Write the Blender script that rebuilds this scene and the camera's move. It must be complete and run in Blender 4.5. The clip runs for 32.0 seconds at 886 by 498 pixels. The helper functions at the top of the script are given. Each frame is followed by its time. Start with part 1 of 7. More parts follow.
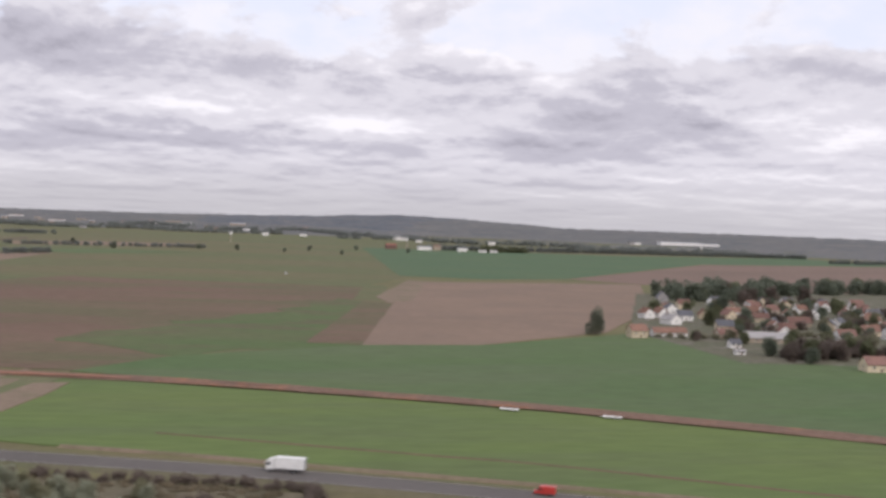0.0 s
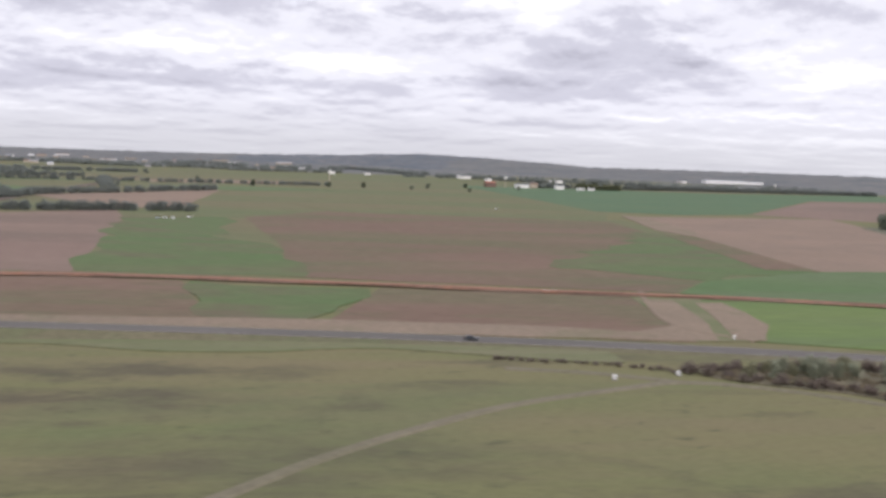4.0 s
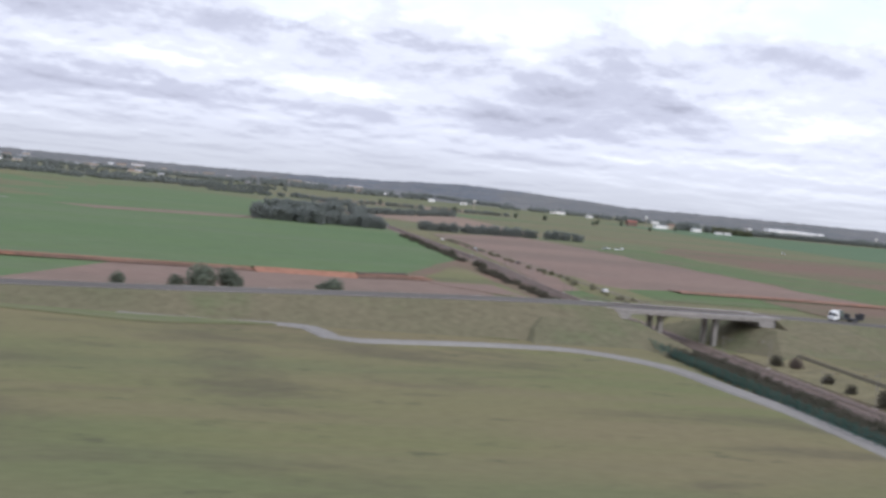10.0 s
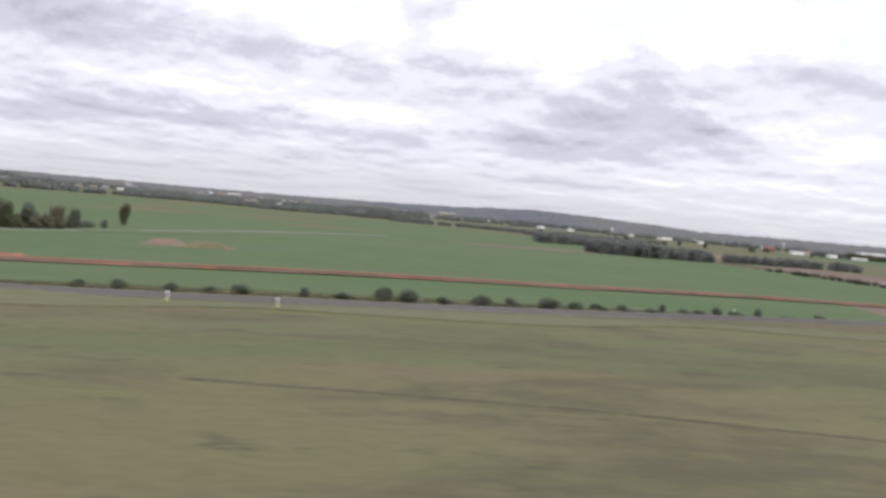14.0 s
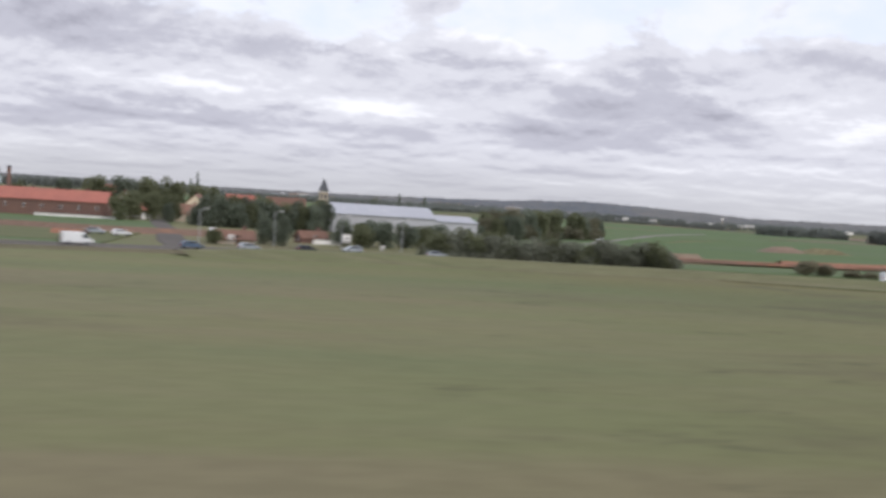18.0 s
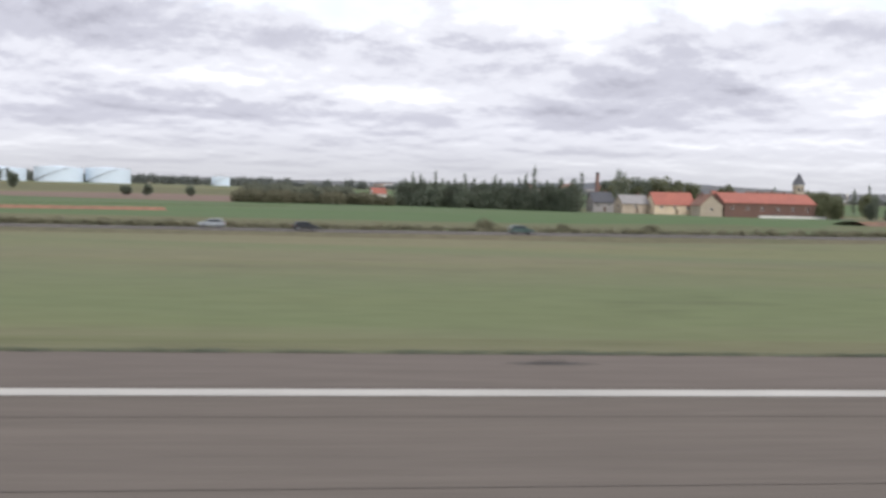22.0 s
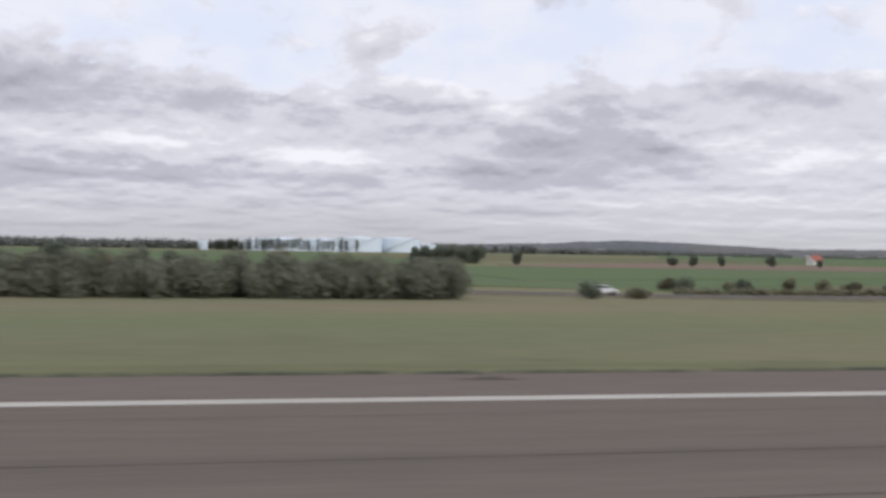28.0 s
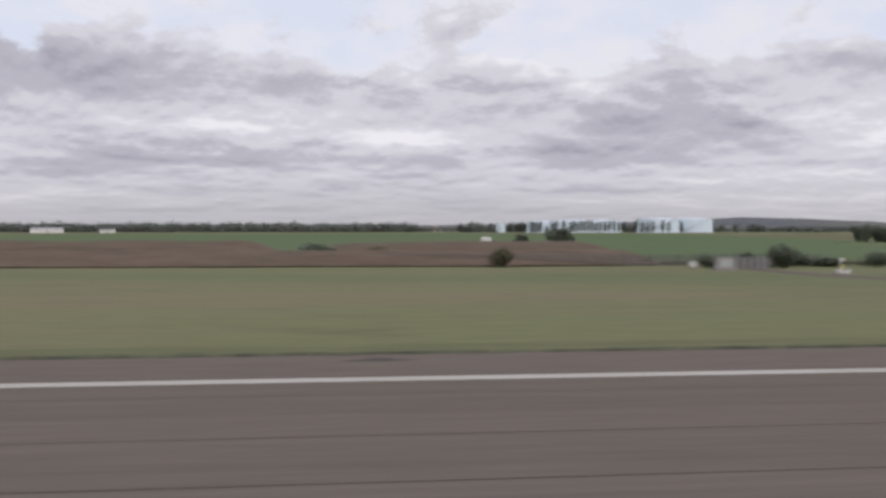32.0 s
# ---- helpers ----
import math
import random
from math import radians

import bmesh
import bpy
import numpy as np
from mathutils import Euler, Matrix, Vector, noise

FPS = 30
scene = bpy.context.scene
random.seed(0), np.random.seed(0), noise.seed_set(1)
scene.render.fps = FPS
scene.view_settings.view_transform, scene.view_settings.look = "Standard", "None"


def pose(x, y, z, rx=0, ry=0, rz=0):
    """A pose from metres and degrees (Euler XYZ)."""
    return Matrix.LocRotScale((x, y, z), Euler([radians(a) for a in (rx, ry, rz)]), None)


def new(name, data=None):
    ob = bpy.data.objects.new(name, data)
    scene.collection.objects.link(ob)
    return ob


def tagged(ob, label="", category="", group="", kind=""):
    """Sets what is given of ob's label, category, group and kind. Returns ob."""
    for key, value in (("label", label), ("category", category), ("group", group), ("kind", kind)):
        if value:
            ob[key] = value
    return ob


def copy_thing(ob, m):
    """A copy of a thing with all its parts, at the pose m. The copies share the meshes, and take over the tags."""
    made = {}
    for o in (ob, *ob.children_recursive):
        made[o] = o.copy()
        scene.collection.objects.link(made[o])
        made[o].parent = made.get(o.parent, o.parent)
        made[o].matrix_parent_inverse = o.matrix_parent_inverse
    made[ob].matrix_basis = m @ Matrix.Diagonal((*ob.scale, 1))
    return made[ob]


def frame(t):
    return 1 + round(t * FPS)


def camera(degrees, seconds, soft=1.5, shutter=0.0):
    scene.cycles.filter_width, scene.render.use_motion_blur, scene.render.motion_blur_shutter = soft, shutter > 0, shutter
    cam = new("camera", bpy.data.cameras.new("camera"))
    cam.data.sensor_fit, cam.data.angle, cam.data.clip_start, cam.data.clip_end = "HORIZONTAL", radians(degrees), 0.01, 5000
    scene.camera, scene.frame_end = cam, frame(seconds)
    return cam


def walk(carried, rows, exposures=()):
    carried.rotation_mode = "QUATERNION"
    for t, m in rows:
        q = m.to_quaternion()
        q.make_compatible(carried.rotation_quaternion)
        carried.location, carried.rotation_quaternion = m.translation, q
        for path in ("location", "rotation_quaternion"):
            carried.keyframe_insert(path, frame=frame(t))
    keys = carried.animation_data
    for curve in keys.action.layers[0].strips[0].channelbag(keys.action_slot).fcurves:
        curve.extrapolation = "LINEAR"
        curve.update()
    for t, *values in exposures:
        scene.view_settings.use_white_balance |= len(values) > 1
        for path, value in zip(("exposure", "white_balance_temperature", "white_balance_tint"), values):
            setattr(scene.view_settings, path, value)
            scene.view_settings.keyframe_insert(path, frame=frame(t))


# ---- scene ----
U = 0.57  # the whole place is laid out at 0.57 of full size, so that the fast camera stays within its step


def carry(x, y, z, turn, tilt, lean):
    """The camera's pose: turn to the left, tilt upward and lean to its left, in degrees."""
    return (Matrix.Translation((x, y, z)) @ Matrix.Rotation(radians(turn), 4, "Z")
            @ Matrix.Rotation(radians(90 + tilt), 4, "X") @ Matrix.Rotation(radians(lean), 4, "Z"))


PATH = [
    (0, carry(-0.01, -8.89, 38.37, -9.64, -1.35, 2.21)),
    (0.5, carry(-19.02, -7.82, 37.40, -9.74, -1.81, 2.60)),
    (1, carry(-38.03, -6.76, 36.43, -9.78, -2.91, 1.90)),
    (1.5, carry(-57.03, -5.70, 35.47, -10.21, -4.18, 1.28)),
    (2, carry(-76.04, -4.67, 34.52, -10.30, -5.00, 1.85)),
    (2.5, carry(-95.05, -3.66, 33.57, -10.07, -4.05, 2.42)),
    (3, carry(-114.05, -2.68, 32.64, -10.08, -3.20, 2.55)),
    (3.5, carry(-133.06, -1.74, 31.72, -10.48, -3.78, 2.54)),
    (4, carry(-152.06, -0.83, 30.82, -10.51, -4.46, 2.12)),
    (4.5, carry(-171.06, 0.02, 29.94, -10.38, -4.86, 2.28)),
    (5, carry(-190.07, 0.82, 29.07, -10.33, -4.63, 2.68)),
    (5.5, carry(-209.07, 1.56, 28.20, -10.38, -4.09, 3.18)),
    (6, carry(-228.07, 2.23, 27.34, -10.57, -3.75, 3.84)),
    (6.5, carry(-247.06, 2.84, 26.47, -10.93, -4.14, 4.69)),
    (7, carry(-266.05, 3.37, 25.59, -11.41, -5.31, 5.30)),
    (7.5, carry(-285.04, 3.84, 24.70, -11.67, -5.81, 4.48)),
    (8, carry(-304.03, 4.24, 23.78, -11.50, -5.06, 4.61)),
    (8.5, carry(-323.00, 4.58, 22.83, -11.88, -3.26, 5.25)),
    (9, carry(-341.98, 4.86, 21.85, -11.95, -2.59, 4.87)),
    (9.5, carry(-360.94, 5.09, 20.86, -12.04, -2.71, 4.61)),
    (10, carry(-379.90, 5.26, 19.86, -11.64, -2.86, 5.62)),
    (10.5, carry(-398.85, 5.38, 18.85, -11.20, -3.73, 5.61)),
    (11, carry(-417.80, 5.45, 17.84, -10.38, -4.77, 4.58)),
    (11.5, carry(-436.74, 5.47, 16.83, -10.14, -5.11, 4.45)),
    (12, carry(-455.67, 5.45, 15.84, -9.64, -5.06, 3.73)),
    (12.5, carry(-474.60, 5.39, 14.86, -9.42, -5.08, 4.81)),
    (13, carry(-493.52, 5.29, 13.90, -9.29, -4.51, 3.52)),
    (13.5, carry(-512.43, 5.16, 12.96, -9.58, -2.94, 3.68)),
    (14, carry(-531.33, 5.00, 12.04, -9.81, -1.77, 5.19)),
    (14.5, carry(-550.23, 4.81, 11.14, -9.88, -1.34, 6.40)),
    (15, carry(-569.13, 4.60, 10.26, -9.87, -1.59, 7.30)),
    (15.5, carry(-588.01, 4.38, 9.41, -9.86, -2.45, 7.28)),
    (16, carry(-606.90, 4.15, 8.58, -9.93, -3.55, 5.16)),
    (16.5, carry(-625.77, 3.91, 7.77, -9.99, -3.75, 4.43)),
    (17, carry(-644.64, 3.67, 6.97, -9.63, -3.13, 3.68)),
    (17.5, carry(-663.51, 3.42, 6.17, -9.60, -1.91, 4.28)),
    (18, carry(-682.36, 3.19, 5.39, -9.29, -2.15, 3.56)),
    (18.5, carry(-701.22, 2.96, 4.66, -9.15, -2.86, 4.75)),
    (19, carry(-720.06, 2.74, 4.06, -8.49, -3.28, 4.62)),
    (19.5, carry(-738.90, 2.53, 3.61, -8.13, -3.07, 4.37)),
    (20, carry(-757.73, 2.32, 3.29, -7.37, -3.46, 3.58)),
    (20.5, carry(-776.55, 2.12, 3.08, -7.44, -4.06, 4.06)),
    (21, carry(-795.35, 1.93, 2.92, -7.44, -4.48, 2.43)),
    (21.5, carry(-814.14, 1.73, 2.79, -7.53, -3.76, 2.02)),
    (22, carry(-832.91, 1.53, 2.68, -7.99, -2.98, 1.58)),
    (22.5, carry(-851.65, 1.34, 2.59, -8.94, -2.27, 2.30)),
    (23, carry(-870.35, 1.14, 2.52, -9.65, -2.37, 2.42)),
    (23.5, carry(-889.02, 0.95, 2.45, -9.86, -2.53, 3.80)),
    (24, carry(-907.64, 0.77, 2.40, -9.76, -3.41, 1.53)),
    (24.5, carry(-926.21, 0.58, 2.36, -10.03, -4.67, 0.87)),
    (25, carry(-944.72, 0.41, 2.33, -9.81, -4.99, 1.41)),
    (25.5, carry(-963.15, 0.25, 2.30, -10.48, -5.30, 6.55)),
    (26, carry(-981.49, 0.09, 2.28, -11.02, -5.17, 6.90)),
    (26.5, carry(-999.72, -0.05, 2.26, -11.21, -4.43, 4.90)),
    (27, carry(-1017.83, -0.18, 2.24, -11.24, -3.19, 1.90)),
    (27.5, carry(-1035.80, -0.29, 2.23, -11.31, -1.51, -0.38)),
    (28, carry(-1053.61, -0.39, 2.23, -11.70, 0.22, 0.82)),
    (28.5, carry(-1071.26, -0.47, 2.22, -12.11, 0.75, 1.19)),
    (29, carry(-1088.75, -0.55, 2.22, -10.99, 0.38, 1.57)),
    (29.5, carry(-1106.12, -0.62, 2.23, -10.04, 0.10, 1.11)),
    (30, carry(-1123.37, -0.67, 2.23, -8.10, 0.05, 2.45)),
    (30.5, carry(-1140.55, -0.72, 2.23, -7.89, -0.28, 1.87)),
    (31, carry(-1157.65, -0.77, 2.24, -7.13, -0.61, 0.85)),
    (31.5, carry(-1174.71, -0.82, 2.25, -7.43, -0.91, 1.67)),
    (32, carry(-1191.76, -0.86, 2.26, -7.46, -0.84, -0.04)),
]
EXPOSURES = ((0, 0.02, 6470, 15), (1, 0.06, 6470, 15), (2, 0.18, 6420, 15), (3, 0.3, 6270, 13), (4, 0.3, 6320, 13), (7, 0.34, 6120, 13), (8, 0.4, 6000, 11), (9, 0.3, 5900, 11), (10.5, 0.28, 5900, 11), (12, 0.34, 6220, 10), (13, 0.34, 6320, 11), (16, 0.18, 6320, 13),
             (17, 0.17, 6230, 11), (19, 0.0, 6320, 11), (20, 0.14, 6320, 11), (22, 0.26, 6320, 10), (24, 0.2, 6270, 11), (25, 0.28, 6320, 11), (28, -0.08, 6320, 12), (30, -0.2, 6400, 12), (32, -0.2, 6440, 13))

cam = camera(43.87, 32.0, soft=3.2, shutter=0.4)
walk(cam, PATH, EXPOSURES)

# ---- sky and sun ----
SUN_HIGH, SUN_TURN = 34.0, 150.0
SKY_X = 1.7
world = bpy.data.worlds.new("cloudy_sky")
scene.world = world
world.use_nodes = True


def wire(tree, kind, operation=None, data_type=None, blend_type=None, **sets):
    node = tree.nodes.new(kind)
    if operation:
        node.operation = operation
    if data_type:
        node.data_type = data_type
    if blend_type:
        node.blend_type = blend_type
    for key, value in sets.items():
        node.inputs[key].default_value = value
    return node


CLOUDS = ((18.5, 5.2, 8.5, 1.9, 1.0), (13.0, 3.7, 7.0, 0.7, 0.5), (-8.0, 3.7, 12.0, 1.0, 0.6), (-13.0, 7.4, 6.5, 2.2, 0.8), (3.0, 7.0, 9.0, 1.0, 0.5), (31.0, 8.0, 4.5, 1.5, 0.6),
          (0.0, 2.2, 12.0, 0.45, 0.25), (20.0, 2.4, 9.0, 0.45, 0.25), (26.5, 6.0, 4.5, 1.3, -0.6), (9.0, 9.2, 9.0, 1.6, -0.6), (4.0, 5.0, 6.0, 0.8, -0.4), (-3.0, 5.8, 5.0, 0.7, -0.35))


def build_sky(tree):
    """A broken deck of cumulus with ragged lit tops and grey bases, thin bright cloud above it and an even pale band at the horizon."""
    tree.nodes.clear()
    link = tree.links.new

    def maths(operation, a, b=None, c=None):
        n = wire(tree, "ShaderNodeMath", operation=operation)
        for sock, v in zip(n.inputs, (a, b, c)):
            if isinstance(v, (int, float)):
                sock.default_value = v
            elif v is not None:
                link(v, sock)
        return n.outputs[0]

    def ramp(fac, stops):
        r = wire(tree, "ShaderNodeValToRGB")
        r.color_ramp.interpolation = "EASE"
        while len(r.color_ramp.elements) < len(stops):
            r.color_ramp.elements.new(0.5)
        for e, (at, c) in zip(r.color_ramp.elements, stops):
            e.position, e.color = at, (*c, 1)
        link(fac, r.inputs[0])
        return r.outputs[0]

    def span(v, a, b, c, d):
        r = wire(tree, "ShaderNodeMapRange")
        r.interpolation_type = "SMOOTHSTEP"
        link(v, r.inputs[0])
        for sock, w in zip(list(r.inputs)[1:5], (a, b, c, d)):
            sock.default_value = w
        return r.outputs[0]

    def mix(fac, a, b):
        m = wire(tree, "ShaderNodeMix", data_type="RGBA")
        for sock, v in ((0, fac), (6, a), (7, b)):
            if isinstance(v, (tuple, float)):
                m.inputs[sock].default_value = v if isinstance(v, float) else (*v, 1)
            else:
                link(v, m.inputs[sock])
        return m.outputs[2]

    def joined(x, y, z=0.0):
        at = wire(tree, "ShaderNodeCombineXYZ")
        for sock, v in zip(at.inputs, (x, y, z)):
            if isinstance(v, (int, float)):
                sock.default_value = v
            else:
                link(v, sock)
        return at.outputs[0]

    def puffs(at, scale, detail, rough, warp=0.0):
        n = wire(tree, "ShaderNodeTexNoise", Scale=scale, Detail=detail, Roughness=rough, Distortion=warp)
        link(at, n.inputs["Vector"])
        return n.outputs["Fac"]

    spot = wire(tree, "ShaderNodeTexCoord")
    parts = wire(tree, "ShaderNodeSeparateXYZ")
    link(spot.outputs["Generated"], parts.inputs[0])
    turn = maths("MULTIPLY", maths("ARCTAN2", parts.outputs[0], parts.outputs[1]), 57.296)
    up = maths("MAXIMUM", maths("MULTIPLY", maths("ARCSINE", parts.outputs[2]), 57.296), 0.0)
    # the deck lies level overhead: its clouds grow smaller and flatter towards the horizon
    u = maths("MULTIPLY", turn, 0.25)
    v = maths("MULTIPLY", maths("LOGARITHM", maths("ADD", up, 1.5), 2.71828), 5.2)
    here_at = joined(u, v, SKY_X)
    over_at = joined(u, maths("ADD", v, 0.27), SKY_X)
    here, over = puffs(here_at, 0.66, 7.0, 0.57, 0.15), puffs(over_at, 0.66, 7.0, 0.57, 0.15)
    fine = puffs(here_at, 1.9, 5.0, 0.55)
    broad = puffs(joined(u, v, SKY_X + 5.0), 0.28, 3.0, 0.5)
    # the large cloud masses, with ragged edges
    ragged = joined(maths("ADD", turn, maths("MULTIPLY", maths("SUBTRACT", here, 0.5), 9.0)), maths("ADD", up, maths("MULTIPLY", maths("SUBTRACT", fine, 0.5), 3.0)))
    mass = 0.0
    for a, e, wide, tall, weight in CLOUDS:
        away = wire(tree, "ShaderNodeVectorMath", operation="MULTIPLY_ADD")
        link(ragged, away.inputs[0])
        away.inputs[1].default_value, away.inputs[2].default_value = (1 / wide, 1 / tall, 0), (-a / wide, -e / tall, 0)
        far = wire(tree, "ShaderNodeVectorMath", operation="LENGTH")
        link(away.outputs[0], far.inputs[0])
        mass = maths("ADD", span(far.outputs["Value"], 0.1, 1.5, weight, 0.0), mass)
    clear = wire(tree, "ShaderNodeTexSky")
    clear.sky_type, clear.sun_disc = "NISHITA", False
    clear.sun_elevation, clear.sun_rotation = radians(SUN_HIGH), radians(SUN_TURN)
    clear.air_density, clear.dust_density = 1.0, 2.0
    thin = wire(tree, "ShaderNodeMix", data_type="RGBA", blend_type="MULTIPLY")
    thin.inputs[0].default_value = 1.0
    link(clear.outputs[0], thin.inputs[6])
    thin.inputs[7].default_value = (0.1, 0.1, 0.1, 1)
    bright = ramp(puffs(here_at, 0.8, 6.0, 0.5), [(0.35, (0.84, 0.89, 1.02)), (0.6, (0.95, 0.95, 1.0))])
    blue = mix(0.92, thin.outputs[2], bright)
    # lit tops and shaded bases: a lump is compared with what lies over it
    tone = maths("MULTIPLY_ADD", maths("SUBTRACT", here, over), 1.55, 0.62)
    tone = maths("ADD", tone, maths("MULTIPLY", maths("SUBTRACT", 0.5, here), 0.6))
    tone = maths("ADD", tone, maths("MULTIPLY", maths("SUBTRACT", 0.5, broad), 0.55))
    tone = maths("ADD", tone, maths("MULTIPLY", maths("SUBTRACT", fine, 0.5), 0.2))
    tone = maths("ADD", tone, maths("MULTIPLY", mass, -0.27))
    tone = maths("ADD", tone, span(turn, 16.0, 36.0, 0.0, 0.10))
    deck = ramp(tone, [(0.14, (0.41, 0.405, 0.465)), (0.40, (0.55, 0.545, 0.61)), (0.64, (0.74, 0.735, 0.785)), (0.92, (0.97, 0.965, 1.0))])
    bias = maths("ADD", span(up, 6.5, 10.2, 0.26, -0.10), maths("MULTIPLY", mass, 0.10))
    bias = maths("ADD", bias, maths("MULTIPLY", fine, 0.12))
    cover = span(maths("ADD", here, bias), 0.50, 0.60, 0.0, 1.0)
    sheet = mix(cover, blue, deck)
    veil = mix(span(up, 0.0, 3.8, 0.72, 0.0), sheet, (0.50, 0.495, 0.51))
    back = wire(tree, "ShaderNodeBackground", Strength=1.0)
    link(veil, back.inputs[0])
    link(back.outputs[0], wire(tree, "ShaderNodeOutputWorld").inputs[0])


build_sky(world.node_tree)
sun = new("sun", bpy.data.lights.new("sun", "SUN"))
sun.data.energy, sun.data.angle, sun.data.color = 1.35, radians(24), (1.0, 0.96, 0.9)
sun.matrix_world = pose(0, 0, 300, 90 - SUN_HIGH, 0, 180 - SUN_TURN)


# ---- materials ----
def mat(name, one, two, large=0.02, fine=0.6, rough=0.9, bump=0.0, stretch=(1, 1, 1), vary=0.0, metal=0.0, grain=0.35, three=None, where="Object", streak=None, leaf=False, fade=None):
    """Two colours mixed by a large and a fine noise; three shows in patches; vary: each object its own shade."""
    m = bpy.data.materials.new(name)
    m.use_nodes = True
    t = m.node_tree
    link = t.links.new
    shader = t.nodes["Principled BSDF"]
    shader.inputs["Roughness"].default_value, shader.inputs["Metallic"].default_value = rough, metal
    shader.inputs["Specular IOR Level"].default_value = 0.12 if rough >= 0.8 else 0.4
    spot = wire(t, "ShaderNodeTexCoord")
    move = wire(t, "ShaderNodeMapping")
    move.inputs["Scale"].default_value = stretch
    link(spot.outputs[where], move.inputs[0])
    big = wire(t, "ShaderNodeTexNoise", Scale=large, Detail=5.0, Roughness=0.6)
    small = wire(t, "ShaderNodeTexNoise", Scale=fine, Detail=4.0, Roughness=0.65)
    link(move.outputs[0], big.inputs[0])
    link(move.outputs[0], small.inputs[0])
    steep = wire(t, "ShaderNodeMapRange")
    link(big.outputs["Fac"], steep.inputs[0])
    steep.inputs[1].default_value, steep.inputs[2].default_value = 0.34, 0.66
    blend = wire(t, "ShaderNodeMix", data_type="RGBA")
    link(steep.outputs[0], blend.inputs[0])
    blend.inputs[6].default_value, blend.inputs[7].default_value = (*one, 1), (*two, 1)
    tint = blend.outputs[2]
    if three:
        far = wire(t, "ShaderNodeTexNoise", Scale=large * 2.3, Detail=4.0, Roughness=0.6)
        shift = wire(t, "ShaderNodeMapping")
        shift.inputs["Location"].default_value, shift.inputs["Scale"].default_value = (91, 37, 5), stretch
        link(spot.outputs[where], shift.inputs[0])
        link(shift.outputs[0], far.inputs[0])
        cut = wire(t, "ShaderNodeMapRange")
        link(far.outputs["Fac"], cut.inputs[0])
        cut.inputs[1].default_value, cut.inputs[2].default_value = 0.52, 0.68
        over = wire(t, "ShaderNodeMix", data_type="RGBA")
        link(cut.outputs[0], over.inputs[0])
        link(tint, over.inputs[6])
        over.inputs[7].default_value = (*three, 1)
        tint = over.outputs[2]
    if streak:
        # long mown and worn streaks along the field
        colour, sx, sy, amount = streak
        draw = wire(t, "ShaderNodeMapping")
        draw.inputs["Scale"].default_value = (sx, sy, 0.2)
        link(spot.outputs[where], draw.inputs[0])
        line = wire(t, "ShaderNodeTexNoise", Scale=1.0, Detail=5.0, Roughness=0.6)
        link(draw.outputs[0], line.inputs[0])
        cut = wire(t, "ShaderNodeMapRange")
        link(line.outputs["Fac"], cut.inputs[0])
        cut.inputs[1].default_value, cut.inputs[2].default_value, cut.inputs[4].default_value = 0.44, 0.62, amount
        over = wire(t, "ShaderNodeMix", data_type="RGBA")
        link(cut.outputs[0], over.inputs[0])
        link(tint, over.inputs[6])
        over.inputs[7].default_value = (*colour, 1)
        tint = over.outputs[2]
    if fade:
        # one kind of grass gives way to another along the flight path, in a ragged way
        colour, x0, x1 = fade
        across = wire(t, "ShaderNodeSeparateXYZ")
        link(spot.outputs[where], across.inputs[0])
        rag = wire(t, "ShaderNodeTexNoise", Scale=0.02, Detail=5.0, Roughness=0.6)
        link(spot.outputs[where], rag.inputs[0])
        drift = wire(t, "ShaderNodeMath", operation="MULTIPLY_ADD")
        link(rag.outputs["Fac"], drift.inputs[0])
        drift.inputs[1].default_value = 160.0
        link(across.outputs[0], drift.inputs[2])
        cut = wire(t, "ShaderNodeMapRange")
        link(drift.outputs[0], cut.inputs[0])
        cut.inputs[1].default_value, cut.inputs[2].default_value = x0 + 80, x1 + 80
        over = wire(t, "ShaderNodeMix", data_type="RGBA", blend_type="MULTIPLY")
        link(cut.outputs[0], over.inputs[0])
        link(tint, over.inputs[6])
        over.inputs[7].default_value = (*colour, 1)
        tint = over.outputs[2]
    speck = wire(t, "ShaderNodeMapRange")
    link(small.outputs["Fac"], speck.inputs[0])
    speck.inputs[1].default_value, speck.inputs[2].default_value = 0.3, 0.7
    speck.inputs[3].default_value, speck.inputs[4].default_value = 1 - grain, 1 + grain
    gain = speck.outputs[0]
    if vary:
        own = wire(t, "ShaderNodeObjectInfo")
        spread = wire(t, "ShaderNodeMapRange")
        link(own.outputs["Random"], spread.inputs[0])
        spread.inputs[3].default_value, spread.inputs[4].default_value = 1 - vary, 1 + vary
        both = wire(t, "ShaderNodeMath", operation="MULTIPLY")
        link(gain, both.inputs[0])
        link(spread.outputs[0], both.inputs[1])
        gain = both.outputs[0]
    lit = wire(t, "ShaderNodeMix", data_type="RGBA", blend_type="MULTIPLY")
    lit.inputs[0].default_value = 1.0
    link(tint, lit.inputs[6])
    link(gain, lit.inputs[7])
    link(lit.outputs[2], shader.inputs["Base Color"])
    if leaf:
        # leaves let a good part of the light through
        glow = wire(t, "ShaderNodeBsdfTranslucent")
        link(lit.outputs[2], glow.inputs["Color"])
        both = wire(t, "ShaderNodeMixShader")
        both.inputs[0].default_value = 0.55
        link(shader.outputs[0], both.inputs[1])
        link(glow.outputs[0], both.inputs[2])
        link(both.outputs[0], t.nodes["Material Output"].inputs["Surface"])
    if bump:
        b = wire(t, "ShaderNodeBump", Strength=bump, Distance=0.3)
        link(small.outputs["Fac"], b.inputs["Height"])
        link(b.outputs[0], shader.inputs["Normal"])
    return m


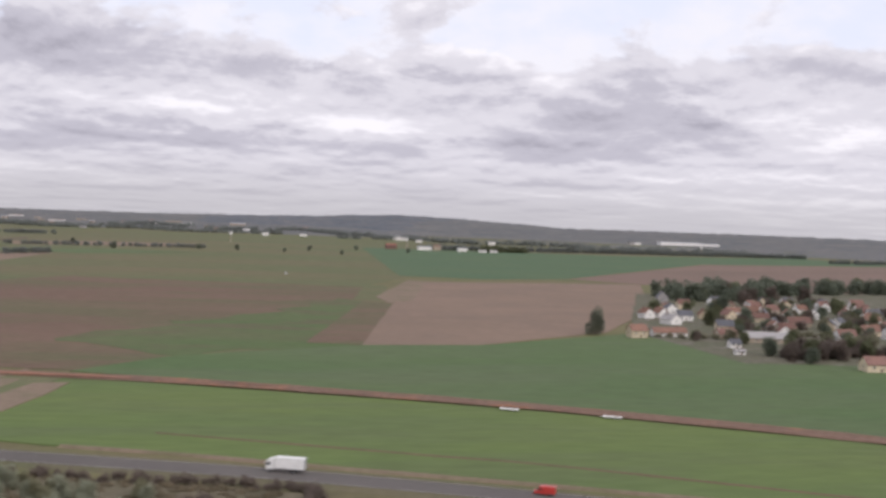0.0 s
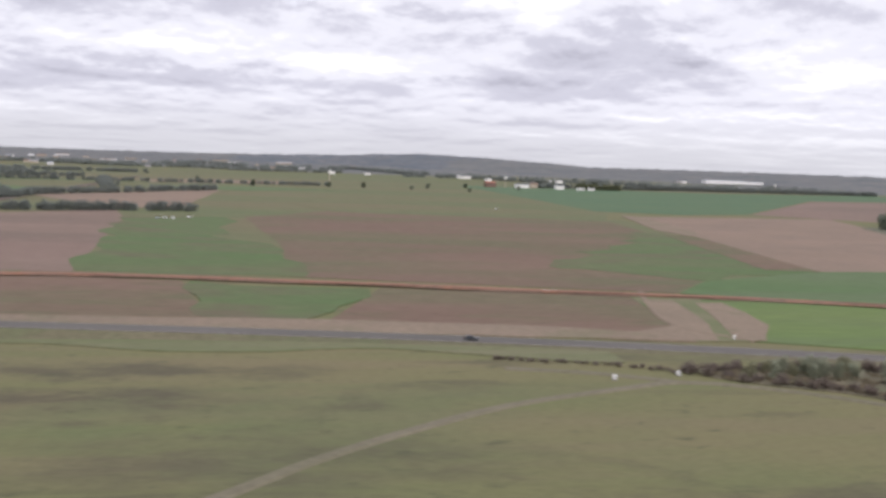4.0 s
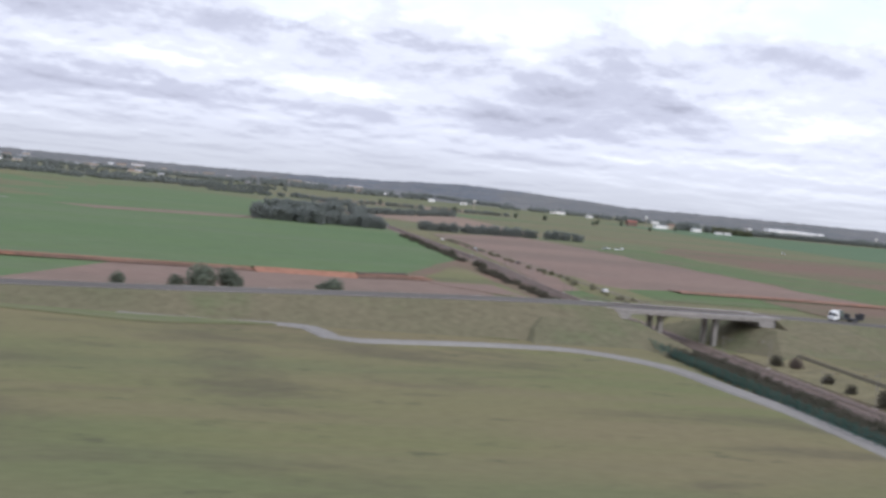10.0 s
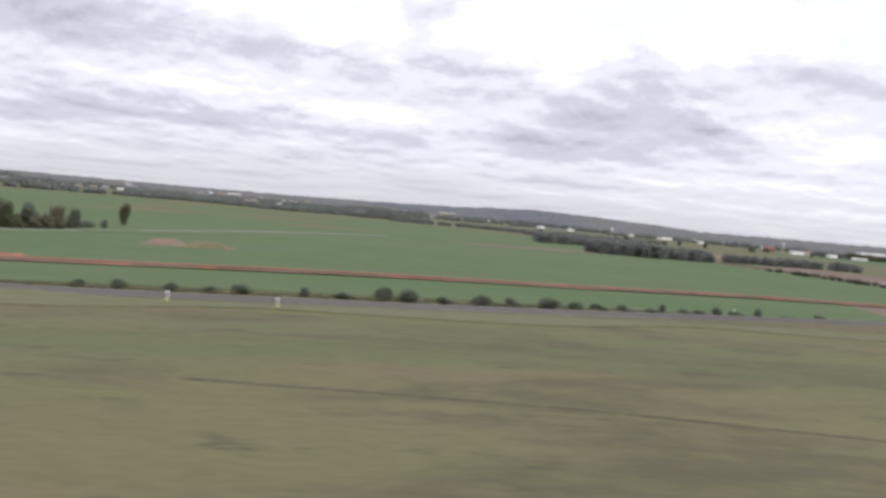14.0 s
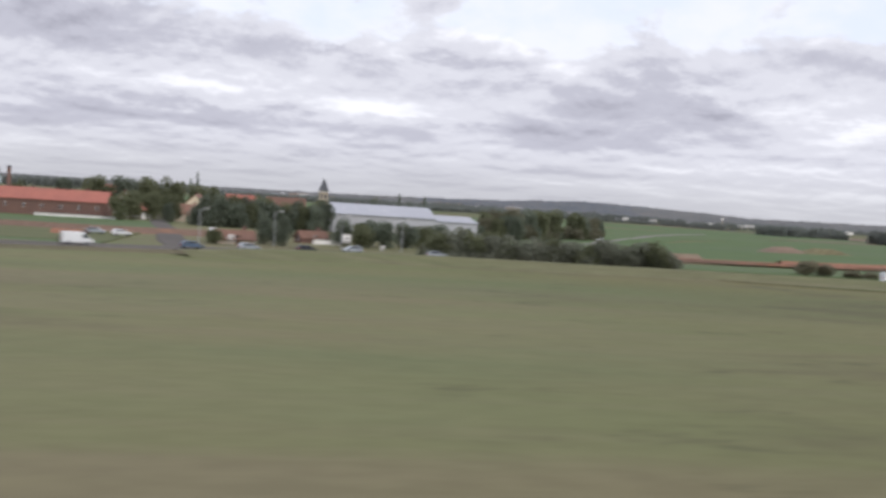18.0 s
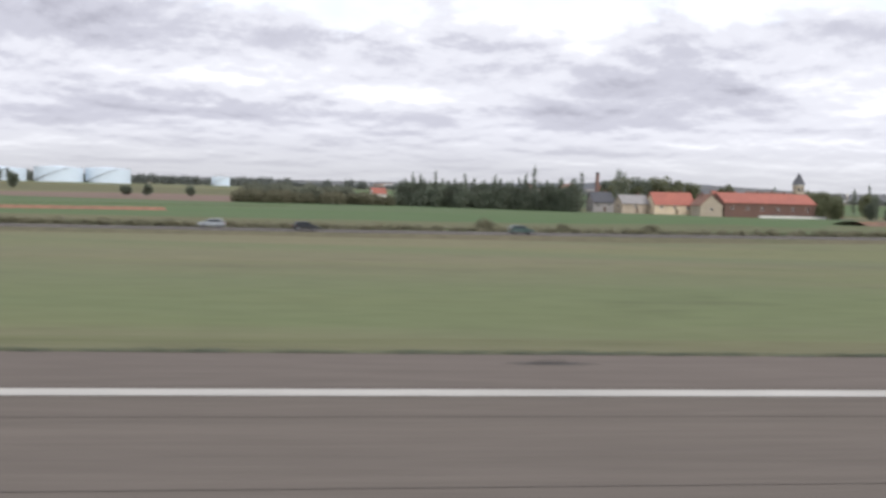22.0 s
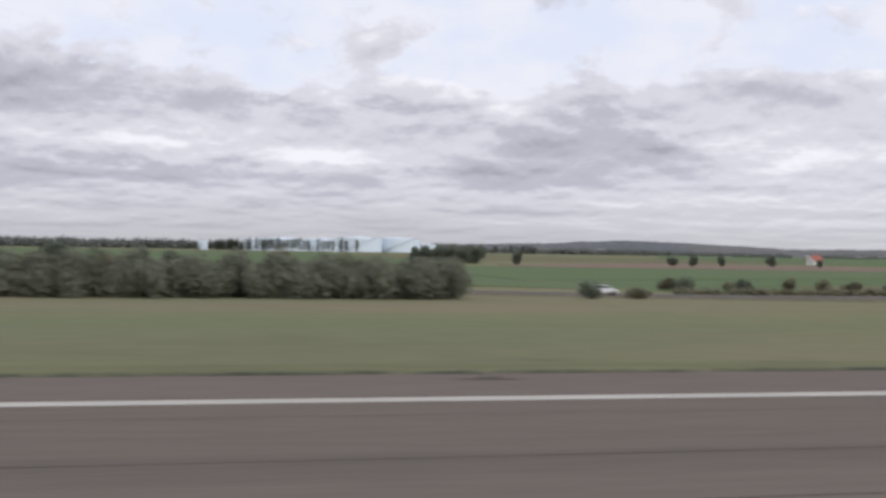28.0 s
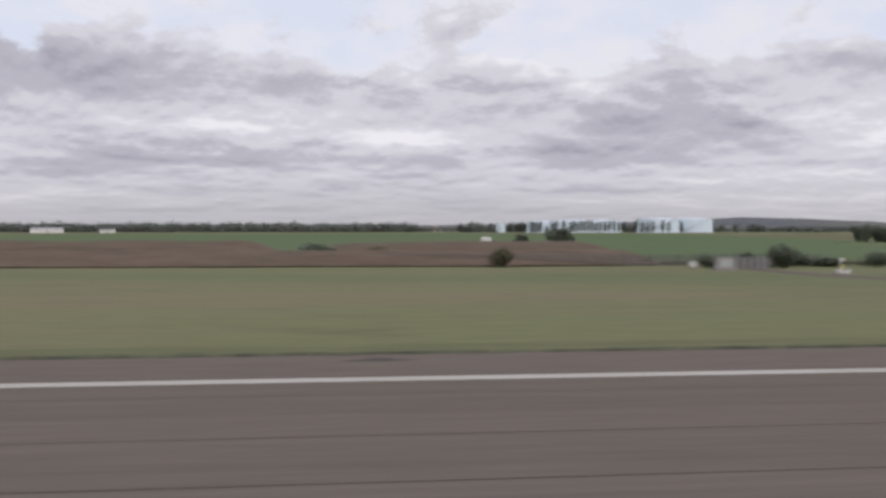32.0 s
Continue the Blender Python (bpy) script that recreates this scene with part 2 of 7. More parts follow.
def plain(name, c, rough=0.6, metal=0.0, grain=0.12, vary=0.0, fine=3.0):
    return mat(name, c, tuple(v * 0.86 for v in c), 0.6, fine, rough, 0.0, (1, 1, 1), vary, metal, grain)


WORN = ((-252, 158, 36, 15, 0.75), (-165, 157, 26, 6, 0.9), (-170, 139, 22, 8, 0.95), (-146, 110, 26, 10, 0.7), (-418, 138, 15, 8, 0.6), (-415, 108, 12, 20, 0.85), (-404, 90, 11, 11, 0.7), (-424, 71, 22, 6, 0.8),
        (-408, 119, 20, 6, 0.55), (-424, 60, 14, 8, 0.7), (-503, 67, 9, 5, 0.8), (-502, 52, 10, 4, 0.7), (-476, 100, 24, 6, 0.45), (-607, 94, 24, 4, 0.55), (-620, 85, 24, 4, 0.6), (-645, 43, 11, 5, 0.6), (-591, 42, 14, 7, 0.35))


def airfield_grass():
    """Rough meadow: green and straw-coloured grass, dark worn stretches, mown bands along the runway and small dark tussocks."""
    m = bpy.data.materials.new("airfield_grass")
    m.use_nodes = True
    t = m.node_tree
    link = t.links.new
    shader = t.nodes["Principled BSDF"]
    shader.inputs["Roughness"].default_value, shader.inputs["Specular IOR Level"].default_value = 0.95, 0.1
    spot = wire(t, "ShaderNodeTexCoord").outputs["Object"]

    def noise_of(scale, stretch=(1, 1, 1), shift=(0, 0, 0), detail=5.0, rough=0.6, warp=0.0):
        move = wire(t, "ShaderNodeMapping")
        move.inputs["Scale"].default_value, move.inputs["Location"].default_value = stretch, shift
        link(spot, move.inputs[0])
        n = wire(t, "ShaderNodeTexNoise", Scale=scale, Detail=detail, Roughness=rough, Distortion=warp)
        link(move.outputs[0], n.inputs[0])
        return n

    def cut(v, a, b, c=0.0, d=1.0):
        r = wire(t, "ShaderNodeMapRange")
        r.interpolation_type = "SMOOTHSTEP"
        link(v, r.inputs[0])
        for sock, w in zip(list(r.inputs)[1:5], (a, b, c, d)):
            sock.default_value = w
        return r.outputs[0]

    def maths(operation, a, b):
        n = wire(t, "ShaderNodeMath", operation=operation)
        for sock, v in zip(n.inputs, (a, b)):
            if isinstance(v, (int, float)):
                sock.default_value = v
            else:
                link(v, sock)
        return n.outputs[0]

    def laid(under, fac, colour, blend=None):
        n = wire(t, "ShaderNodeMix", data_type="RGBA", blend_type=blend)
        link(fac, n.inputs[0])
        if isinstance(under, tuple):
            n.inputs[6].default_value = (*under, 1)
        else:
            link(under, n.inputs[6])
        n.inputs[7].default_value = (*colour, 1)
        return n.outputs[2]

    across = wire(t, "ShaderNodeSeparateXYZ")
    link(spot, across.inputs[0])
    rag = noise_of(0.02).outputs["Fac"]
    rough_side = cut(maths("ADD", across.outputs[0], maths("MULTIPLY", rag, 120.0)), -660, -560)
    tint = laid((0.150, 0.165, 0.078), cut(noise_of(0.02, (0.6, 1.1, 1), warp=0.5).outputs["Fac"], 0.36, 0.62), (0.175, 0.169, 0.090))
    # straw-coloured bands along the runway
    bands = cut(noise_of(1.0, (0.008, 0.075, 0.2)).outputs["Fac"], 0.44, 0.62, 0.0, 0.6)
    tint = laid(tint, maths("MULTIPLY", bands, cut(rough_side, 0.0, 1.0, 1.0, 0.55)), (0.196, 0.160, 0.108))
    tint = laid(tint, cut(noise_of(0.012, (0.5, 1.2, 1), (40, 11, 0), warp=0.8).outputs["Fac"], 0.49, 0.63, 0.0, 0.5), (0.118, 0.150, 0.076))
    tint = laid(tint, rough_side, (0.91, 0.84, 0.81), "MULTIPLY")
    # dark worn stretches
    wander = noise_of(0.055, detail=6.0, rough=0.66)
    drift = wire(t, "ShaderNodeVectorMath", operation="MULTIPLY_ADD")
    link(wander.outputs["Color"], drift.inputs[0])
    drift.inputs[1].default_value = (34, 26, 0)
    link(spot, drift.inputs[2])
    worn = 0.0
    for x, y, wide, deep, amount in WORN:
        away = wire(t, "ShaderNodeVectorMath", operation="MULTIPLY_ADD")
        link(drift.outputs[0], away.inputs[0])
        away.inputs[1].default_value, away.inputs[2].default_value = (1 / wide, 1 / deep, 0), (-(x + 17) / wide, -(y + 13) / deep, 0)
        far = wire(t, "ShaderNodeVectorMath", operation="LENGTH")
        link(away.outputs[0], far.inputs[0])
        worn = maths("MAXIMUM", cut(far.outputs["Value"], 0.45, 1.35, amount, 0.0), worn)
    loose = maths("MULTIPLY", cut(noise_of(0.03, (0.6, 1.5, 1), (13, 57, 0), 6.0, 0.66, 0.9).outputs["Fac"], 0.50, 0.64, 0.0, 0.72), cut(rough_side, 0.0, 1.0, 0.34, 1.0))
    broken = cut(noise_of(0.13, (0.6, 1.1, 1), (3, 7, 0), 6.0, 0.72).outputs["Fac"], 0.36, 0.60, 0.25, 1.0)
    tint = laid(tint, maths("MULTIPLY", maths("MAXIMUM", worn, loose), broken), (0.092, 0.080, 0.053))
    # small dark tussocks and paler blades
    tuft = maths("MULTIPLY", cut(noise_of(0.24, (0.6, 1.1, 1), (71, 3, 0), 5.0, 0.68).outputs["Fac"], 0.575, 0.70, 0.0, 0.8), cut(rough_side, 0.0, 1.0, 0.5, 1.0))
    tint = laid(tint, tuft, (0.082, 0.082, 0.048))
    blades = noise_of(0.9, (0.7, 1.2, 1), detail=4.0, rough=0.65)
    grain = wire(t, "ShaderNodeMix", data_type="RGBA", blend_type="MULTIPLY")
    grain.inputs[0].default_value = 1.0
    link(tint, grain.inputs[6])
    link(cut(blades.outputs["Fac"], 0.3, 0.7, 0.93, 1.07), grain.inputs[7])
    link(grain.outputs[2], shader.inputs["Base Color"])
    relief = wire(t, "ShaderNodeBump", Strength=0.1, Distance=0.2)
    link(blades.outputs["Fac"], relief.inputs["Height"])
    link(relief.outputs[0], shader.inputs["Normal"])
    return m


GRASS = airfield_grass()
VERGE = mat("verge_grass", (0.124, 0.137, 0.066), (0.147, 0.143, 0.078), 0.05, 0.9, 0.95, 0.4, (0.3, 1.5, 1), grain=0.16, streak=((0.170, 0.150, 0.094), 0.012, 0.25, 0.6))
CROP = mat("young_crop", (0.084, 0.131, 0.054), (0.104, 0.141, 0.062), 0.012, 0.3, 0.95, 0.3, (0.4, 1.3, 1), grain=0.12, streak=((0.116, 0.135, 0.078), 0.008, 0.03, 0.5))
LIME = mat("bright_crop", (0.131, 0.169, 0.055), (0.109, 0.153, 0.055), 0.015, 0.3, 0.95, 0.3, (0.4, 1.3, 1), grain=0.12, streak=((0.108, 0.130, 0.064), 0.01, 0.05, 0.5))
TEAL = mat("bluish_crop", (0.079, 0.128, 0.070), (0.095, 0.132, 0.070), 0.01, 0.3, 0.95, 0.2, grain=0.12)
OLIVE = mat("stubble_crop", (0.150, 0.124, 0.072), (0.128, 0.128, 0.066), 0.008, 0.2, 0.95, 0.2, (0.35, 1.4, 1), grain=0.15, streak=((0.100, 0.130, 0.060), 0.002, 0.006, 0.6))
BROWN = mat("ploughed_earth", (0.186, 0.127, 0.102), (0.205, 0.143, 0.114), 0.012, 0.35, 0.95, 0.4, (0.5, 1.5, 1), grain=0.16, streak=((0.145, 0.112, 0.086), 0.006, 0.02, 0.6))
UMBER = mat("dark_earth", (0.147, 0.097, 0.071), (0.166, 0.110, 0.080), 0.014, 0.35, 0.95, 0.4, (0.5, 1.5, 1), grain=0.16, three=(0.118, 0.112, 0.062), streak=((0.112, 0.112, 0.060), 0.006, 0.016, 0.7))
PALE = mat("pale_stubble", (0.235, 0.168, 0.125), (0.205, 0.148, 0.110), 0.014, 0.4, 0.95, 0.3, (0.5, 1.4, 1), grain=0.14, streak=((0.185, 0.135, 0.105), 0.02, 0.02, 0.6))
TAN = mat("bare_tan_soil", (0.222, 0.168, 0.122), (0.192, 0.146, 0.106), 0.03, 0.6, 0.95, 0.4, grain=0.15, three=(0.160, 0.140, 0.086))
DUSTY = mat("dusty_track", (0.168, 0.144, 0.102), (0.146, 0.130, 0.086), 0.06, 0.8, 0.95, 0.3, grain=0.15)
SCRUBLAND = mat("dry_undergrowth", (0.165, 0.138, 0.094), (0.120, 0.108, 0.072), 0.12, 1.2, 0.95, 0.5, grain=0.25, three=(0.105, 0.110, 0.062))
DRYGRASS = mat("dry_tan_grass", (0.184, 0.155, 0.088), (0.149, 0.133, 0.074), 0.08, 0.9, 0.95, 0.4, grain=0.2, three=(0.135, 0.118, 0.070))
MOUND = mat("bare_mound_earth", (0.121, 0.088, 0.065), (0.139, 0.104, 0.076), 0.06, 0.6, 0.95, 0.5, (0.4, 1, 2), grain=0.2, three=(0.098, 0.084, 0.060))
RUST = mat("freshly_dug_soil", (0.200, 0.128, 0.094), (0.171, 0.111, 0.083), 0.05, 0.8, 0.95, 0.6, grain=0.22, three=(0.265, 0.135, 0.085))
FRESHCLAY = mat("fresh_orange_soil", (0.30, 0.150, 0.100), (0.25, 0.135, 0.095), 0.05, 0.8, 0.95, 0.4, grain=0.2)
TARMAC = mat("runway_asphalt", (0.154, 0.131, 0.112), (0.170, 0.146, 0.125), 0.05, 2.5, 0.85, 0.2, (0.25, 1.6, 1), grain=0.07, streak=((0.128, 0.110, 0.096), 0.006, 0.4, 0.7))
SHOULDER = mat("shoulder_asphalt", (0.151, 0.129, 0.112), (0.167, 0.142, 0.124), 0.06, 2.0, 0.85, 0.2, (0.3, 1.4, 1), grain=0.08)
SEAM = plain("tar_joint", (0.100, 0.084, 0.073), 0.85)
PAINT = mat("white_road_paint", (0.492, 0.466, 0.424), (0.411, 0.390, 0.353), 0.2, 2.0, 0.6, grain=0.08)
ROAD = mat("road_asphalt", (0.126, 0.115, 0.108), (0.151, 0.138, 0.128), 0.04, 1.0, 0.8, 0.1, grain=0.08)
TRACKWAY = mat("service_track_tarmac", (0.215, 0.200, 0.185), (0.25, 0.235, 0.215), 0.05, 1.0, 0.85, 0.1, grain=0.1)
BALLAST = mat("railway_ballast", (0.160, 0.118, 0.098), (0.19, 0.145, 0.122), 0.08, 2.5, 0.95, 0.6, grain=0.25)
SLEEPER = mat("dark_sleeper_ballast", (0.130, 0.098, 0.084), (0.150, 0.115, 0.098), 0.2, 2.0, 0.95, 0.4, grain=0.25)
RAIL = plain("rusty_rail_steel", (0.150, 0.112, 0.095), 0.6, 0.3)
CONCRETE = mat("weathered_concrete", (0.33, 0.30, 0.275), (0.26, 0.24, 0.222), 0.15, 1.5, 0.85, 0.1, grain=0.12)
CONCRETE_DULL = mat("dusty_concrete", (0.188, 0.148, 0.126), (0.158, 0.124, 0.106), 0.2, 2.0, 0.95, grain=0.2, vary=0.1)
DARKEARTH = mat("embankment_scrub", (0.125, 0.116, 0.070), (0.144, 0.125, 0.079), 0.04, 0.8, 0.95, 0.5, grain=0.18, three=(0.118, 0.122, 0.066))
# forest colour paled and blued to paint in the haze of distance
HAZEFOREST = mat("haze_tinted_distant_forest", (0.088, 0.100, 0.114), (0.132, 0.137, 0.146), 0.008, 0.05, 0.95, 0.0, (1, 1, 5), grain=0.3, three=(0.175, 0.152, 0.135))
YARDS = mat("garden_ground", (0.132, 0.120, 0.086), (0.108, 0.112, 0.070), 0.06, 0.5, 0.95, 0.3, grain=0.25, three=(0.175, 0.155, 0.130))
# far fields and copses, greyed the same way for painted haze
HAZESLOPES = mat("haze_tinted_fields_and_copses", (0.099, 0.108, 0.112), (0.151, 0.146, 0.139), 0.011, 0.05, 0.95, 0.0, (0.6, 1.4, 5), grain=0.25, three=(0.200, 0.176, 0.158))
LEAF = mat("green_foliage", (0.166, 0.182, 0.104), (0.195, 0.198, 0.122), 0.25, 2.0, 0.8, vary=0.18, grain=0.25, leaf=True)
LEAFDARK = mat("dark_conifer_foliage", (0.166, 0.192, 0.142), (0.196, 0.214, 0.160), 0.25, 2.0, 0.8, vary=0.18, grain=0.25, leaf=True)
# leaf colour lifted and greyed to stand in for haze over far woods
LEAFHAZE = mat("haze_paled_far_foliage", (0.208, 0.225, 0.205), (0.240, 0.252, 0.228), 0.1, 1.0, 0.9, grain=0.2, leaf=True)
LEAFWILLOW = mat("olive_willow_foliage", (0.259, 0.248, 0.160), (0.215, 0.207, 0.132), 0.25, 2.0, 0.85, vary=0.2, grain=0.3, leaf=True)
LEAFPALE = mat("pale_dry_scrub_foliage", (0.273, 0.222, 0.148), (0.209, 0.175, 0.117), 0.15, 1.5, 0.9, grain=0.3, leaf=True)
SPROUT = mat("thin_young_crop", (0.112, 0.122, 0.060), (0.086, 0.128, 0.050), 0.02, 0.3, 0.95, 0.3, (0.5, 1.2, 1), grain=0.14, three=(0.125, 0.098, 0.066))
LEAFDULL = mat("autumn_scrub_foliage", (0.235, 0.220, 0.149), (0.199, 0.192, 0.130), 0.25, 2.0, 0.85, vary=0.2, grain=0.25, leaf=True)
LEAFGREY = mat("silvery_willow_foliage", (0.329, 0.335, 0.250), (0.265, 0.274, 0.197), 0.25, 2.0, 0.85, vary=0.2, grain=0.3, leaf=True)
LEAFHEDGE = mat("grey_green_hedge_foliage", (0.241, 0.248, 0.187), (0.199, 0.210, 0.158), 0.25, 2.0, 0.9, vary=0.12, grain=0.2, leaf=True)
LEAFPOPLAR = mat("dark_poplar_foliage", (0.070, 0.080, 0.055), (0.085, 0.094, 0.066), 0.25, 2.0, 0.9, vary=0.12, grain=0.2, leaf=True)
LEAFSCRUB = mat("dark_brownish_scrub_foliage", (0.118, 0.102, 0.080), (0.096, 0.094, 0.066), 0.25, 2.0, 0.9, vary=0.12, grain=0.25, leaf=True)
RUT = mat("dark_rutted_soil", (0.080, 0.070, 0.048), (0.098, 0.086, 0.058), 0.1, 0.9, 0.95, 0.3, grain=0.2)
SCAR = mat("trampled_soil_and_grass", (0.112, 0.100, 0.062), (0.086, 0.076, 0.050), 0.35, 2.2, 0.95, 0.4, grain=0.3, three=(0.132, 0.124, 0.070))
LEAFRED = mat("reddish_scrub_foliage", (0.192, 0.154, 0.130), (0.216, 0.176, 0.146), 0.25, 2.0, 0.85, vary=0.25, grain=0.25, leaf=True)
BARK = plain("grey_brown_bark", (0.10, 0.08, 0.065), 0.95)

for dull in (ROAD, TARMAC, SHOULDER, PAINT, TRACKWAY):
    dull.node_tree.nodes["Principled BSDF"].inputs["Specular IOR Level"].default_value = 0.0


# ---- helpers for building ----
RNG = np.random.default_rng(11)


def ease(a, b, v):
    v = min(max((v - a) / (b - a), 0.0), 1.0)
    return v * v * (3 - 2 * v)


def ground_at(x, y):
    """Height of the open ground: level under the flight path, falling gently from the runway and rising to the hills."""
    near = -1.0 * ease(22, 80, y) - 0.5 * ease(150, 300, y) + 3.8 * ease(340, 640, y) + 1.5 * ease(640, 1500, y)
    out = 1.2 * ease(500, 1500, y) + 3.0 * ease(1500, 2900, y)
    near -= 0.6 * ease(-750, -800, x) * ease(-1040, -1005, x) * ease(55, 95, y) * ease(250, 165, y)
    cut = -1.1 * ease(15, 7, abs(x - rail_x(y))) * ease(330, 260, y)
    k = ease(-500, -600, x)
    return k * near + (1 - k) * (out + cut)


def rail_x(y):
    return -305.1 + (y - 79.0) * 0.0233


def link_mesh(name, bm, material, parent=None, label=""):
    me = bpy.data.meshes.new(name)
    bm.to_mesh(me)
    bm.free()
    me.materials.append(material)
    ob = new(name, me)
    if parent:
        ob.parent = parent
    if label:
        ob["label"] = label
    return ob


part = link_mesh


def from_lists(name, verts, faces, material, parent=None, smooth=False):
    me = bpy.data.meshes.new(name)
    me.from_pydata([tuple(v) for v in verts], [], [tuple(f) for f in faces])
    me.materials.append(material)
    if smooth:
        me.polygons.foreach_set("use_smooth", [True] * len(me.polygons))
    ob = new(name, me)
    if parent:
        ob.parent = parent
    return ob


def empty(name, m=None):
    ob = new(name)
    if m is not None:
        ob.matrix_basis = m
    return ob


def box(bm, x, y, z, sx, sy, sz, bevel=0.0, m=None):
    """A box standing on z, centred on x, y."""
    t = Matrix.Translation((x, y, z + sz / 2)) @ Matrix.Diagonal((sx, sy, sz, 1))
    r = bmesh.ops.create_cube(bm, size=1, matrix=(m @ t) if m else t)
    if bevel:
        es = list({e for v in r["verts"] for e in v.link_edges})
        bmesh.ops.bevel(bm, geom=es, offset=bevel, segments=1, affect="EDGES")
    return bm


def tube(bm, a, b, r1, r2, n=8):
    a, b = Vector(a), Vector(b)
    turn = (b - a).to_track_quat("Z", "Y").to_matrix().to_4x4()
    bmesh.ops.create_cone(bm, cap_ends=True, segments=n, radius1=r1, radius2=r2, depth=(b - a).length,
                          matrix=Matrix.Translation((a + b) / 2) @ turn)
    return bm


def prism(bm, outline, y0, y1):
    """An outline in x, z drawn out along y."""
    front = [bm.verts.new((x, y0, z)) for x, z in outline]
    back = [bm.verts.new((x, y1, z)) for x, z in outline]
    n = len(outline)
    bm.faces.new(front)
    bm.faces.new(back[::-1])
    for i in range(n):
        bm.faces.new((front[i], back[i], back[(i + 1) % n], front[(i + 1) % n]))
    bmesh.ops.recalc_face_normals(bm, faces=bm.faces[:])
    return bm


def patch(name, outline, material, lift, label, category="field", step=22.0, rag=1.2, kind="structure"):
    """A piece of land with an uneven edge, lying on the ground."""
    pts = []
    n = len(outline)
    for i in range(n):
        a, b = Vector(outline[i]), Vector(outline[(i + 1) % n])
        k = max(1, int((b - a).length / step))
        for j in range(k):
            p = a.lerp(b, j / k)
            q = noise.noise_vector(Vector((p.x * 0.05, p.y * 0.05, 0))) * rag
            pts.append((p.x + q.x, p.y + q.y))
    bm = bmesh.new()
    f = bm.faces.new([bm.verts.new((x, y, 0)) for x, y in pts])
    if f.normal.z < 0 or f.calc_area() and sum((pts[i][0] * pts[(i + 1) % len(pts)][1] - pts[(i + 1) % len(pts)][0] * pts[i][1]) for i in range(len(pts))) < 0:
        f.normal_flip()
    bmesh.ops.triangulate(bm, faces=bm.faces[:])
    for _ in range(4):
        long = [e for e in bm.edges if e.calc_length() > step * 2.2]
        if not long:
            break
        bmesh.ops.subdivide_edges(bm, edges=long, cuts=1)
        bmesh.ops.triangulate(bm, faces=bm.faces[:])
    for v in bm.verts:
        v.co.z = ground_at(v.co.x, v.co.y) + lift
    rim = bmesh.ops.extrude_edge_only(bm, edges=[e for e in bm.edges if e.is_boundary])
    for v in rim["geom"]:
        if isinstance(v, bmesh.types.BMVert):
            v.co.z -= lift + 0.06
    bmesh.ops.recalc_face_normals(bm, faces=bm.faces[:])
    ob = link_mesh(name, bm, material)
    return tagged(ob, label, category, kind=kind)


def smooth_line(pts, step=6.0):
    """A line through the points, rounded, with a point every step."""
    out = []
    n = len(pts)
    for i in range(n - 1):
        p0, p1, p2, p3 = (Vector(pts[max(min(k, n - 1), 0)]) for k in (i - 1, i, i + 1, i + 2))
        k = max(1, int((p2 - p1).length / step))
        for j in range(k):
            t = j / k
            out.append(0.5 * ((2 * p1) + (p2 - p0) * t + (2 * p0 - 5 * p1 + 4 * p2 - p3) * t * t + (3 * p1 - p0 - 3 * p2 + p3) * t ** 3))
    out.append(Vector(pts[-1]))
    return out


def ribbon(name, line, profile, material, lift=0.0, wobble=0.0):
    """A strip along a line of 3D points; profile is a list of (offset to the left, height)."""
    verts, faces = [], []
    m = len(profile)
    for i, p in enumerate(line):
        d = (line[min(i + 1, len(line) - 1)] - line[max(i - 1, 0)])
        side = Vector((-d.y, d.x, 0)).normalized()
        for k, (off, up) in enumerate(profile):
            w = wobble * noise.noise(Vector((p.x * 0.11, p.y * 0.11, k * 7.3)))
            q = p + side * (off + w)
            verts.append((q.x, q.y, p.z + up + lift))
    for i in range(len(line) - 1):
        for k in range(m - 1):
            a = i * m + k
            faces.append((a, a + 1, a + m + 1, a + m))
    ob = from_lists(name, verts, faces, material)
    bm = bmesh.new()
    bm.from_mesh(ob.data)
    bmesh.ops.recalc_face_normals(bm, faces=bm.faces[:])
    if sum(f.normal.z for f in bm.faces) < 0:
        bmesh.ops.reverse_faces(bm, faces=bm.faces[:])
    bm.to_mesh(ob.data)
    bm.free()
    return ob


# ---- the ground, one sheet to the horizon ----
def axis(stops):
    out = []
    for a, b, s in stops:
        k = max(1, round((b - a) / s))
        out += [a + (b - a) * i / k for i in range(k)]
    return out + [stops[-1][1]]


def make_ground():
    xs = axis([(-4600, -1400, 160), (-1400, -700, 25), (-700, -330, 12), (-330, -280, 2.5), (-280, 300, 14), (300, 3600, 160)])
    ys = axis([(-600, -40, 80), (-40, 22, 8), (22, 130, 5), (130, 330, 6), (330, 800, 20), (800, 4700, 120)])
    verts = [(x, y, ground_at(x, y)) for y in ys for x in xs]
    n = len(xs)
    faces = [(j * n + i, j * n + i + 1, (j + 1) * n + i + 1, (j + 1) * n + i) for j in range(len(ys) - 1) for i in range(n - 1)]
    ob = from_lists("ground", verts, faces, GRASS, smooth=True)
    tagged(ob, "dry yellowish-green airfield grass with worn brown patches", "grass", kind="structure")


make_ground()


def ridge_height(a):
    stops = [(-60, 24), (-22, 28), (-9, 32), (-4.6, 31), (2, 33), (6.4, 38), (11, 46), (13.2, 55), (15.3, 61), (18, 56), (21, 46),
             (24, 34), (27, 36), (33, 37), (50, 32)]
    for (a0, h0), (a1, h1) in zip(stops, stops[1:]):
        if a0 <= a <= a1:
            return h0 + (h1 - h0) * ease(a0, a1, a)
    return stops[0][1] if a < stops[0][0] else stops[-1][1]


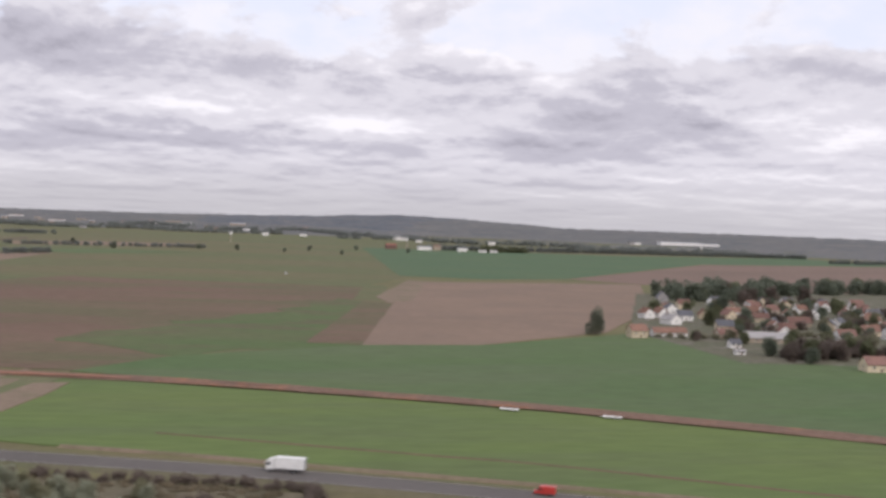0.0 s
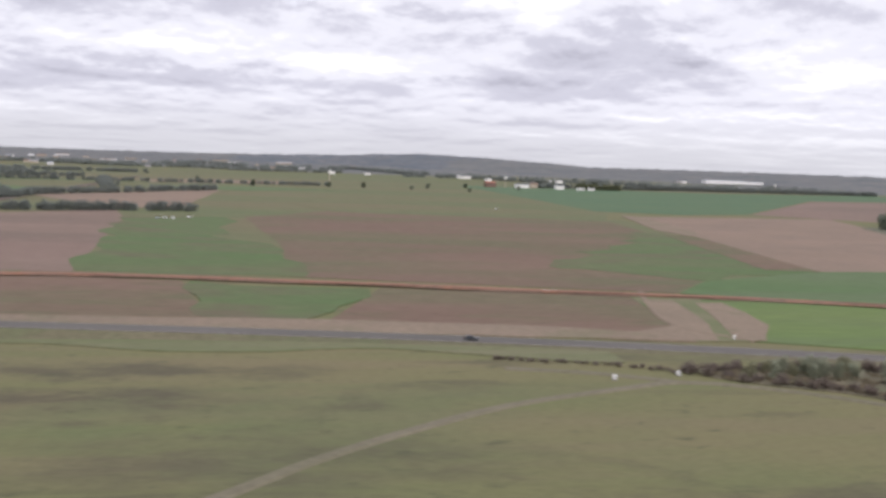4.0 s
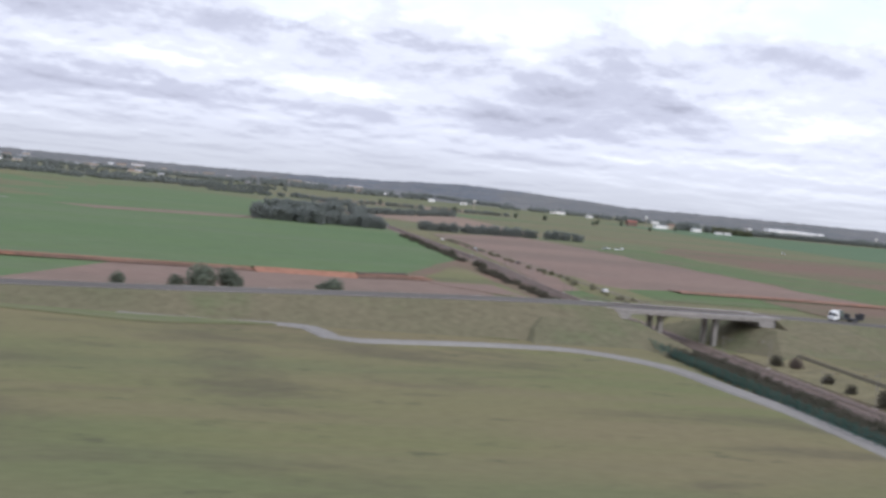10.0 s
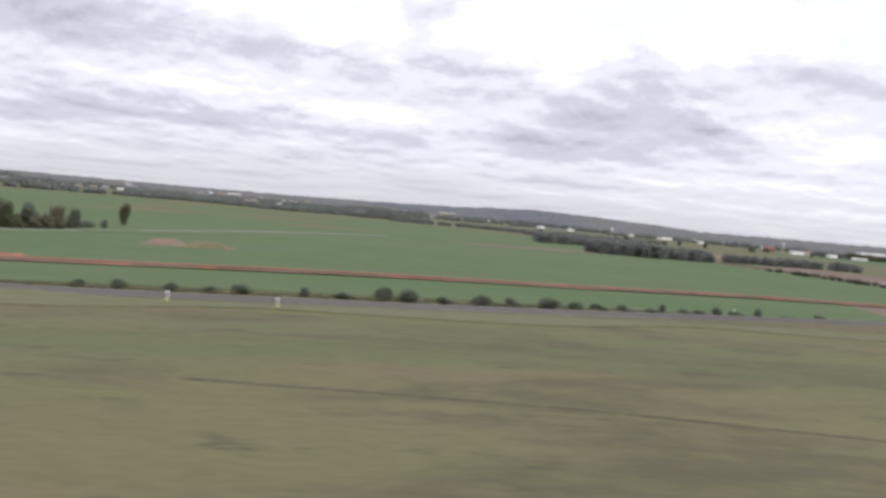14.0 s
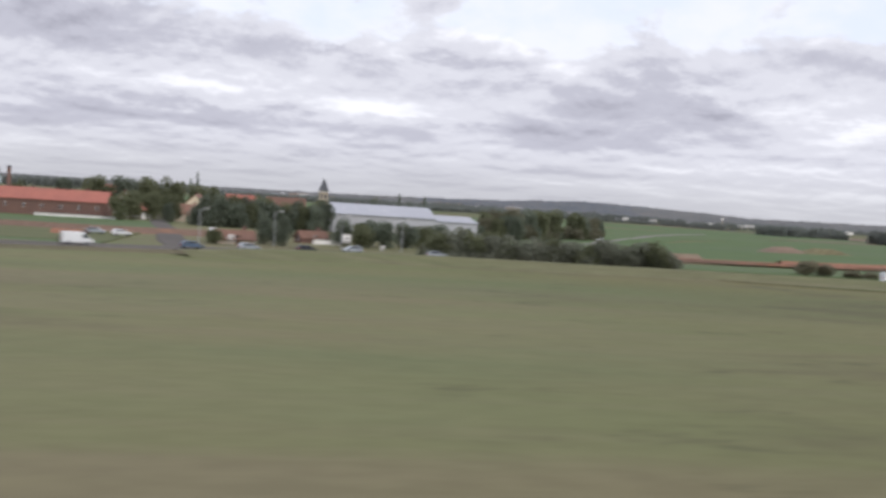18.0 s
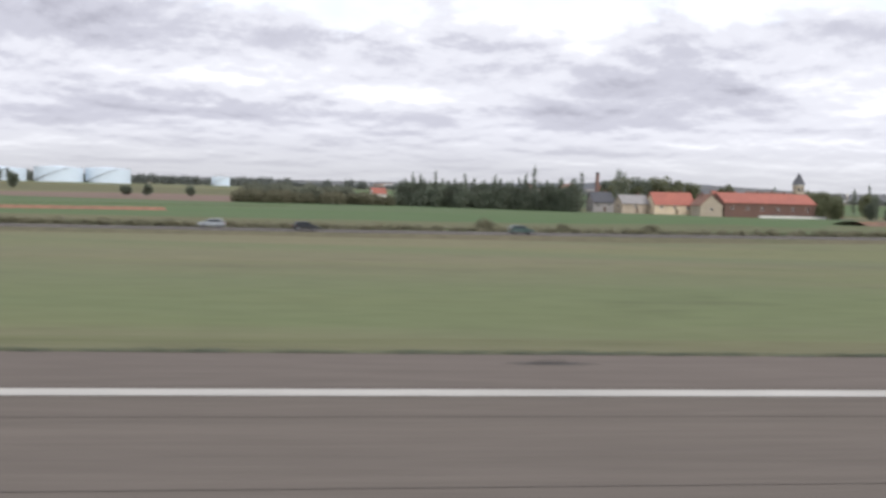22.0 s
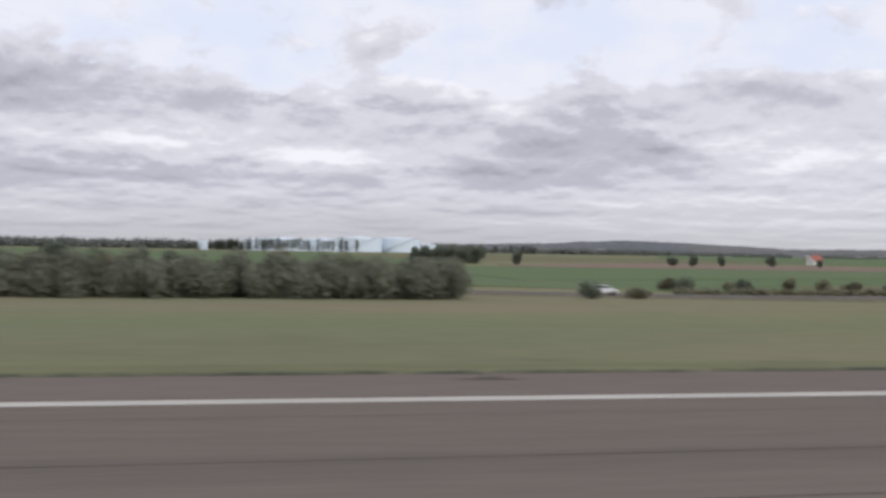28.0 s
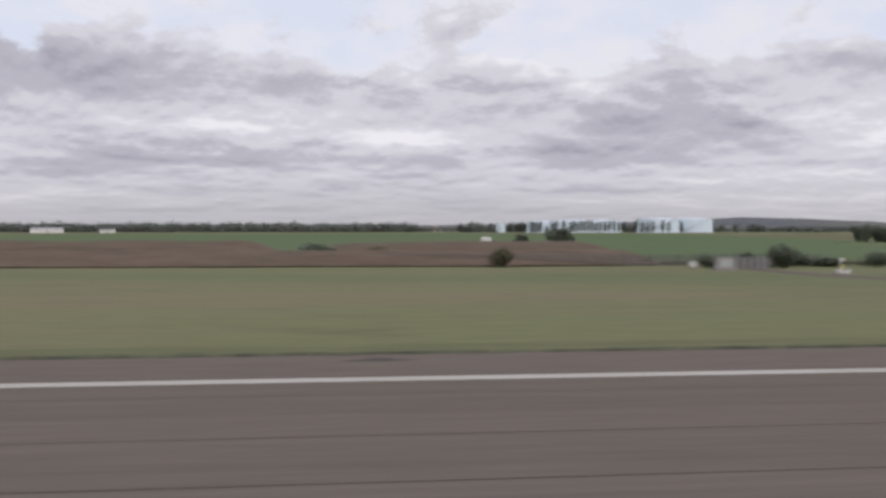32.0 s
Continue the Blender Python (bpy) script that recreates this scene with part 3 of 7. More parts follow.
def front_top(a):
    """Crest of the low rise before the far hill; it runs out to the east."""
    return 3 + (17 + 9 * noise.noise(Vector((a * 0.13, 4.2, 0))) + 5 * noise.noise(Vector((a * 0.5, 1.2, 0)))) * ease(22, 12, a)


def rise_at(x, y):
    """Height of the ground, the low rise before the far hill included."""
    r, a = math.hypot(x + 600, y), math.degrees(math.atan2(x + 600, y))
    v = min(max((r - 2300) / 800, 0), 1)
    return ground_at(x, y) * (1 - ease(0, 1, v)) + ease(0, 1, v) * front_top(a)


def make_hills():
    """Wooded hills closing the view, with a rough tree-topped crest."""
    for name, r0, r1, k, label in (("hill", 2900, 4300, 1.0, "long low wooded hill on the horizon, dark blue-green with painted haze"),
                                   ("hill", 2300, 3100, 0.34, "low wooded rise in front of the far hill")):
        verts, faces = [], []
        cols = 520
        rows = [0, 0.25, 0.45, 0.6, 0.72, 0.82, 0.9, 0.96, 1.0, 1.04, 1.1]
        for j, v in enumerate(rows):
            for i in range(cols + 1):
                a = -58 + 106 * i / cols
                r = r0 + (r1 - r0) * v
                x, y = -600 + r * math.sin(radians(a)), r * math.cos(radians(a))
                top = ridge_height(a) if k == 1 else front_top(a)
                up = ease(0, 1, min(v, 1.0)) if v <= 1 else 1 - (v - 1) * 3
                z = ground_at(x, y) * (1 - up) + up * top + up * k * (3.0 * noise.noise(Vector((a * 3.1, v * 6, k))) + 3.4 * abs(noise.noise(Vector((a * 9, v * 9, k)))))
                verts.append((x, y, z - (0.5 if v == 0 else 0)))
        n = cols + 1
        faces = [(j * n + i, j * n + i + 1, (j + 1) * n + i + 1, (j + 1) * n + i) for j in range(len(rows) - 1) for i in range(cols)]
        # both hill colours carry the distance haze in their paint
        ob = from_lists(name, verts, faces, HAZEFOREST)
        ob.data.materials.append(HAZESLOPES)
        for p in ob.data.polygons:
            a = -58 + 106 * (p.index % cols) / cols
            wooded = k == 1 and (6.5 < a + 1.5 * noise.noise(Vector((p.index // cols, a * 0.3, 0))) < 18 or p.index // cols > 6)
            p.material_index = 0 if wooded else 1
        tagged(ob, label, "hill", kind="structure")


make_hills()

# ---- fields ----
ORANGE_E = [(150, 160), (113, 186), (64, 214), (30, 229), (-18, 247), (-70, 258), (-128, 270), (-192, 280), (-262, 274)]
ORANGE_W = [(-333, 250), (-362, 241), (-398, 234), (-431, 228), (-469, 213), (-527, 194), (-560, 183), (-600, 174), (-640, 168)]


LAID = []


def field(outline, material, level, label, category="field", **more):
    LAID.append(1)
    patch("field", outline, material, 0.03 * level + 0.0005 * len(LAID), label, category, **more)


field([(-84, 160), (-53, 159), (-19, 152), (9, 143.5), (-2, 122), (-12.6, 98), (-19, 100), (-29, 105), (-39, 113), (-51, 124), (-66, 142), (-81, 152)], SCRUBLAND, 5, "dry brownish undergrowth between willows", "undergrowth", step=8)
field([(-1300, 420), (-420, 440), (-300, 560), (-262, 1100), (-300, 2300), (-2200, 2300), (-2200, 700)], OLIVE, 1, "wide olive-green plain of mixed crops", step=60)
field([(-300, 560), (-200, 530), (60, 620), (110, 760), (600, 800), (1500, 1100), (1700, 2600), (-290, 2600), (-262, 1100)], OLIVE, 1, "wide olive-brown stubble plain", step=60)
field([(146, 300), (215, 290), (330, 400), (440, 690), (330, 690), (225, 620), (140, 385)], YARDS, 7, "brownish gardens and yards between village houses", "lawn", rag=4)
field([(140, 1470), (520, 1490), (900, 1700), (900, 1400), (520, 1226), (226, 780), (159, 745), (100, 760)], TEAL, 2, "bluish-green winter crop field")
field([(230, 780), (520, 1215), (900, 1390), (1300, 1300), (900, 800), (420, 600), (275, 730)], BROWN, 2, "brown ploughed field behind the village")
field([(-140, 285), (-42, 262), (-18, 300), (24, 335), (-2, 410), (44, 500), (62, 625), (-100, 650), (-150, 560), (-137, 375)], UMBER, 3, "large dark brown field with green crop coming up")
field([(-100, 640), (62, 615), (70, 700), (30, 820), (-120, 760)], OLIVE, 4, "strip of olive stubble")
field([(-270, 275), (-140, 285), (-42, 262), (70, 300), (75, 640), (-150, 640), (-280, 560)], OLIVE, 2, "olive stubble between brown fields")
field([(-30, 292), (33, 326), (56, 500), (40, 520), (-6, 412), (-60, 330)], SPROUT, 5, "green strip of young crop", rag=14, step=9)
field([(-194, 290), (-138, 284), (-135, 375), (-160, 419), (-158, 556), (-206, 536)], SPROUT, 4, "thin green strip of young crop", rag=9, step=10)
field([(-298, 262), (-250, 284), (-194, 288), (-206, 536), (-216, 600), (-278, 528)], BROWN, 3, "bare reddish-brown ploughed field beside the railway")
field([(-298, 240), (-298, 262), (-250, 284), (-205, 288), (-232, 250)], SPROUT, 4, "green margin of a field", rag=4)
field([(-292, 765), (-169, 967), (-186, 642), (-217, 622)], PALE, 4, "pale tan harvested field")
field([(-270, 1240), (-180, 1340), (-60, 1380), (-100, 1240), (-240, 1150)], PALE, 4, "pale tan harvested field")
field([(-260, 1000), (-150, 1080), (-60, 1080), (-150, 970)], CROP, 4, "green field of young crop")
field([(100, 688), (268, 732), (190, 500), (130, 384), (71, 332), (33, 326), (65, 527)], PALE, 6, "pale pinkish-brown harvested field")
field([(98, 700), (108, 690), (76, 520), (62, 500), (60, 540)], TAN, 8, "light strip of bare soil")
field([(33, 326), (64, 500), (50, 505), (16, 330)], UMBER, 7, "dark brown strip along a field", rag=0.8)
field([(-42, 260), (-23, 290), (33, 326), (71, 332), (100, 352), (135, 378), (175, 350), (215, 312), (270, 270), (330, 190), (160, 150), (113, 190), (64, 219), (30, 234), (-18, 252)], CROP, 6, "dark green field of young crop")
field([(-42, 250), (-18, 242), (30, 224), (64, 209), (113, 181), (150, 150), (130, 108), (51, 146), (9, 163), (-33, 176), (-62, 188), (-48, 205)], LIME, 6, "bright yellowish-green crop field")
field([(-118, 262), (-55, 252), (-68, 204), (-75, 187), (-137, 199)], UMBER, 6, "dark brown field")
field([(-166, 270), (-118, 262), (-137, 203), (-156, 204)], SPROUT, 7, "thin green strip of young crop", rag=8, step=8)
field([(-240, 270), (-192, 276), (-166, 270), (-156, 204), (-240, 205)], UMBER, 6, "brown field")
field([(-58, 248), (-68, 204), (-86, 189), (-66, 187), (-60, 206), (-51, 246)], TAN, 9, "patch of bare tan soil beside a farm track", rag=2.5, step=6)
field([(-47, 240), (-39, 242), (-46, 205), (-56, 186), (-62, 188)], TAN, 10, "bare tan strip at a field corner", rag=2, step=6)
field([(-58, 258), (-40, 256), (-58, 186), (-70, 186)], VERGE, 8, "grass strip between two bare patches")
field([(-430, 480), (-363, 522), (-298, 552), (-300, 350), (-335, 262), (-362, 250), (-398, 242), (-527, 202), (-600, 184), (-660, 210), (-640, 300), (-562, 318)], CROP, 3, "broad bright green field of young crop")
field([(-640, 300), (-562, 318), (-430, 480), (-450, 500), (-365, 545), (-300, 575), (-300, 900), (-420, 1000), (-700, 900), (-830, 520), (-760, 380)], CROP, 2, "wide green field reaching far back", rag=12, step=30)
field([(-450, 500), (-365, 545), (-300, 575), (-298, 553), (-363, 523), (-430, 482)], BROWN, 4, "narrow strip of brown earth")
field([(-302, 350), (-335, 262), (-333, 240), (-300, 205), (-296, 330)], UMBER, 4, "brown field corner beside the railway", rag=3)
field([(-420, 178), (-345, 178), (-310, 190), (-318, 250), (-362, 238), (-400, 232)], BROWN, 4, "brown bare field above the road")
field([(-600, 166), (-527, 190), (-431, 222), (-400, 230), (-415, 180), (-480, 165), (-560, 145), (-640, 144), (-640, 160)], CROP, 4, "green strip between road and diggings")
field([(-648, 152), (-640, 160), (-600, 171), (-560, 181), (-570, 187), (-652, 178)], TAN, 5, "bare ground of a roadworks site", rag=5)
field([(-1010, 108), (-700, 126), (-700, 232), (-760, 258), (-803, 296), (-846, 288), (-1010, 330)], CROP, 3, "green crop field behind the road")
field([(-980, 118), (-760, 130), (-700, 134), (-700, 170), (-820, 150), (-980, 134)], OLIVE, 4, "dry yellowish margin of a field", rag=3)
field([(-960, 312), (-846, 286), (-800, 380), (-880, 420), (-960, 360)], BROWN, 4, "brown ploughed field with lone trees")
field([(-1010, 330), (-830, 238), (-850, 225), (-1010, 150)], CROP, 5, "bright green field", rag=2)
field([(-1480, 112), (-1010, 112), (-1010, 360), (-960, 380), (-1000, 560), (-1480, 560)], CROP, 3, "bright green field below the storage tanks")
field([(-262, 205), (-205, 212), (-150, 209), (-118, 207), (-89, 201), (-70, 195), (-70, 186), (-118, 192), (-200, 200), (-262, 197)], TAN, 7, "bare tan strip along the road", rag=2.5, step=8)
field([(-730, 120), (-640, 124), (-560, 128), (-560, 132), (-640, 134), (-730, 124)], TAN, 4, "dry verge", rag=1)

for k, pts in enumerate((ORANGE_E, ORANGE_W)):
    line = [Vector((p.x, p.y, ground_at(p.x, p.y))) for p in smooth_line([(x, y, 0) for x, y in pts], 8)]
    ob = ribbon("trench", line, [(-3.9, 0.0), (-2.9, 0.16), (-1.2, 0.2), (0, 0.06), (1.7, 0.1), (2.9, 0.3), (3.9, 0.0)], RUST, 0.33, 1.2)
    fresh = [p for p in line if p.x < -20]
    tagged(ribbon("trench", fresh, [(0.3, 0.30), (1.2, 0.42), (2.3, 0.46), (3.0, 0.34)] if k == 0 else [(-1.6, 0.24), (-0.6, 0.34), (0.6, 0.34), (1.6, 0.28)], FRESHCLAY, 0.36, 0.7), "narrow bank of fresh orange soil along the trench", "trench", kind="structure")
    tagged(ob, "long pipeline trench with banks of reddish-brown dug soil", "trench", kind="structure")

for pts, w, h, material, label in ((((-350, 240), (-361, 239), (-372, 236.5)), 2.6, 0.7, FRESHCLAY, "heap of orange clay along the trench"), (((-566, 184.5), (-580, 181), (-596, 178)), 2.2, 0.6, FRESHCLAY, "heap of orange clay along the trench"),
                                   (((-612, 176), (-618, 174), (-625, 172)), 3.2, 0.9, TAN, "heap of brown soil beside the roadworks"), (((-688, 174), (-706, 170), (-722, 171), (-744, 167)), 5.0, 0.45, RUST, "strip of bare reddish diggings behind the road"),
                                   (((-705, 150), (-709, 151)), 1.4, 0.4, FRESHCLAY, "small heap of orange clay"), (((-853, 182), (-864, 178), (-876, 174)), 3.2, 0.3, FRESHCLAY, "low bank of orange clay diggings")):
    line = [Vector((p.x, p.y, ground_at(p.x, p.y) + 0.15)) for p in smooth_line([(x, y, 0) for x, y in pts], 4)]
    ob = ribbon("clay_heap", line, [(-w, -0.2), (-w * 0.4, h), (w * 0.2, h * 1.3), (w, -0.2)], material, 0.05, 0.8)
    tagged(ob, label, "soil heap", kind="structure")

# ---- earth mounds beyond the runway ----
def mound(x0, x1, y, depth, h, label, material=None):
    """A long rounded bank of bare earth with sloping ends and a bumpy crest."""
    n, rows = max(int((x1 - x0) / 2.2), 9), 9
    verts, faces = [], []
    for i in range(n + 1):
        x = x0 + (x1 - x0) * i / n
        soft = min(9, (x1 - x0) * 0.35)
        end = ease(0, soft, x - x0) * ease(0, soft, x1 - x)
        for j in range(rows):
            v = j / (rows - 1)
            up = math.sin(math.pi * v) ** 0.7 * end * (h + 0.35 * noise.noise(Vector((x * 0.09, v * 2, 3.1))))
            yy = y + depth * v + 1.2 * noise.noise(Vector((x * 0.06, 1.7, v)))
            verts.append((x, yy, ground_at(x, yy) + 0.1 + up - (0.4 if j in (0, rows - 1) else 0)))
    faces = [(i * rows + j, (i + 1) * rows + j, (i + 1) * rows + j + 1, i * rows + j + 1) for i in range(n) for j in range(rows - 1)]
    ob = from_lists("earth_mound", verts, faces, material or MOUND, smooth=True)
    tagged(ob, label, "mound", kind="structure")


mound(-1520, -1190, 117, 26, 2.3, "long bare brown earth mound at the airfield edge")
mound(-1194, -1149, 120, 30, 2.1, "short bare brown earth mound at the airfield edge")

mound(-557, -545.5, 262, 11, 1.5, "heap of pinkish bare soil in a green field", PALE)
mound(-548, -535, 259, 11, 1.4, "heap of yellowish dry soil in a green field", DRYGRASS)

# ---- roads ----
ROAD_LINE = [(190, 70, 0), (120, 105, 0), (51, 136, 0), (9, 153, 0), (-33, 166, 0), (-85, 180, 0), (-140, 189, 0.3), (-200, 191, 1.3), (-250, 187, 3.0), (-288, 178.6, 4.1),
             (-318, 174.4, 4.3), (-345, 171, 3.8), (-390, 166, 2.3), (-431, 164, 1.0), (-460, 158, 0.4), (-491, 149, 0.0), (-524, 140, -0.3), (-560, 134, -0.7),
             (-600, 132, -0.95), (-640, 133, -1.0), (-670, 133, -1.0), (-700, 121, -1.0), (-730, 112, -1.0), (-800, 107, -1.45), (-850, 104, -1.6), (-930, 98, -1.55), (-985, 92.5, -1.65), (-1015, 90, -1.5), (-1060, 95, -1.1),
             (-1130, 108, -1.1), (-1210, 112, -1.1), (-1500, 112, -1.1)]
line = [Vector((p.x, p.y, p.z)) for p in smooth_line(ROAD_LINE, 6)]
ROAD_PTS = line
W = 3.7 * U * 1.6
road = ribbon("road", line, [(-W, 0.0), (-W * 0.5, 0.03), (0, 0.05), (W * 0.5, 0.03), (W, 0.0)], ROAD, 0.30)
tagged(road, "grey asphalt country road running beside the airfield", "road", kind="structure")
bank = [p for p in line]
verts, faces = [], []
for i, p in enumerate(bank):
    d = bank[min(i + 1, len(bank) - 1)] - bank[max(i - 1, 0)]
    side = Vector((-d.y, d.x, 0)).normalized()
    on_deck = -318 < p.x < -288
    for off in (-1, 1):
        run = W + 0.8
        top = p + side * off * run
        high = max(p.z + 0.3 - ground_at(p.x, p.y), 0.15)
        foot = p + side * off * (run + 1.5 + high * 2.2)
        verts += [(top.x, top.y, p.z + 0.28), (foot.x, foot.y, ground_at(foot.x, foot.y) - 0.1)]
for i in range(len(bank) - 1):
    mid = (bank[i].x + bank[i + 1].x) / 2
    if -317 < mid < -289:
        continue
    a = i * 4
    if i and -317 < (bank[i - 1].x + bank[i].x) / 2 < -289:
        faces.append((a + 1, a, a + 2, a + 3))
    if i + 2 < len(bank) and -317 < (bank[i + 1].x + bank[i + 2].x) / 2 < -289:
        faces.append((a + 4, a + 5, a + 7, a + 6))
    faces += [(a + 1, a, a + 4, a + 5), (a + 2, a + 3, a + 7, a + 6), (a, a + 2, a + 6, a + 4)]
ob = from_lists("embankment", verts, faces, DARKEARTH)
tagged(ob, "grassy scrub-covered road embankment", "embankment", kind="structure")
for k, (x0, x1) in enumerate(((-282, -90), (-640, -335))):
    run = [(p.x, p.y) for p in line if x0 < p.x < x1]
    field([(x, y - 6) for x, y in run] + [(x, y - 14 - 3 * math.sin(x * 0.11)) for x, y in run[::-1]], VERGE, 5, "greener grass verge below the road", "verge", rag=2)
run = [p for p in line if -700 < p.x < -535]
tagged(ribbon("grass_bank", [Vector((p.x, p.y, p.z + 0.55 * ease(-700, -684, p.x) * ease(-535, -560, p.x))) for p in run], [(6.0, 0.16), (7.6, 0.36), (9.4, 0.30), (14.5, -1.0)] if run[0].x > run[-1].x else [(-14.5, -1.0), (-9.4, 0.30), (-7.6, 0.36), (-6.0, 0.16)], VERGE, 0.0, 0.4),
       "low bank of long grass between road and airfield", "bank", kind="structure")
for off in (-W + 0.25, W - 0.25):
    tagged(ribbon("road_marking", line, [(off - 0.06, 0.012), (off + 0.06, 0.012)], PAINT, 0.325), "white edge line of the road", "road marking", kind="structure")


def side_track(name, pts, w, material, label, lift=0.2):
    ln = [Vector((p.x, p.y, ground_at(p.x, p.y))) for p in smooth_line([(x, y, 0) for x, y in pts], 4)]
    return tagged(ribbon(name, ln, [(-w - 0.5, -lift - 0.1), (-w, 0.0), (-w * 0.4, 0.03), (w * 0.4, 0.03), (w, 0.0), (w + 0.5, -lift - 0.1)], material, lift, 0.1), label, "track", kind="structure")


side_track("service_track", [(-320, 60), (-317.6, 88), (-317.2, 112), (-318.6, 124), (-321, 140), (-330, 149.5), (-343, 149), (-354, 146.3), (-361, 144.6), (-364.3, 146.4), (-365.3, 150.4), (-366.5, 154), (-371, 156.2), (-378, 157), (-392, 156)], 1.3, TRACKWAY,
           "narrow pale tarmac service track curving along the fence")
side_track("farm_track", [(-535, 79), (-509, 74.8), (-485, 69), (-455, 67), (-425, 66), (-380, 62), (-345, 50)], 0.26, SCAR, "dark wheel line across the meadow", 0.05)
field([(-300.6, 36), (-299.6, 120), (-298.6, 166), (-288.4, 170), (-288.4, 120), (-289.4, 36)], DRYGRASS, 9, "strip of dry tan grass above the railway cutting", "grass", rag=1.2, step=3)
side_track("farm_track", [(-294.4, 40), (-292.8, 84), (-291.2, 115), (-290.4, 144), (-288.8, 172)], 0.38, RUT, "dark narrow ditch beside the railway cutting", 0.34)
side_track("farm_track", [(-287, 190), (-284, 300), (-276, 520)], 0.6, DUSTY, "worn gravel track beside the railway", 0.2)
side_track("farm_track", [(-165, 84), (-152, 100), (-144, 110), (-134, 120.4), (-118, 134.4), (-99.5, 144.7), (-88, 149.5), (-77, 145.5), (-64, 133.5), (-41, 106.5), (-31, 98), (-5, 76), (40, 50)], 0.75, DUSTY, "worn dusty grey-brown track across the meadow", 0.16)
side_track("farm_track", [(-112, 160), (-98, 156), (-88, 149.5)], 0.9, DUSTY, "worn dusty grey-brown track across the meadow", 0.17)
side_track("farm_track", [(-30, 175), (-11, 169), (14.6, 158.8), (29, 153.5), (59, 141.8), (130, 112), (200, 78)], 0.55, TAN, "pale gravel lane beside the road", 0.34)
side_track("tractor_line", [(-16, 186), (5.5, 177.6), (31, 167.5), (50, 160), (110, 128)], 0.3, UMBER, "dark wheel line through the crop", 0.31)
side_track("farm_track", [(-58, 186), (-66, 206), (-57, 246), (-52, 262)], 0.7, TAN, "bare farm track between fields", 0.33)
side_track("side_road", [(-690, 124), (-693, 142), (-695.1, 159), (-698, 190), (-701, 212), (-705, 250), (-708, 300)], 1.6, ROAD, "side road leading into the village", 0.16)
side_track("side_road", [(-622, 236), (-602, 266), (-590, 296), (-544, 386), (-471, 512)], 1.2, TRACKWAY, "pale country lane between green fields", 0.22)

# ---- railway ----
RAILS = [Vector((rail_x(y), y, 0)) for y in range(-60, 1400, 12)]
for p in RAILS:
    p.z = ground_at(p.x, p.y) if p.y > 330 else -1.1 * ease(330, 260, p.y)
HALF = 3.2
ob = ribbon("railway_bed", RAILS, [(-HALF - 0.8, 0.0), (-HALF, 0.22), (HALF, 0.22), (HALF + 0.8, 0.0)], BALLAST, 0.12)
tagged(ob, "brown gravel railway bed with two tracks", "railway", kind="structure")
tagged(ribbon("railway_path", RAILS, [(-HALF - 0.62, 0.16), (-HALF - 0.2, 0.24)], CONCRETE_DULL, 0.16), "dusty concrete cable trough beside the rails", "path", kind="structure")
for k in (-1.25, 1.25):
    tagged(ribbon("sleeper_bed", RAILS, [(k - 0.75, 0.0), (k - 0.7, 0.08), (k + 0.7, 0.08), (k + 0.75, 0.0)], SLEEPER, 0.33), "row of dark sleepers in ballast", "track bed", kind="structure")
    for s in (-0.42, 0.42):
        tagged(ribbon("rail", RAILS, [(k + s - 0.06, 0.0), (k + s - 0.05, 0.1), (k + s + 0.05, 0.1), (k + s + 0.06, 0.0)], RAIL, 0.42), "rusty steel rail", "rail", kind="structure")

for k in (-1.25, 1.25):
    verts, faces = [], []
    y = 36.0
    while y < 176:
        i, x, z = len(verts), rail_x(y) + k, -1.1 * ease(330, 260, y) + 0.40
        verts += [(x + sx * 0.74, y + sy * 0.075, z + h) for h in (0.0, 0.06) for sx, sy in ((-1, -1), (1, -1), (1, 1), (-1, 1))]
        faces += [(i + 4, i + 5, i + 6, i + 7), (i, i + 1, i + 5, i + 4), (i + 1, i + 2, i + 6, i + 5), (i + 2, i + 3, i + 7, i + 6), (i + 3, i, i + 4, i + 7)]
        y += 0.342
    tagged(from_lists("sleepers", verts, faces, CONCRETE_DULL), "row of weathered concrete sleepers under the rails", "sleepers", kind="stuff")

# ---- runway ----
X0, X1 = -2300.0, -560.0


def strip(name, y0, y1, z, material, label, category, x0=X0, x1=X1):
    n = 120
    verts = [(x0 + (x1 - x0) * i / n, y, z) for i in range(n + 1) for y in (y0, y1)]
    faces = [(2 * i, 2 * i + 2, 2 * i + 3, 2 * i + 1) for i in range(n)]
    return tagged(from_lists(name, verts, faces, material), label, category, kind="structure")


strip("runway", -16.6, 16.1, 0.06, TARMAC, "brownish-grey asphalt runway with dark joints", "runway")
strip("runway_shoulder", 16.1, 19.04, 0.058, SHOULDER, "grey asphalt shoulder along the runway", "runway")
strip("runway_shoulder", -19.64, -16.6, 0.058, SHOULDER, "grey asphalt shoulder along the runway", "runway")
strip("runway_stripe", 15.38, 15.85, 0.066, PAINT, "solid white runway edge stripe", "runway marking")
strip("runway_stripe", -16.45, -15.92, 0.066, PAINT, "solid white runway edge stripe", "runway marking")
for y, w in ((14.1, 0.008), (11.05, 0.012), (8.8, 0.02), (5.9, 0.018), (2.9, 0.018), (0.0, 0.035)):
    strip("tar_seam", y - w, y + w, 0.064, SEAM, "dark tar seam between paving lanes", "seam")
strip("grass_edge", 19.0, 20.2, 0.05, VERGE, "thick green grass along the paved edge", "grass")
strip("grass_edge", 20.2, 21.2, 0.02, VERGE, "mown green grass strip beside the runway", "grass")


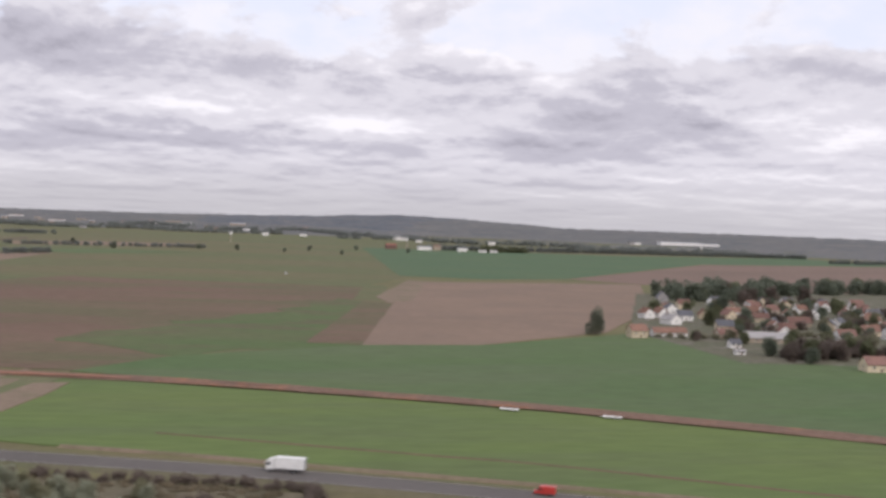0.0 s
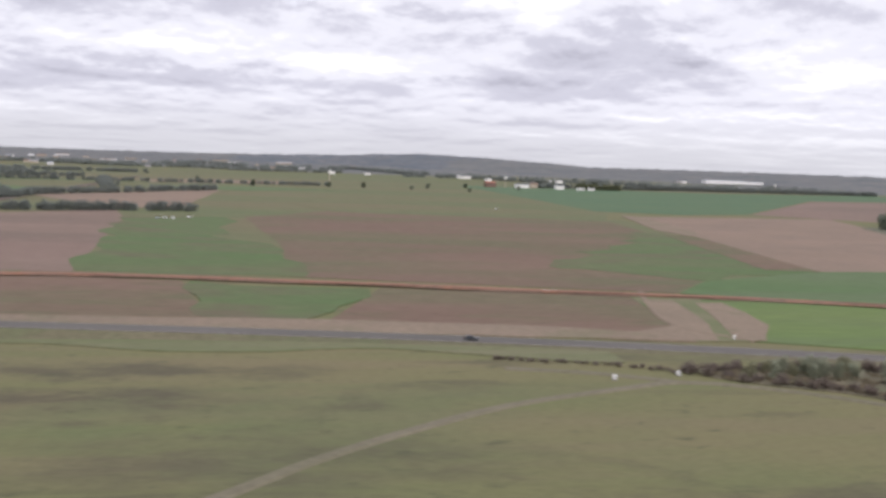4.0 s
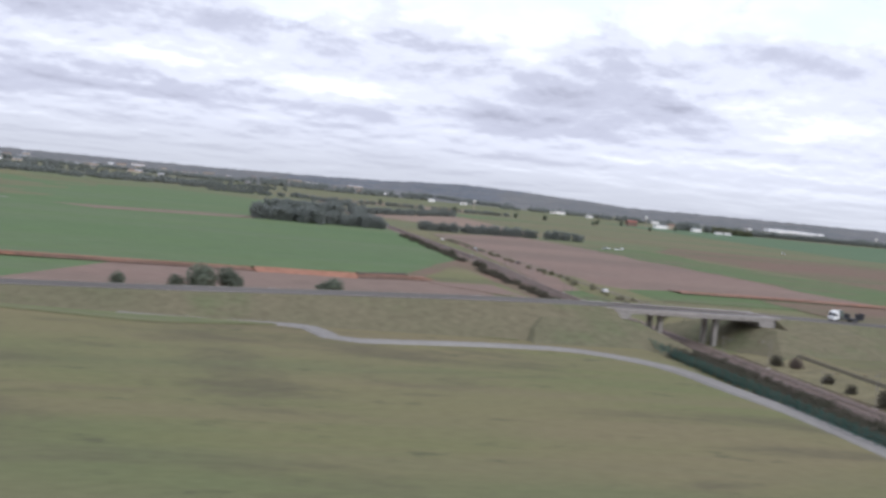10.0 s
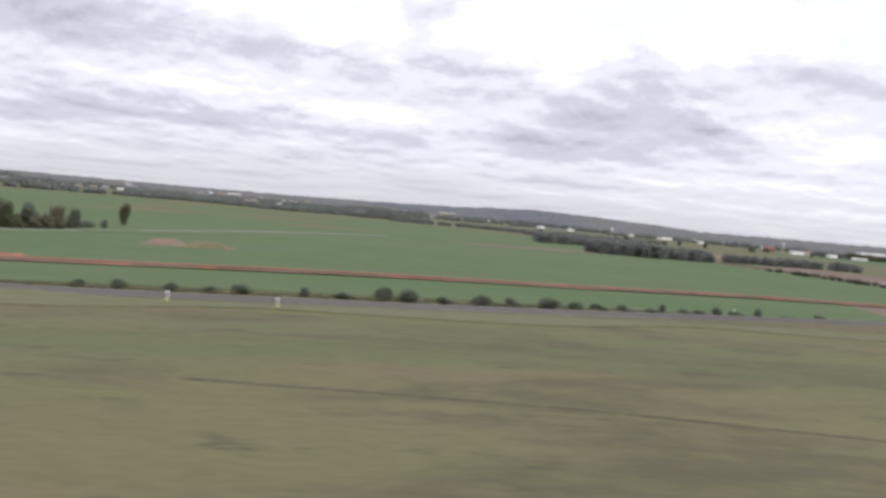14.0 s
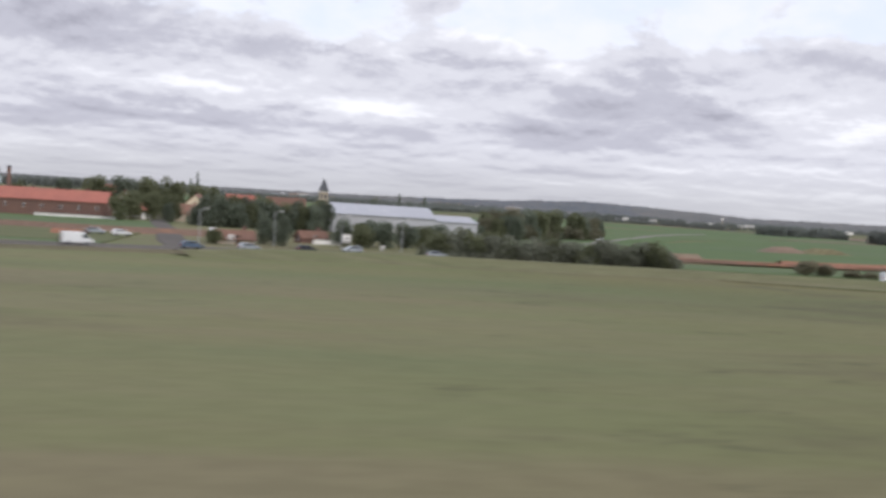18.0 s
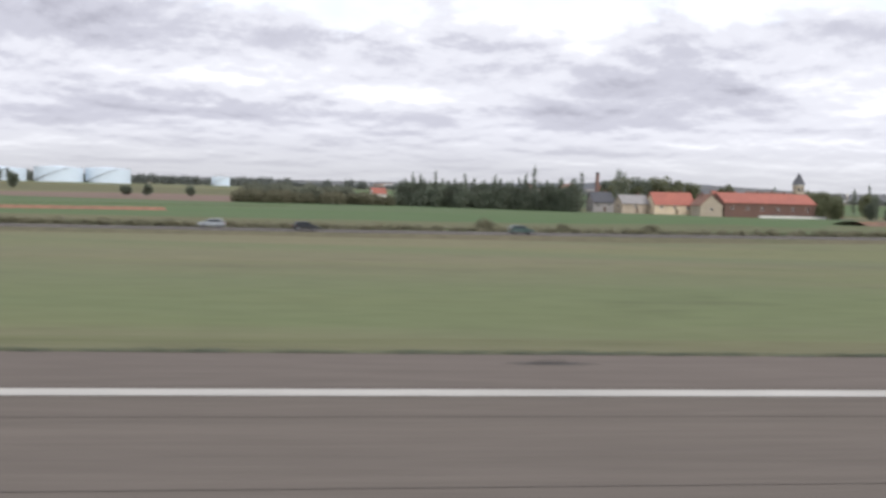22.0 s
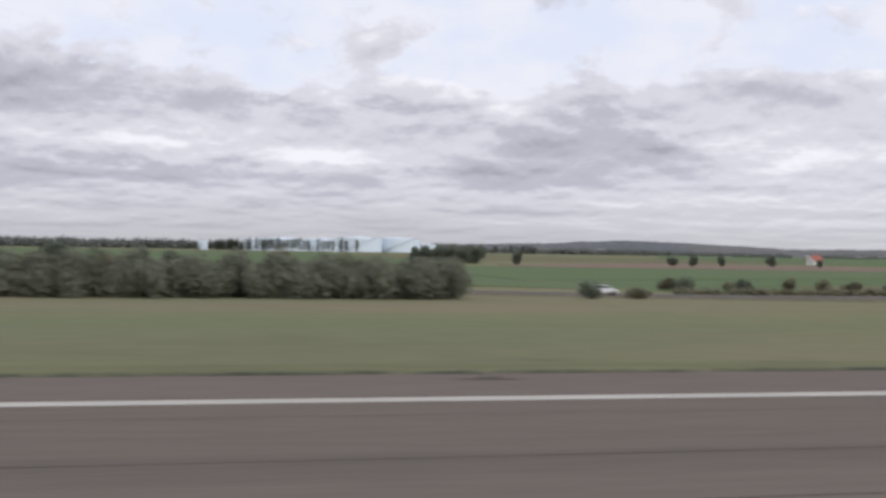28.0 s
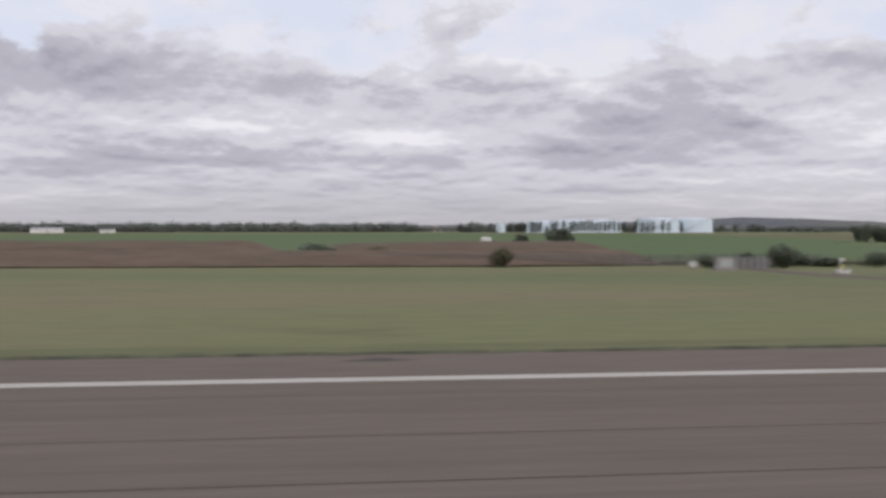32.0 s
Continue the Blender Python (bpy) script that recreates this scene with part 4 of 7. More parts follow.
def make_tufts():
    """Ragged blades of grass growing over the edge of the paving."""
    rng = np.random.default_rng(5)
    n = 15000
    x = rng.uniform(-1330, -590, n)
    y = 19.02 + np.abs(rng.normal(size=n)) * 0.10
    x = np.where(np.abs(x + 1149.2) < 4.6, x + 12, x)
    h, w, a = rng.uniform(0.03, 0.09, n), rng.uniform(0.04, 0.1, n), rng.uniform(0, 3.14, n)
    dx, dy = np.cos(a) * w, np.sin(a) * w
    zero = np.full(n, 0.03)
    v = np.stack([np.stack([x - dx, y - dy, zero], 1), np.stack([x + dx, y + dy, zero], 1),
                  np.stack([x + dx * 0.5, y + dy * 0.5 - 0.05, 0.05 + h], 1), np.stack([x - dx * 0.5, y - dy * 0.5 - 0.05, 0.05 + h * 0.9], 1)], 1).reshape(-1, 3)
    ob = from_lists("grass_tufts", v, np.arange(4 * n).reshape(n, 4), LEAFDARK)
    tagged(ob, "dark green tufts of grass along the runway paving", "grass", kind="stuff")


make_tufts()


# ---- trees, bushes and woods ----
def leaf_cards(spots, size, rng):
    """A small bent leaf clump of two triangles at each spot, turned at random."""
    n = len(spots)
    a = rng.normal(size=(n, 3))
    a /= np.linalg.norm(a, axis=1)[:, None]
    b = np.cross(a, rng.normal(size=(n, 3)))
    b /= np.linalg.norm(b, axis=1)[:, None]
    s = size * rng.uniform(0.6, 1.35, size=(n, 1))
    c = np.cross(a, b) * s * 0.35
    v = np.stack([spots - a * s, spots + b * s * 0.7 + c, spots + a * s, spots - b * s * 0.7 + c], 1).reshape(-1, 3)
    f = np.arange(4 * n).reshape(n, 4)
    return v, f


ICO = bmesh.new()
bmesh.ops.create_icosphere(ICO, subdivisions=1, radius=1)
ICO_V = np.array([v.co[:] for v in ICO.verts])
ICO_F = np.array([[v.index for v in f.verts] for f in ICO.faces])
ICO.free()


def lobes_mesh(lobes, leaves, size, rng):
    """Lobes (x, y, z, rx, ry, rz) as rough dark hearts inside a loose shell of leaf clumps."""
    vs, fs, base = [], [], 0
    for x, y, z, rx, ry, rz in lobes:
        v = ICO_V * (0.36 + 0.2 * rng.random((len(ICO_V), 1))) * (rx, ry, rz) + (x, y, z)
        vs.append(v)
        fs += [tuple(f + base) for f in ICO_F]
        base += len(v)
        k = leaves
        d = rng.normal(size=(k, 3))
        d /= np.linalg.norm(d, axis=1)[:, None]
        spots = d * (0.78 + 0.34 * rng.random((k, 1))) * (rx, ry, rz) + (x, y, z)
        v, f = leaf_cards(spots, size * min(rx, ry, rz), rng)
        vs.append(v)
        fs += [tuple(q) for q in f + base]
        base += len(v)
    return np.concatenate(vs), fs


def crown_lobes(kind, h, w, rng):
    out = []
    if kind == "round":
        for i in range(12):
            a, r = rng.uniform(0, 6.28), w * rng.uniform(0.08, 0.32)
            z = h * (0.2 + 0.62 * (i + rng.random()) / 12)
            q = w * rng.uniform(0.2, 0.32) * (1.25 - 0.5 * z / h)
            out.append((math.cos(a) * r, math.sin(a) * r, z, q, q, q * rng.uniform(0.75, 1.05)))
    elif kind == "poplar":
        for i in range(7):
            z = h * (0.2 + 0.72 * i / 6)
            q = w * (0.5 - 0.32 * abs(i / 6 - 0.4)) * rng.uniform(0.85, 1.1)
            out.append((rng.normal() * w * 0.06, rng.normal() * w * 0.06, z, q, q, h * 0.11))
    elif kind == "conifer":
        for i in range(8):
            z = h * (0.1 + 0.8 * i / 7)
            q = w * 0.55 * (1.02 - i / 8) * rng.uniform(0.85, 1.15)
            out.append((rng.normal() * w * 0.05, rng.normal() * w * 0.05, z, q, q, h * 0.1))
    else:
        for i in range(7):
            a, r = rng.uniform(0, 6.28), w * rng.uniform(0.05, 0.34)
            q = rng.uniform(0.22, 0.36)
            out.append((math.cos(a) * r, math.sin(a) * r, h * rng.uniform(0.3, 0.66), w * q, w * q, h * q * 1.1))
    return out


TREES = {}


def tree_kind(kind, material, seed, leaves=190):
    """One tree of unit height and unit width: trunk with limbs, and a crown. Kept, and copied to its places."""
    key = (kind, material.name, seed)
    if key in TREES:
        return TREES[key]
    rng = np.random.default_rng(seed)
    top = empty("bush" if kind == "bush" else "tree")
    lobes = crown_lobes(kind, 1.0, 1.0, rng)
    v, f = lobes_mesh(lobes, leaves, 0.155, rng)
    crown = from_lists("crown", v, f, material, top)
    bm = bmesh.new()
    if kind == "bush":
        for i in range(4):
            a = i * 1.57 + 0.4
            tube(bm, (0.04 * math.cos(a), 0.04 * math.sin(a), -0.1), (0.2 * math.cos(a), 0.2 * math.sin(a), 0.4), 0.025, 0.012, 5)
    else:
        tube(bm, (0, 0, -0.05), (0.01, 0.0, 0.45), 0.035, 0.024, 7)
        tube(bm, (0.01, 0, 0.44), (0.0, 0.01, 0.8), 0.024, 0.008, 6)
        for i in range(4):
            a = i * 1.7 + seed
            tube(bm, (0.01, 0, 0.32 + 0.05 * i), (0.2 * math.cos(a), 0.2 * math.sin(a), 0.55 + 0.05 * i), 0.014, 0.005, 5)
    part("stems" if kind == "bush" else "trunk", bm, BARK, top)
    TREES[key] = [top, False]
    return TREES[key]


def plant(kind, material, x, y, h, w, label, group="", seed=None, z=None):
    seed = int(RNG.integers(0, 4)) if seed is None else seed
    pick = tree_kind(kind, material, seed)
    w *= 0.74 if kind == "bush" else 0.8 if kind == "round" else 1.0
    m = Matrix.Translation((x, y, ground_at(x, y) if z is None else z)) @ Matrix.Rotation(RNG.uniform(0, 6.28), 4, "Z") @ Matrix.Diagonal((w, w, h, 1))
    if pick[1]:
        own = pick[0].matrix_basis.to_scale()
        ob = copy_thing(pick[0], m @ Matrix.Diagonal((1 / own.x, 1 / own.y, 1 / own.z, 1)))
    else:
        pick[1], ob = True, pick[0]
        ob.matrix_basis = m
    if "group" in ob:
        del ob["group"]
    tagged(ob, label, "bush" if kind == "bush" else "tree", group)
    return ob


def wood(name, spots, material, h, w, label, kind="round", leaves=44, category="woods", on=ground_at):
    """Many trees as one mesh of kind stuff, for what nobody could count."""
    vs, fs, base = [], [], 0
    for x, y in spots:
        hh, ww = h * RNG.uniform(0.72, 1.15), w * RNG.uniform(0.8, 1.25)
        v, f = lobes_mesh(crown_lobes(kind, hh, ww, RNG), leaves, 0.24, RNG)
        z = on(x, y)
        vs.append(v + (x, y, z - 0.12 * hh))
        fs += [tuple(i + base for i in q) for q in f]
        base += len(v)
        r = 0.03 * ww
        t = np.array([(x - r, y - r, z - 0.2), (x + r, y - r, z - 0.2), (x, y + r, z - 0.2), (x, y, z + 0.6 * hh)])
        vs.append(t)
        fs += [(base, base + 1, base + 3), (base + 1, base + 2, base + 3), (base + 2, base, base + 3)]
        base += 4
    ob = from_lists(name, np.concatenate(vs), fs, material)
    return tagged(ob, label, category, kind="stuff")


def scatter(outline, n, rng=RNG):
    """n spots at random inside an outline."""
    xs, ys = [p[0] for p in outline], [p[1] for p in outline]
    out = []
    while len(out) < n:
        x, y = rng.uniform(min(xs), max(xs)), rng.uniform(min(ys), max(ys))
        inside = False
        for (x1, y1), (x2, y2) in zip(outline, outline[1:] + outline[:1]):
            if (y1 > y) != (y2 > y) and x < (x2 - x1) * (y - y1) / (y2 - y1) + x1:
                inside = not inside
        if inside:
            out.append((x, y))
    return out


def along(pts, gap, spread=0.0):
    out = []
    for p in smooth_line([(x, y, 0) for x, y in pts], gap):
        out.append((p.x + RNG.normal() * spread, p.y + RNG.normal() * spread))
    return out


# far woods and hedgerows of the plain, haze painted into their paler leaf colour
wood("wood", scatter([(-364, 524), (-332, 520), (-332, 548), (-362, 546)], 46), LEAFHAZE, 8.2, 6.5, "dense dark wood standing in the green fields", leaves=60)
wood("wood", scatter([(-332, 522), (-303, 530), (-303, 548), (-330, 545)], 40), LEAFHAZE, 7.2, 6, "dense dark wood beside the railway", leaves=60)
wood("wood", scatter([(-352, 680), (-300, 720), (-290, 760), (-345, 720)], 40), LEAFHAZE, 8.0, 8, "dark edge of a wood", leaves=30)
wood("hedgerow", along([(-276, 572), (-250, 578), (-222, 592), (-208, 597)], 1.4, 1.6) + along([(-198, 599), (-186, 604), (-178, 606)], 1.3, 1.6), LEAFHAZE, 6.0, 5, "dark hedgerow of low trees beside a brown field", leaves=24, category="hedgerow")
wood("hedgerow", along([(-290, 770), (-240, 850), (-175, 975)], 2.511, 3) + along([(-292, 700), (-286, 770)], 2.232, 2), LEAFHAZE, 6, 6, "dark hedgerow above a pale field", leaves=16, category="hedgerow")
wood("hedgerow", along([(-262, 960), (-300, 1240)], 4.464, 3) + along([(-390, 1130), (-200, 1180), (-60, 1230)], 3.627, 4), LEAFHAZE, 5, 6, "far dark hedgerow", leaves=16, category="hedgerow")
wood("hedgerow", along([(230, 1470), (420, 1560), (640, 1640), (900, 1700)], 2.511, 5), LEAFHAZE, 9, 9, "long dark belt of trees behind green fields", leaves=16, category="hedgerow")
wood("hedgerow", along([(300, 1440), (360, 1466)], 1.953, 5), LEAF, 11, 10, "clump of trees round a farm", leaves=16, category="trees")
wood("hedgerow", along([(820, 1450), (1050, 1560), (1300, 1700)], 3.627, 6), LEAFHAZE, 6.5, 9, "far belt of trees", leaves=16, category="hedgerow")
wood("hedgerow", along([(-700, 1500), (-500, 1620), (-300, 1660)], 3.0, 8) + along([(-420, 1250), (-330, 1300)], 3.906, 5), LEAFHAZE, 6.5, 9, "far belt of trees", leaves=16, category="hedgerow")
wood("hedgerow", along([(-1500, 1500), (-1100, 1560), (-800, 1500)], 4.185, 10), LEAFHAZE, 7, 10, "far belt of trees", leaves=16, category="hedgerow")
wood("wood", scatter([(-1900, 1180), (-1120, 1080), (-1060, 1120), (-1100, 1200), (-1900, 1300)], 760), LEAFHAZE, 9.5, 15, "long dark forest edge beyond the fields", leaves=9)
wood("wood", scatter([(-1060, 880), (-930, 860), (-760, 960), (-740, 1010), (-930, 950), (-1060, 960)], 80), LEAFHAZE, 9, 10, "dark woodland behind storage tanks", leaves=16)
wood("wood", scatter([(-740, 960), (-520, 1150), (-380, 1400), (-420, 1430), (-600, 1220), (-740, 1030)], 190), LEAFHAZE, 5.5, 13, "dark far woodland", leaves=10)

# belts of wood on the rise before the hills, in haze-paled leaf colour
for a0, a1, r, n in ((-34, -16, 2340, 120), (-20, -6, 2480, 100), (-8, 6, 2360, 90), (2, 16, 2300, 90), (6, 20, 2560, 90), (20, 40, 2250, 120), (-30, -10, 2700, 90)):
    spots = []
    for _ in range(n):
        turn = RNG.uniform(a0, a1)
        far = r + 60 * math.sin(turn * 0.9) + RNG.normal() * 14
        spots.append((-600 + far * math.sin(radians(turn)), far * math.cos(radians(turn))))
    wood("wood", spots, LEAFHAZE, 6.5, 24, "dark belt of woodland below the far hills", leaves=6, on=rise_at)

# lone trees of the plain
for x, y, h in ((-60, 1180, 6), (-20, 1200, 6), (-140, 1130, 7), (60, 1250, 6), (120, 1330, 6), (-200, 1260, 6), (30, 1180, 5), (90, 1160, 5), (180, 1300, 6)):
    plant("round", LEAFDARK, x, y, h, h * 1.1, "small dark tree standing alone in open fields", "lone field trees")
plant("round", LEAFHEDGE, 122.9, 375.7, 9.8, 8.6, "tall round tree standing alone beside the village")
plant("round", LEAF, -574, 384.7, 7.6, 5.0, "round green tree standing alone beside a lane")

# thicket of willows beside the road
THICKET = [(-83, 160), (-53, 159.5), (-19, 152), (9, 143.5), (-2, 122), (-12.6, 99), (-19, 101), (-29, 106), (-39, 114), (-51, 125), (-66, 143), (-80, 152)]
wood("thicket", scatter(THICKET, 700), LEAFPALE, 0.8, 2.4, "low tangled brown and green scrub below the road", "bush", 30, "thicket")
wood("thicket", along([(-83, 157.5), (-66, 160), (-53, 159), (-19, 151.5), (9, 143.5), (-2, 122), (-12.6, 99)], 0.9, 0.7) + along([(-83, 157), (-80, 152), (-66, 143), (-51, 125)], 1.2, 0.6) + along([(-6, 140), (-12, 126), (-20, 107)], 1.5, 0.5), LEAFRED, 1.9, 1.9,
     "dark reddish-brown hedge along the edge of a thicket", "bush", 20, "hedge")
WILLOWS = scatter([(-79, 156), (-66, 158), (-45, 155), (-24, 148), (-8, 140), (-18, 112), (-30, 112), (-48, 127), (-66, 146)], 120)
wood("willows", WILLOWS[:72], LEAFGREY, 4.0, 2.1, "pale silvery-green willows crowding a thicket", leaves=60, category="willows")
wood("willows", WILLOWS[72:], LEAFWILLOW, 3.4, 2.1, "olive-green willows crowding a thicket", leaves=60, category="willows")
wood("hedge", along([(-112, 168), (-96, 163.5), (-84, 157)], 0.9, 0.35), LEAFRED, 0.9, 1.3, "low dark hedge below the road", "bush", 12, "hedge")

# village trees
for x, y, h in ((185, 470, 9), (229, 560, 12), (241, 575, 13), (262, 590, 13), (280, 600, 13), (300, 600, 12), (254, 545, 11), (186, 420, 10), (196, 470, 9), (366, 690, 14), (384, 690, 14), (420, 700, 14), (345, 640, 12),
                (166, 316, 8), (172, 312, 9), (180, 316, 9), (190, 320, 9), (198, 325, 8), (168, 292, 7), (282, 500, 10), (277, 512, 10), (300, 520, 10), (310, 480, 9), (260, 430, 8), (240, 445, 8), (215, 420, 8), (206, 440, 9),
                (225, 500, 10), (270, 560, 12), (320, 590, 12), (150, 358, 5), (160, 352, 5), (168, 350, 6), (186, 352, 6)):
    plant("round", LEAFDARK if RNG.random() < 0.4 else (LEAF if RNG.random() < 0.6 else LEAFRED), x + RNG.normal() * 3, y + RNG.normal() * 4, h * 0.8, h * 0.85, "dark leafy tree between village houses", "village trees")
wood("wood", scatter([(225, 560), (300, 590), (350, 660), (440, 690), (440, 730), (330, 680), (235, 620)], 70), LEAFDARK, 12, 10, "dense dark trees behind the village")
wood("hedge", scatter([(158, 300), (200, 312), (206, 332), (172, 326)], 46), LEAFRED, 6, 4.5, "dark brownish hedge trees at the village edge", category="hedge")
wood("hedge", along([(140, 372), (160, 366), (190, 372), (215, 384)], 3, 1), LEAFDULL, 3.0, 3.2, "dull garden hedge behind village houses", "bush", 20, "hedge")

GARDENS = scatter([(160, 350), (215, 330), (290, 420), (330, 560), (250, 570), (190, 440)], 96)
for k, material in enumerate((LEAFDARK, LEAF, LEAFDULL, LEAFRED)):
    wood("trees", GARDENS[k::4], material, 5.6, 5.2, "leafy garden trees between village houses", leaves=60, category="trees")

# beside the railway
for x, y, h in ((-298, 154, 2.0), (-299.5, 124, 2.6), (-298.0, 117, 2.8), (-300.0, 104, 2.0), (-296.6, 96, 3.2), (-299.8, 88, 2.4), (-297.4, 89.7, 2.4), (-299.5, 94.5, 2.6), (-296.4, 86.9, 2.8), (-296, 152, 2.0), (-298, 140, 1.8), (-299, 133, 1.6), (-297, 110, 2.0),
                (-300.4, 80, 2.6), (-297, 74, 3.0), (-300, 68, 2.4)):
    plant("bush", LEAFRED if RNG.random() < 0.4 else LEAFSCRUB, x + 0.8, y, h, h * 1.35, "dark brownish bush on the railway cutting", "bushes beside the railway")
wood("scrub", scatter([(-315.2, 50), (-309.4, 50), (-308.2, 120), (-307.4, 166), (-314, 168)], 210), LEAFSCRUB, 2.0, 1.9, "dark reddish scrub on the railway cutting slope", "bush", 18, "scrub")
wood("scrub", scatter([(-315.4, 50), (-309.6, 50), (-308.2, 120), (-307.4, 168), (-314.6, 168)], 250), LEAFSCRUB, 2.0, 1.9, "dark green scrub along the railway fence", "bush", 18, "scrub")
wood("scrub", scatter([(-311, 186), (-307, 184), (-305, 300), (-301, 460), (-304, 470), (-309, 300)], 110), LEAFSCRUB, 2.2, 2.8, "dark bushes lining the railway", "bush", 18, "scrub")
wood("scrub", scatter([(-292, 190), (-289, 190), (-280, 470), (-284, 470)], 60), LEAFDULL, 1.4, 1.8, "low scrub lining the railway", "bush", 14, "scrub")
for x, y, h, w in ((-394.8, 187, 2.6, 3.4), (-386, 190, 2.6, 3.6), (-381.4, 189.5, 4.6, 7.4), (-377.2, 190, 4.4, 7.0), (-360.3, 191, 3.9, 7.2), (-352, 193, 1.8, 2.4)):
    plant("bush", LEAFDARK, x, y, h, w, "round dark bush beside the road", "roadside bushes")


def road_y(x):
    """The middle of the road at x."""
    return min(ROAD_PTS, key=lambda p: abs(p.x - x)).y


for x, h, w in ((-552, 1.3, 3), (-547, 1.6, 3), (-541, 1.4, 3), (-536, 1.1, 2.6), (-532, 1.5, 4), (-524, 1.6, 2), (-519, 1.2, 3), (-513.8, 2.4, 4), (-510, 2.2, 4), (-505, 1.4, 3), (-500, 1.9, 4.4), (-495, 1.8, 2.4), (-489, 2.2, 4.6), (-485, 1.8, 3), (-480.5, 1.4, 3.4), (-476.6, 1.6, 3), (-472, 1.2, 3),
                (-469, 2.0, 1.6), (-466, 1.4, 2.6), (-462.5, 1.3, 2.6), (-459.5, 2.2, 2.2), (-456.5, 1.6, 4), (-451.5, 2.4, 1.6), (-446, 1.2, 3.4), (-440, 1.7, 3.2), (-436, 1.0, 1.6)):
    plant("bush", LEAFDARK, x, road_y(x) + 7.4 + RNG.normal() * 0.5, h * 0.78, w, "dark bush in the hedge beside the road", "roadside hedge bushes")
wood("hedge", [(x, road_y(x) + 7.2 + RNG.normal() * 0.5) for x in np.arange(-590, -436, 0.8)], LEAFDULL, 0.8, 1.4, "low ragged hedge along the road", "bush", 10, "hedge")


# ---- airfield side: trees and hedges ----
for i in range(20):
    x = -661.5 + 1.6 * i
    plant("bush", (LEAF, LEAFHEDGE, LEAFHEDGE)[i % 3], x, 137.4 + RNG.normal() * 0.7, RNG.uniform(3.0, 3.9), RNG.uniform(4.6, 6.0), "large dull green bush in a hedge before the warehouse", "hedge before the warehouse")
wood("hedge", along([(-663, 136), (-630, 138)], 0.5, 0.7), LEAFHEDGE, 2.0, 2.2, "low dull undergrowth below a hedge", "bush", 16, "hedge")
for x, y, h, w in ((-671, 164.5, 3.9, 3.6), (-668.6, 159.5, 3.6, 4.2), (-665, 163, 4.2, 4.2), (-661.5, 166, 3.9, 4.2), (-658.5, 169, 3.7, 4.2), (-655.6, 172.5, 3.9, 4.2), (-651, 175, 3.4, 4), (-646.5, 178, 3.2, 4), (-667, 168, 4.0, 4), (-688.7, 146.5, 2.0, 2.6)):
    plant("round", LEAFDARK if h > 3.8 else LEAF, x, y, h, w * 1.2, "rounded dark leafy tree at the road junction", "trees at the junction")
for x, y, h, w in ((-682.3, 153.5, 4.0, 2.8), (-679.7, 150.6, 4.1, 2.4), (-681, 155, 3.4, 2.4)):
    plant("round", LEAFDARK, x, y, h, w * 1.15, "slim dark tree standing alone at the road junction", "slim trees at the junction")
for x, h, w in ((-607.5, 2.3, 3.4), (-605.2, 2.0, 3.2), (-600.5, 1.2, 3.4), (-598, 1.1, 3.0)):
    plant("bush", LEAFDULL, x, 146, h, w * 1.3, "round dull green bush beside the road", "bushes beside the road")
for x, y, h in ((-632, 240, 5.6), (-629, 243, 6.2), (-626.5, 247, 6.2), (-635, 246, 5.4), (-634, 256, 7), (-629, 262, 7.2), (-625, 266, 7), (-620, 272, 8), (-615, 280, 7.6), (-611, 284, 8), (-606, 292, 7.6), (-601, 299, 8), (-596, 306, 7.5), (-591, 314, 7.2), (-586, 322, 6.8), (-622, 282, 7.4), (-604, 302, 8), (-583, 328, 6.2)):
    plant("round", (LEAF, LEAFDULL, LEAFDARK)[int(RNG.integers(0, 3))], x + RNG.normal(), y + RNG.normal() * 2, h, h * 0.85, "leafy green and yellowing tree in a belt beside the lane", "tree belt beside the lane")
wood("hedge", along([(-636, 258), (-614, 288), (-596, 312), (-580, 345)], 1.6, 1.5), LEAFDARK, 3.2, 3.4, "dark hedge below a belt of trees", "bush", 14, "hedge")
for x, y, h in ((-660.2, 230, 2.2), (-652, 231, 2.0), (-647, 230, 2.4), (-640.5, 228, 3.0), (-637, 232, 3.6)):
    plant("conifer" if RNG.random() < 0.4 else "round", LEAFDARK, x, y, h, h * 0.6, "dark tree standing before the warehouse wall", "trees before the warehouse")
wood("wood", scatter([(-696, 226), (-671, 231), (-671, 245), (-696, 240)], 70), LEAFDARK, 5.0, 4.4, "dense dark undergrowth of a tree belt beside the warehouse")
for i in range(4, 26):
    x = -699 + i * 1.16
    plant("round", LEAFDARK if i % 3 else LEAF, x, 228 + RNG.normal() * 4 + 0.4 * i, RNG.uniform(5.2, 7.0), RNG.uniform(4.2, 5.4), "dense dark green tree in a belt beside the warehouse", "tree belt beside the warehouse")
for x, y, h in ((-640.9, 347, 10.6), (-637.1, 318, 9.8)):
    plant("conifer", LEAFDARK, x, y, h, 3.6, "tall dark conifer rising behind the warehouse", "conifers behind the warehouse")
wood("hedge", along([(-633, 254), (-622, 272), (-606, 296), (-586, 323)], 0.8, 2.2), LEAFDULL, 4.4, 4.2, "dense yellowing hedge trees along the lane", "bush", 30, "hedge")
plant("round", LEAF, -722.4, 128, 3.3, 3.6, "round dark green tree standing alone beside the road")
plant("poplar", LEAFDARK, -748.3, 280, 11.2, 2.6, "tall slim dark tree beside a slate-roofed barn", "village poplars")
plant("poplar", LEAFDARK, -746.0, 281, 10.2, 2.4, "tall slim dark tree beside a slate-roofed barn", "village poplars")
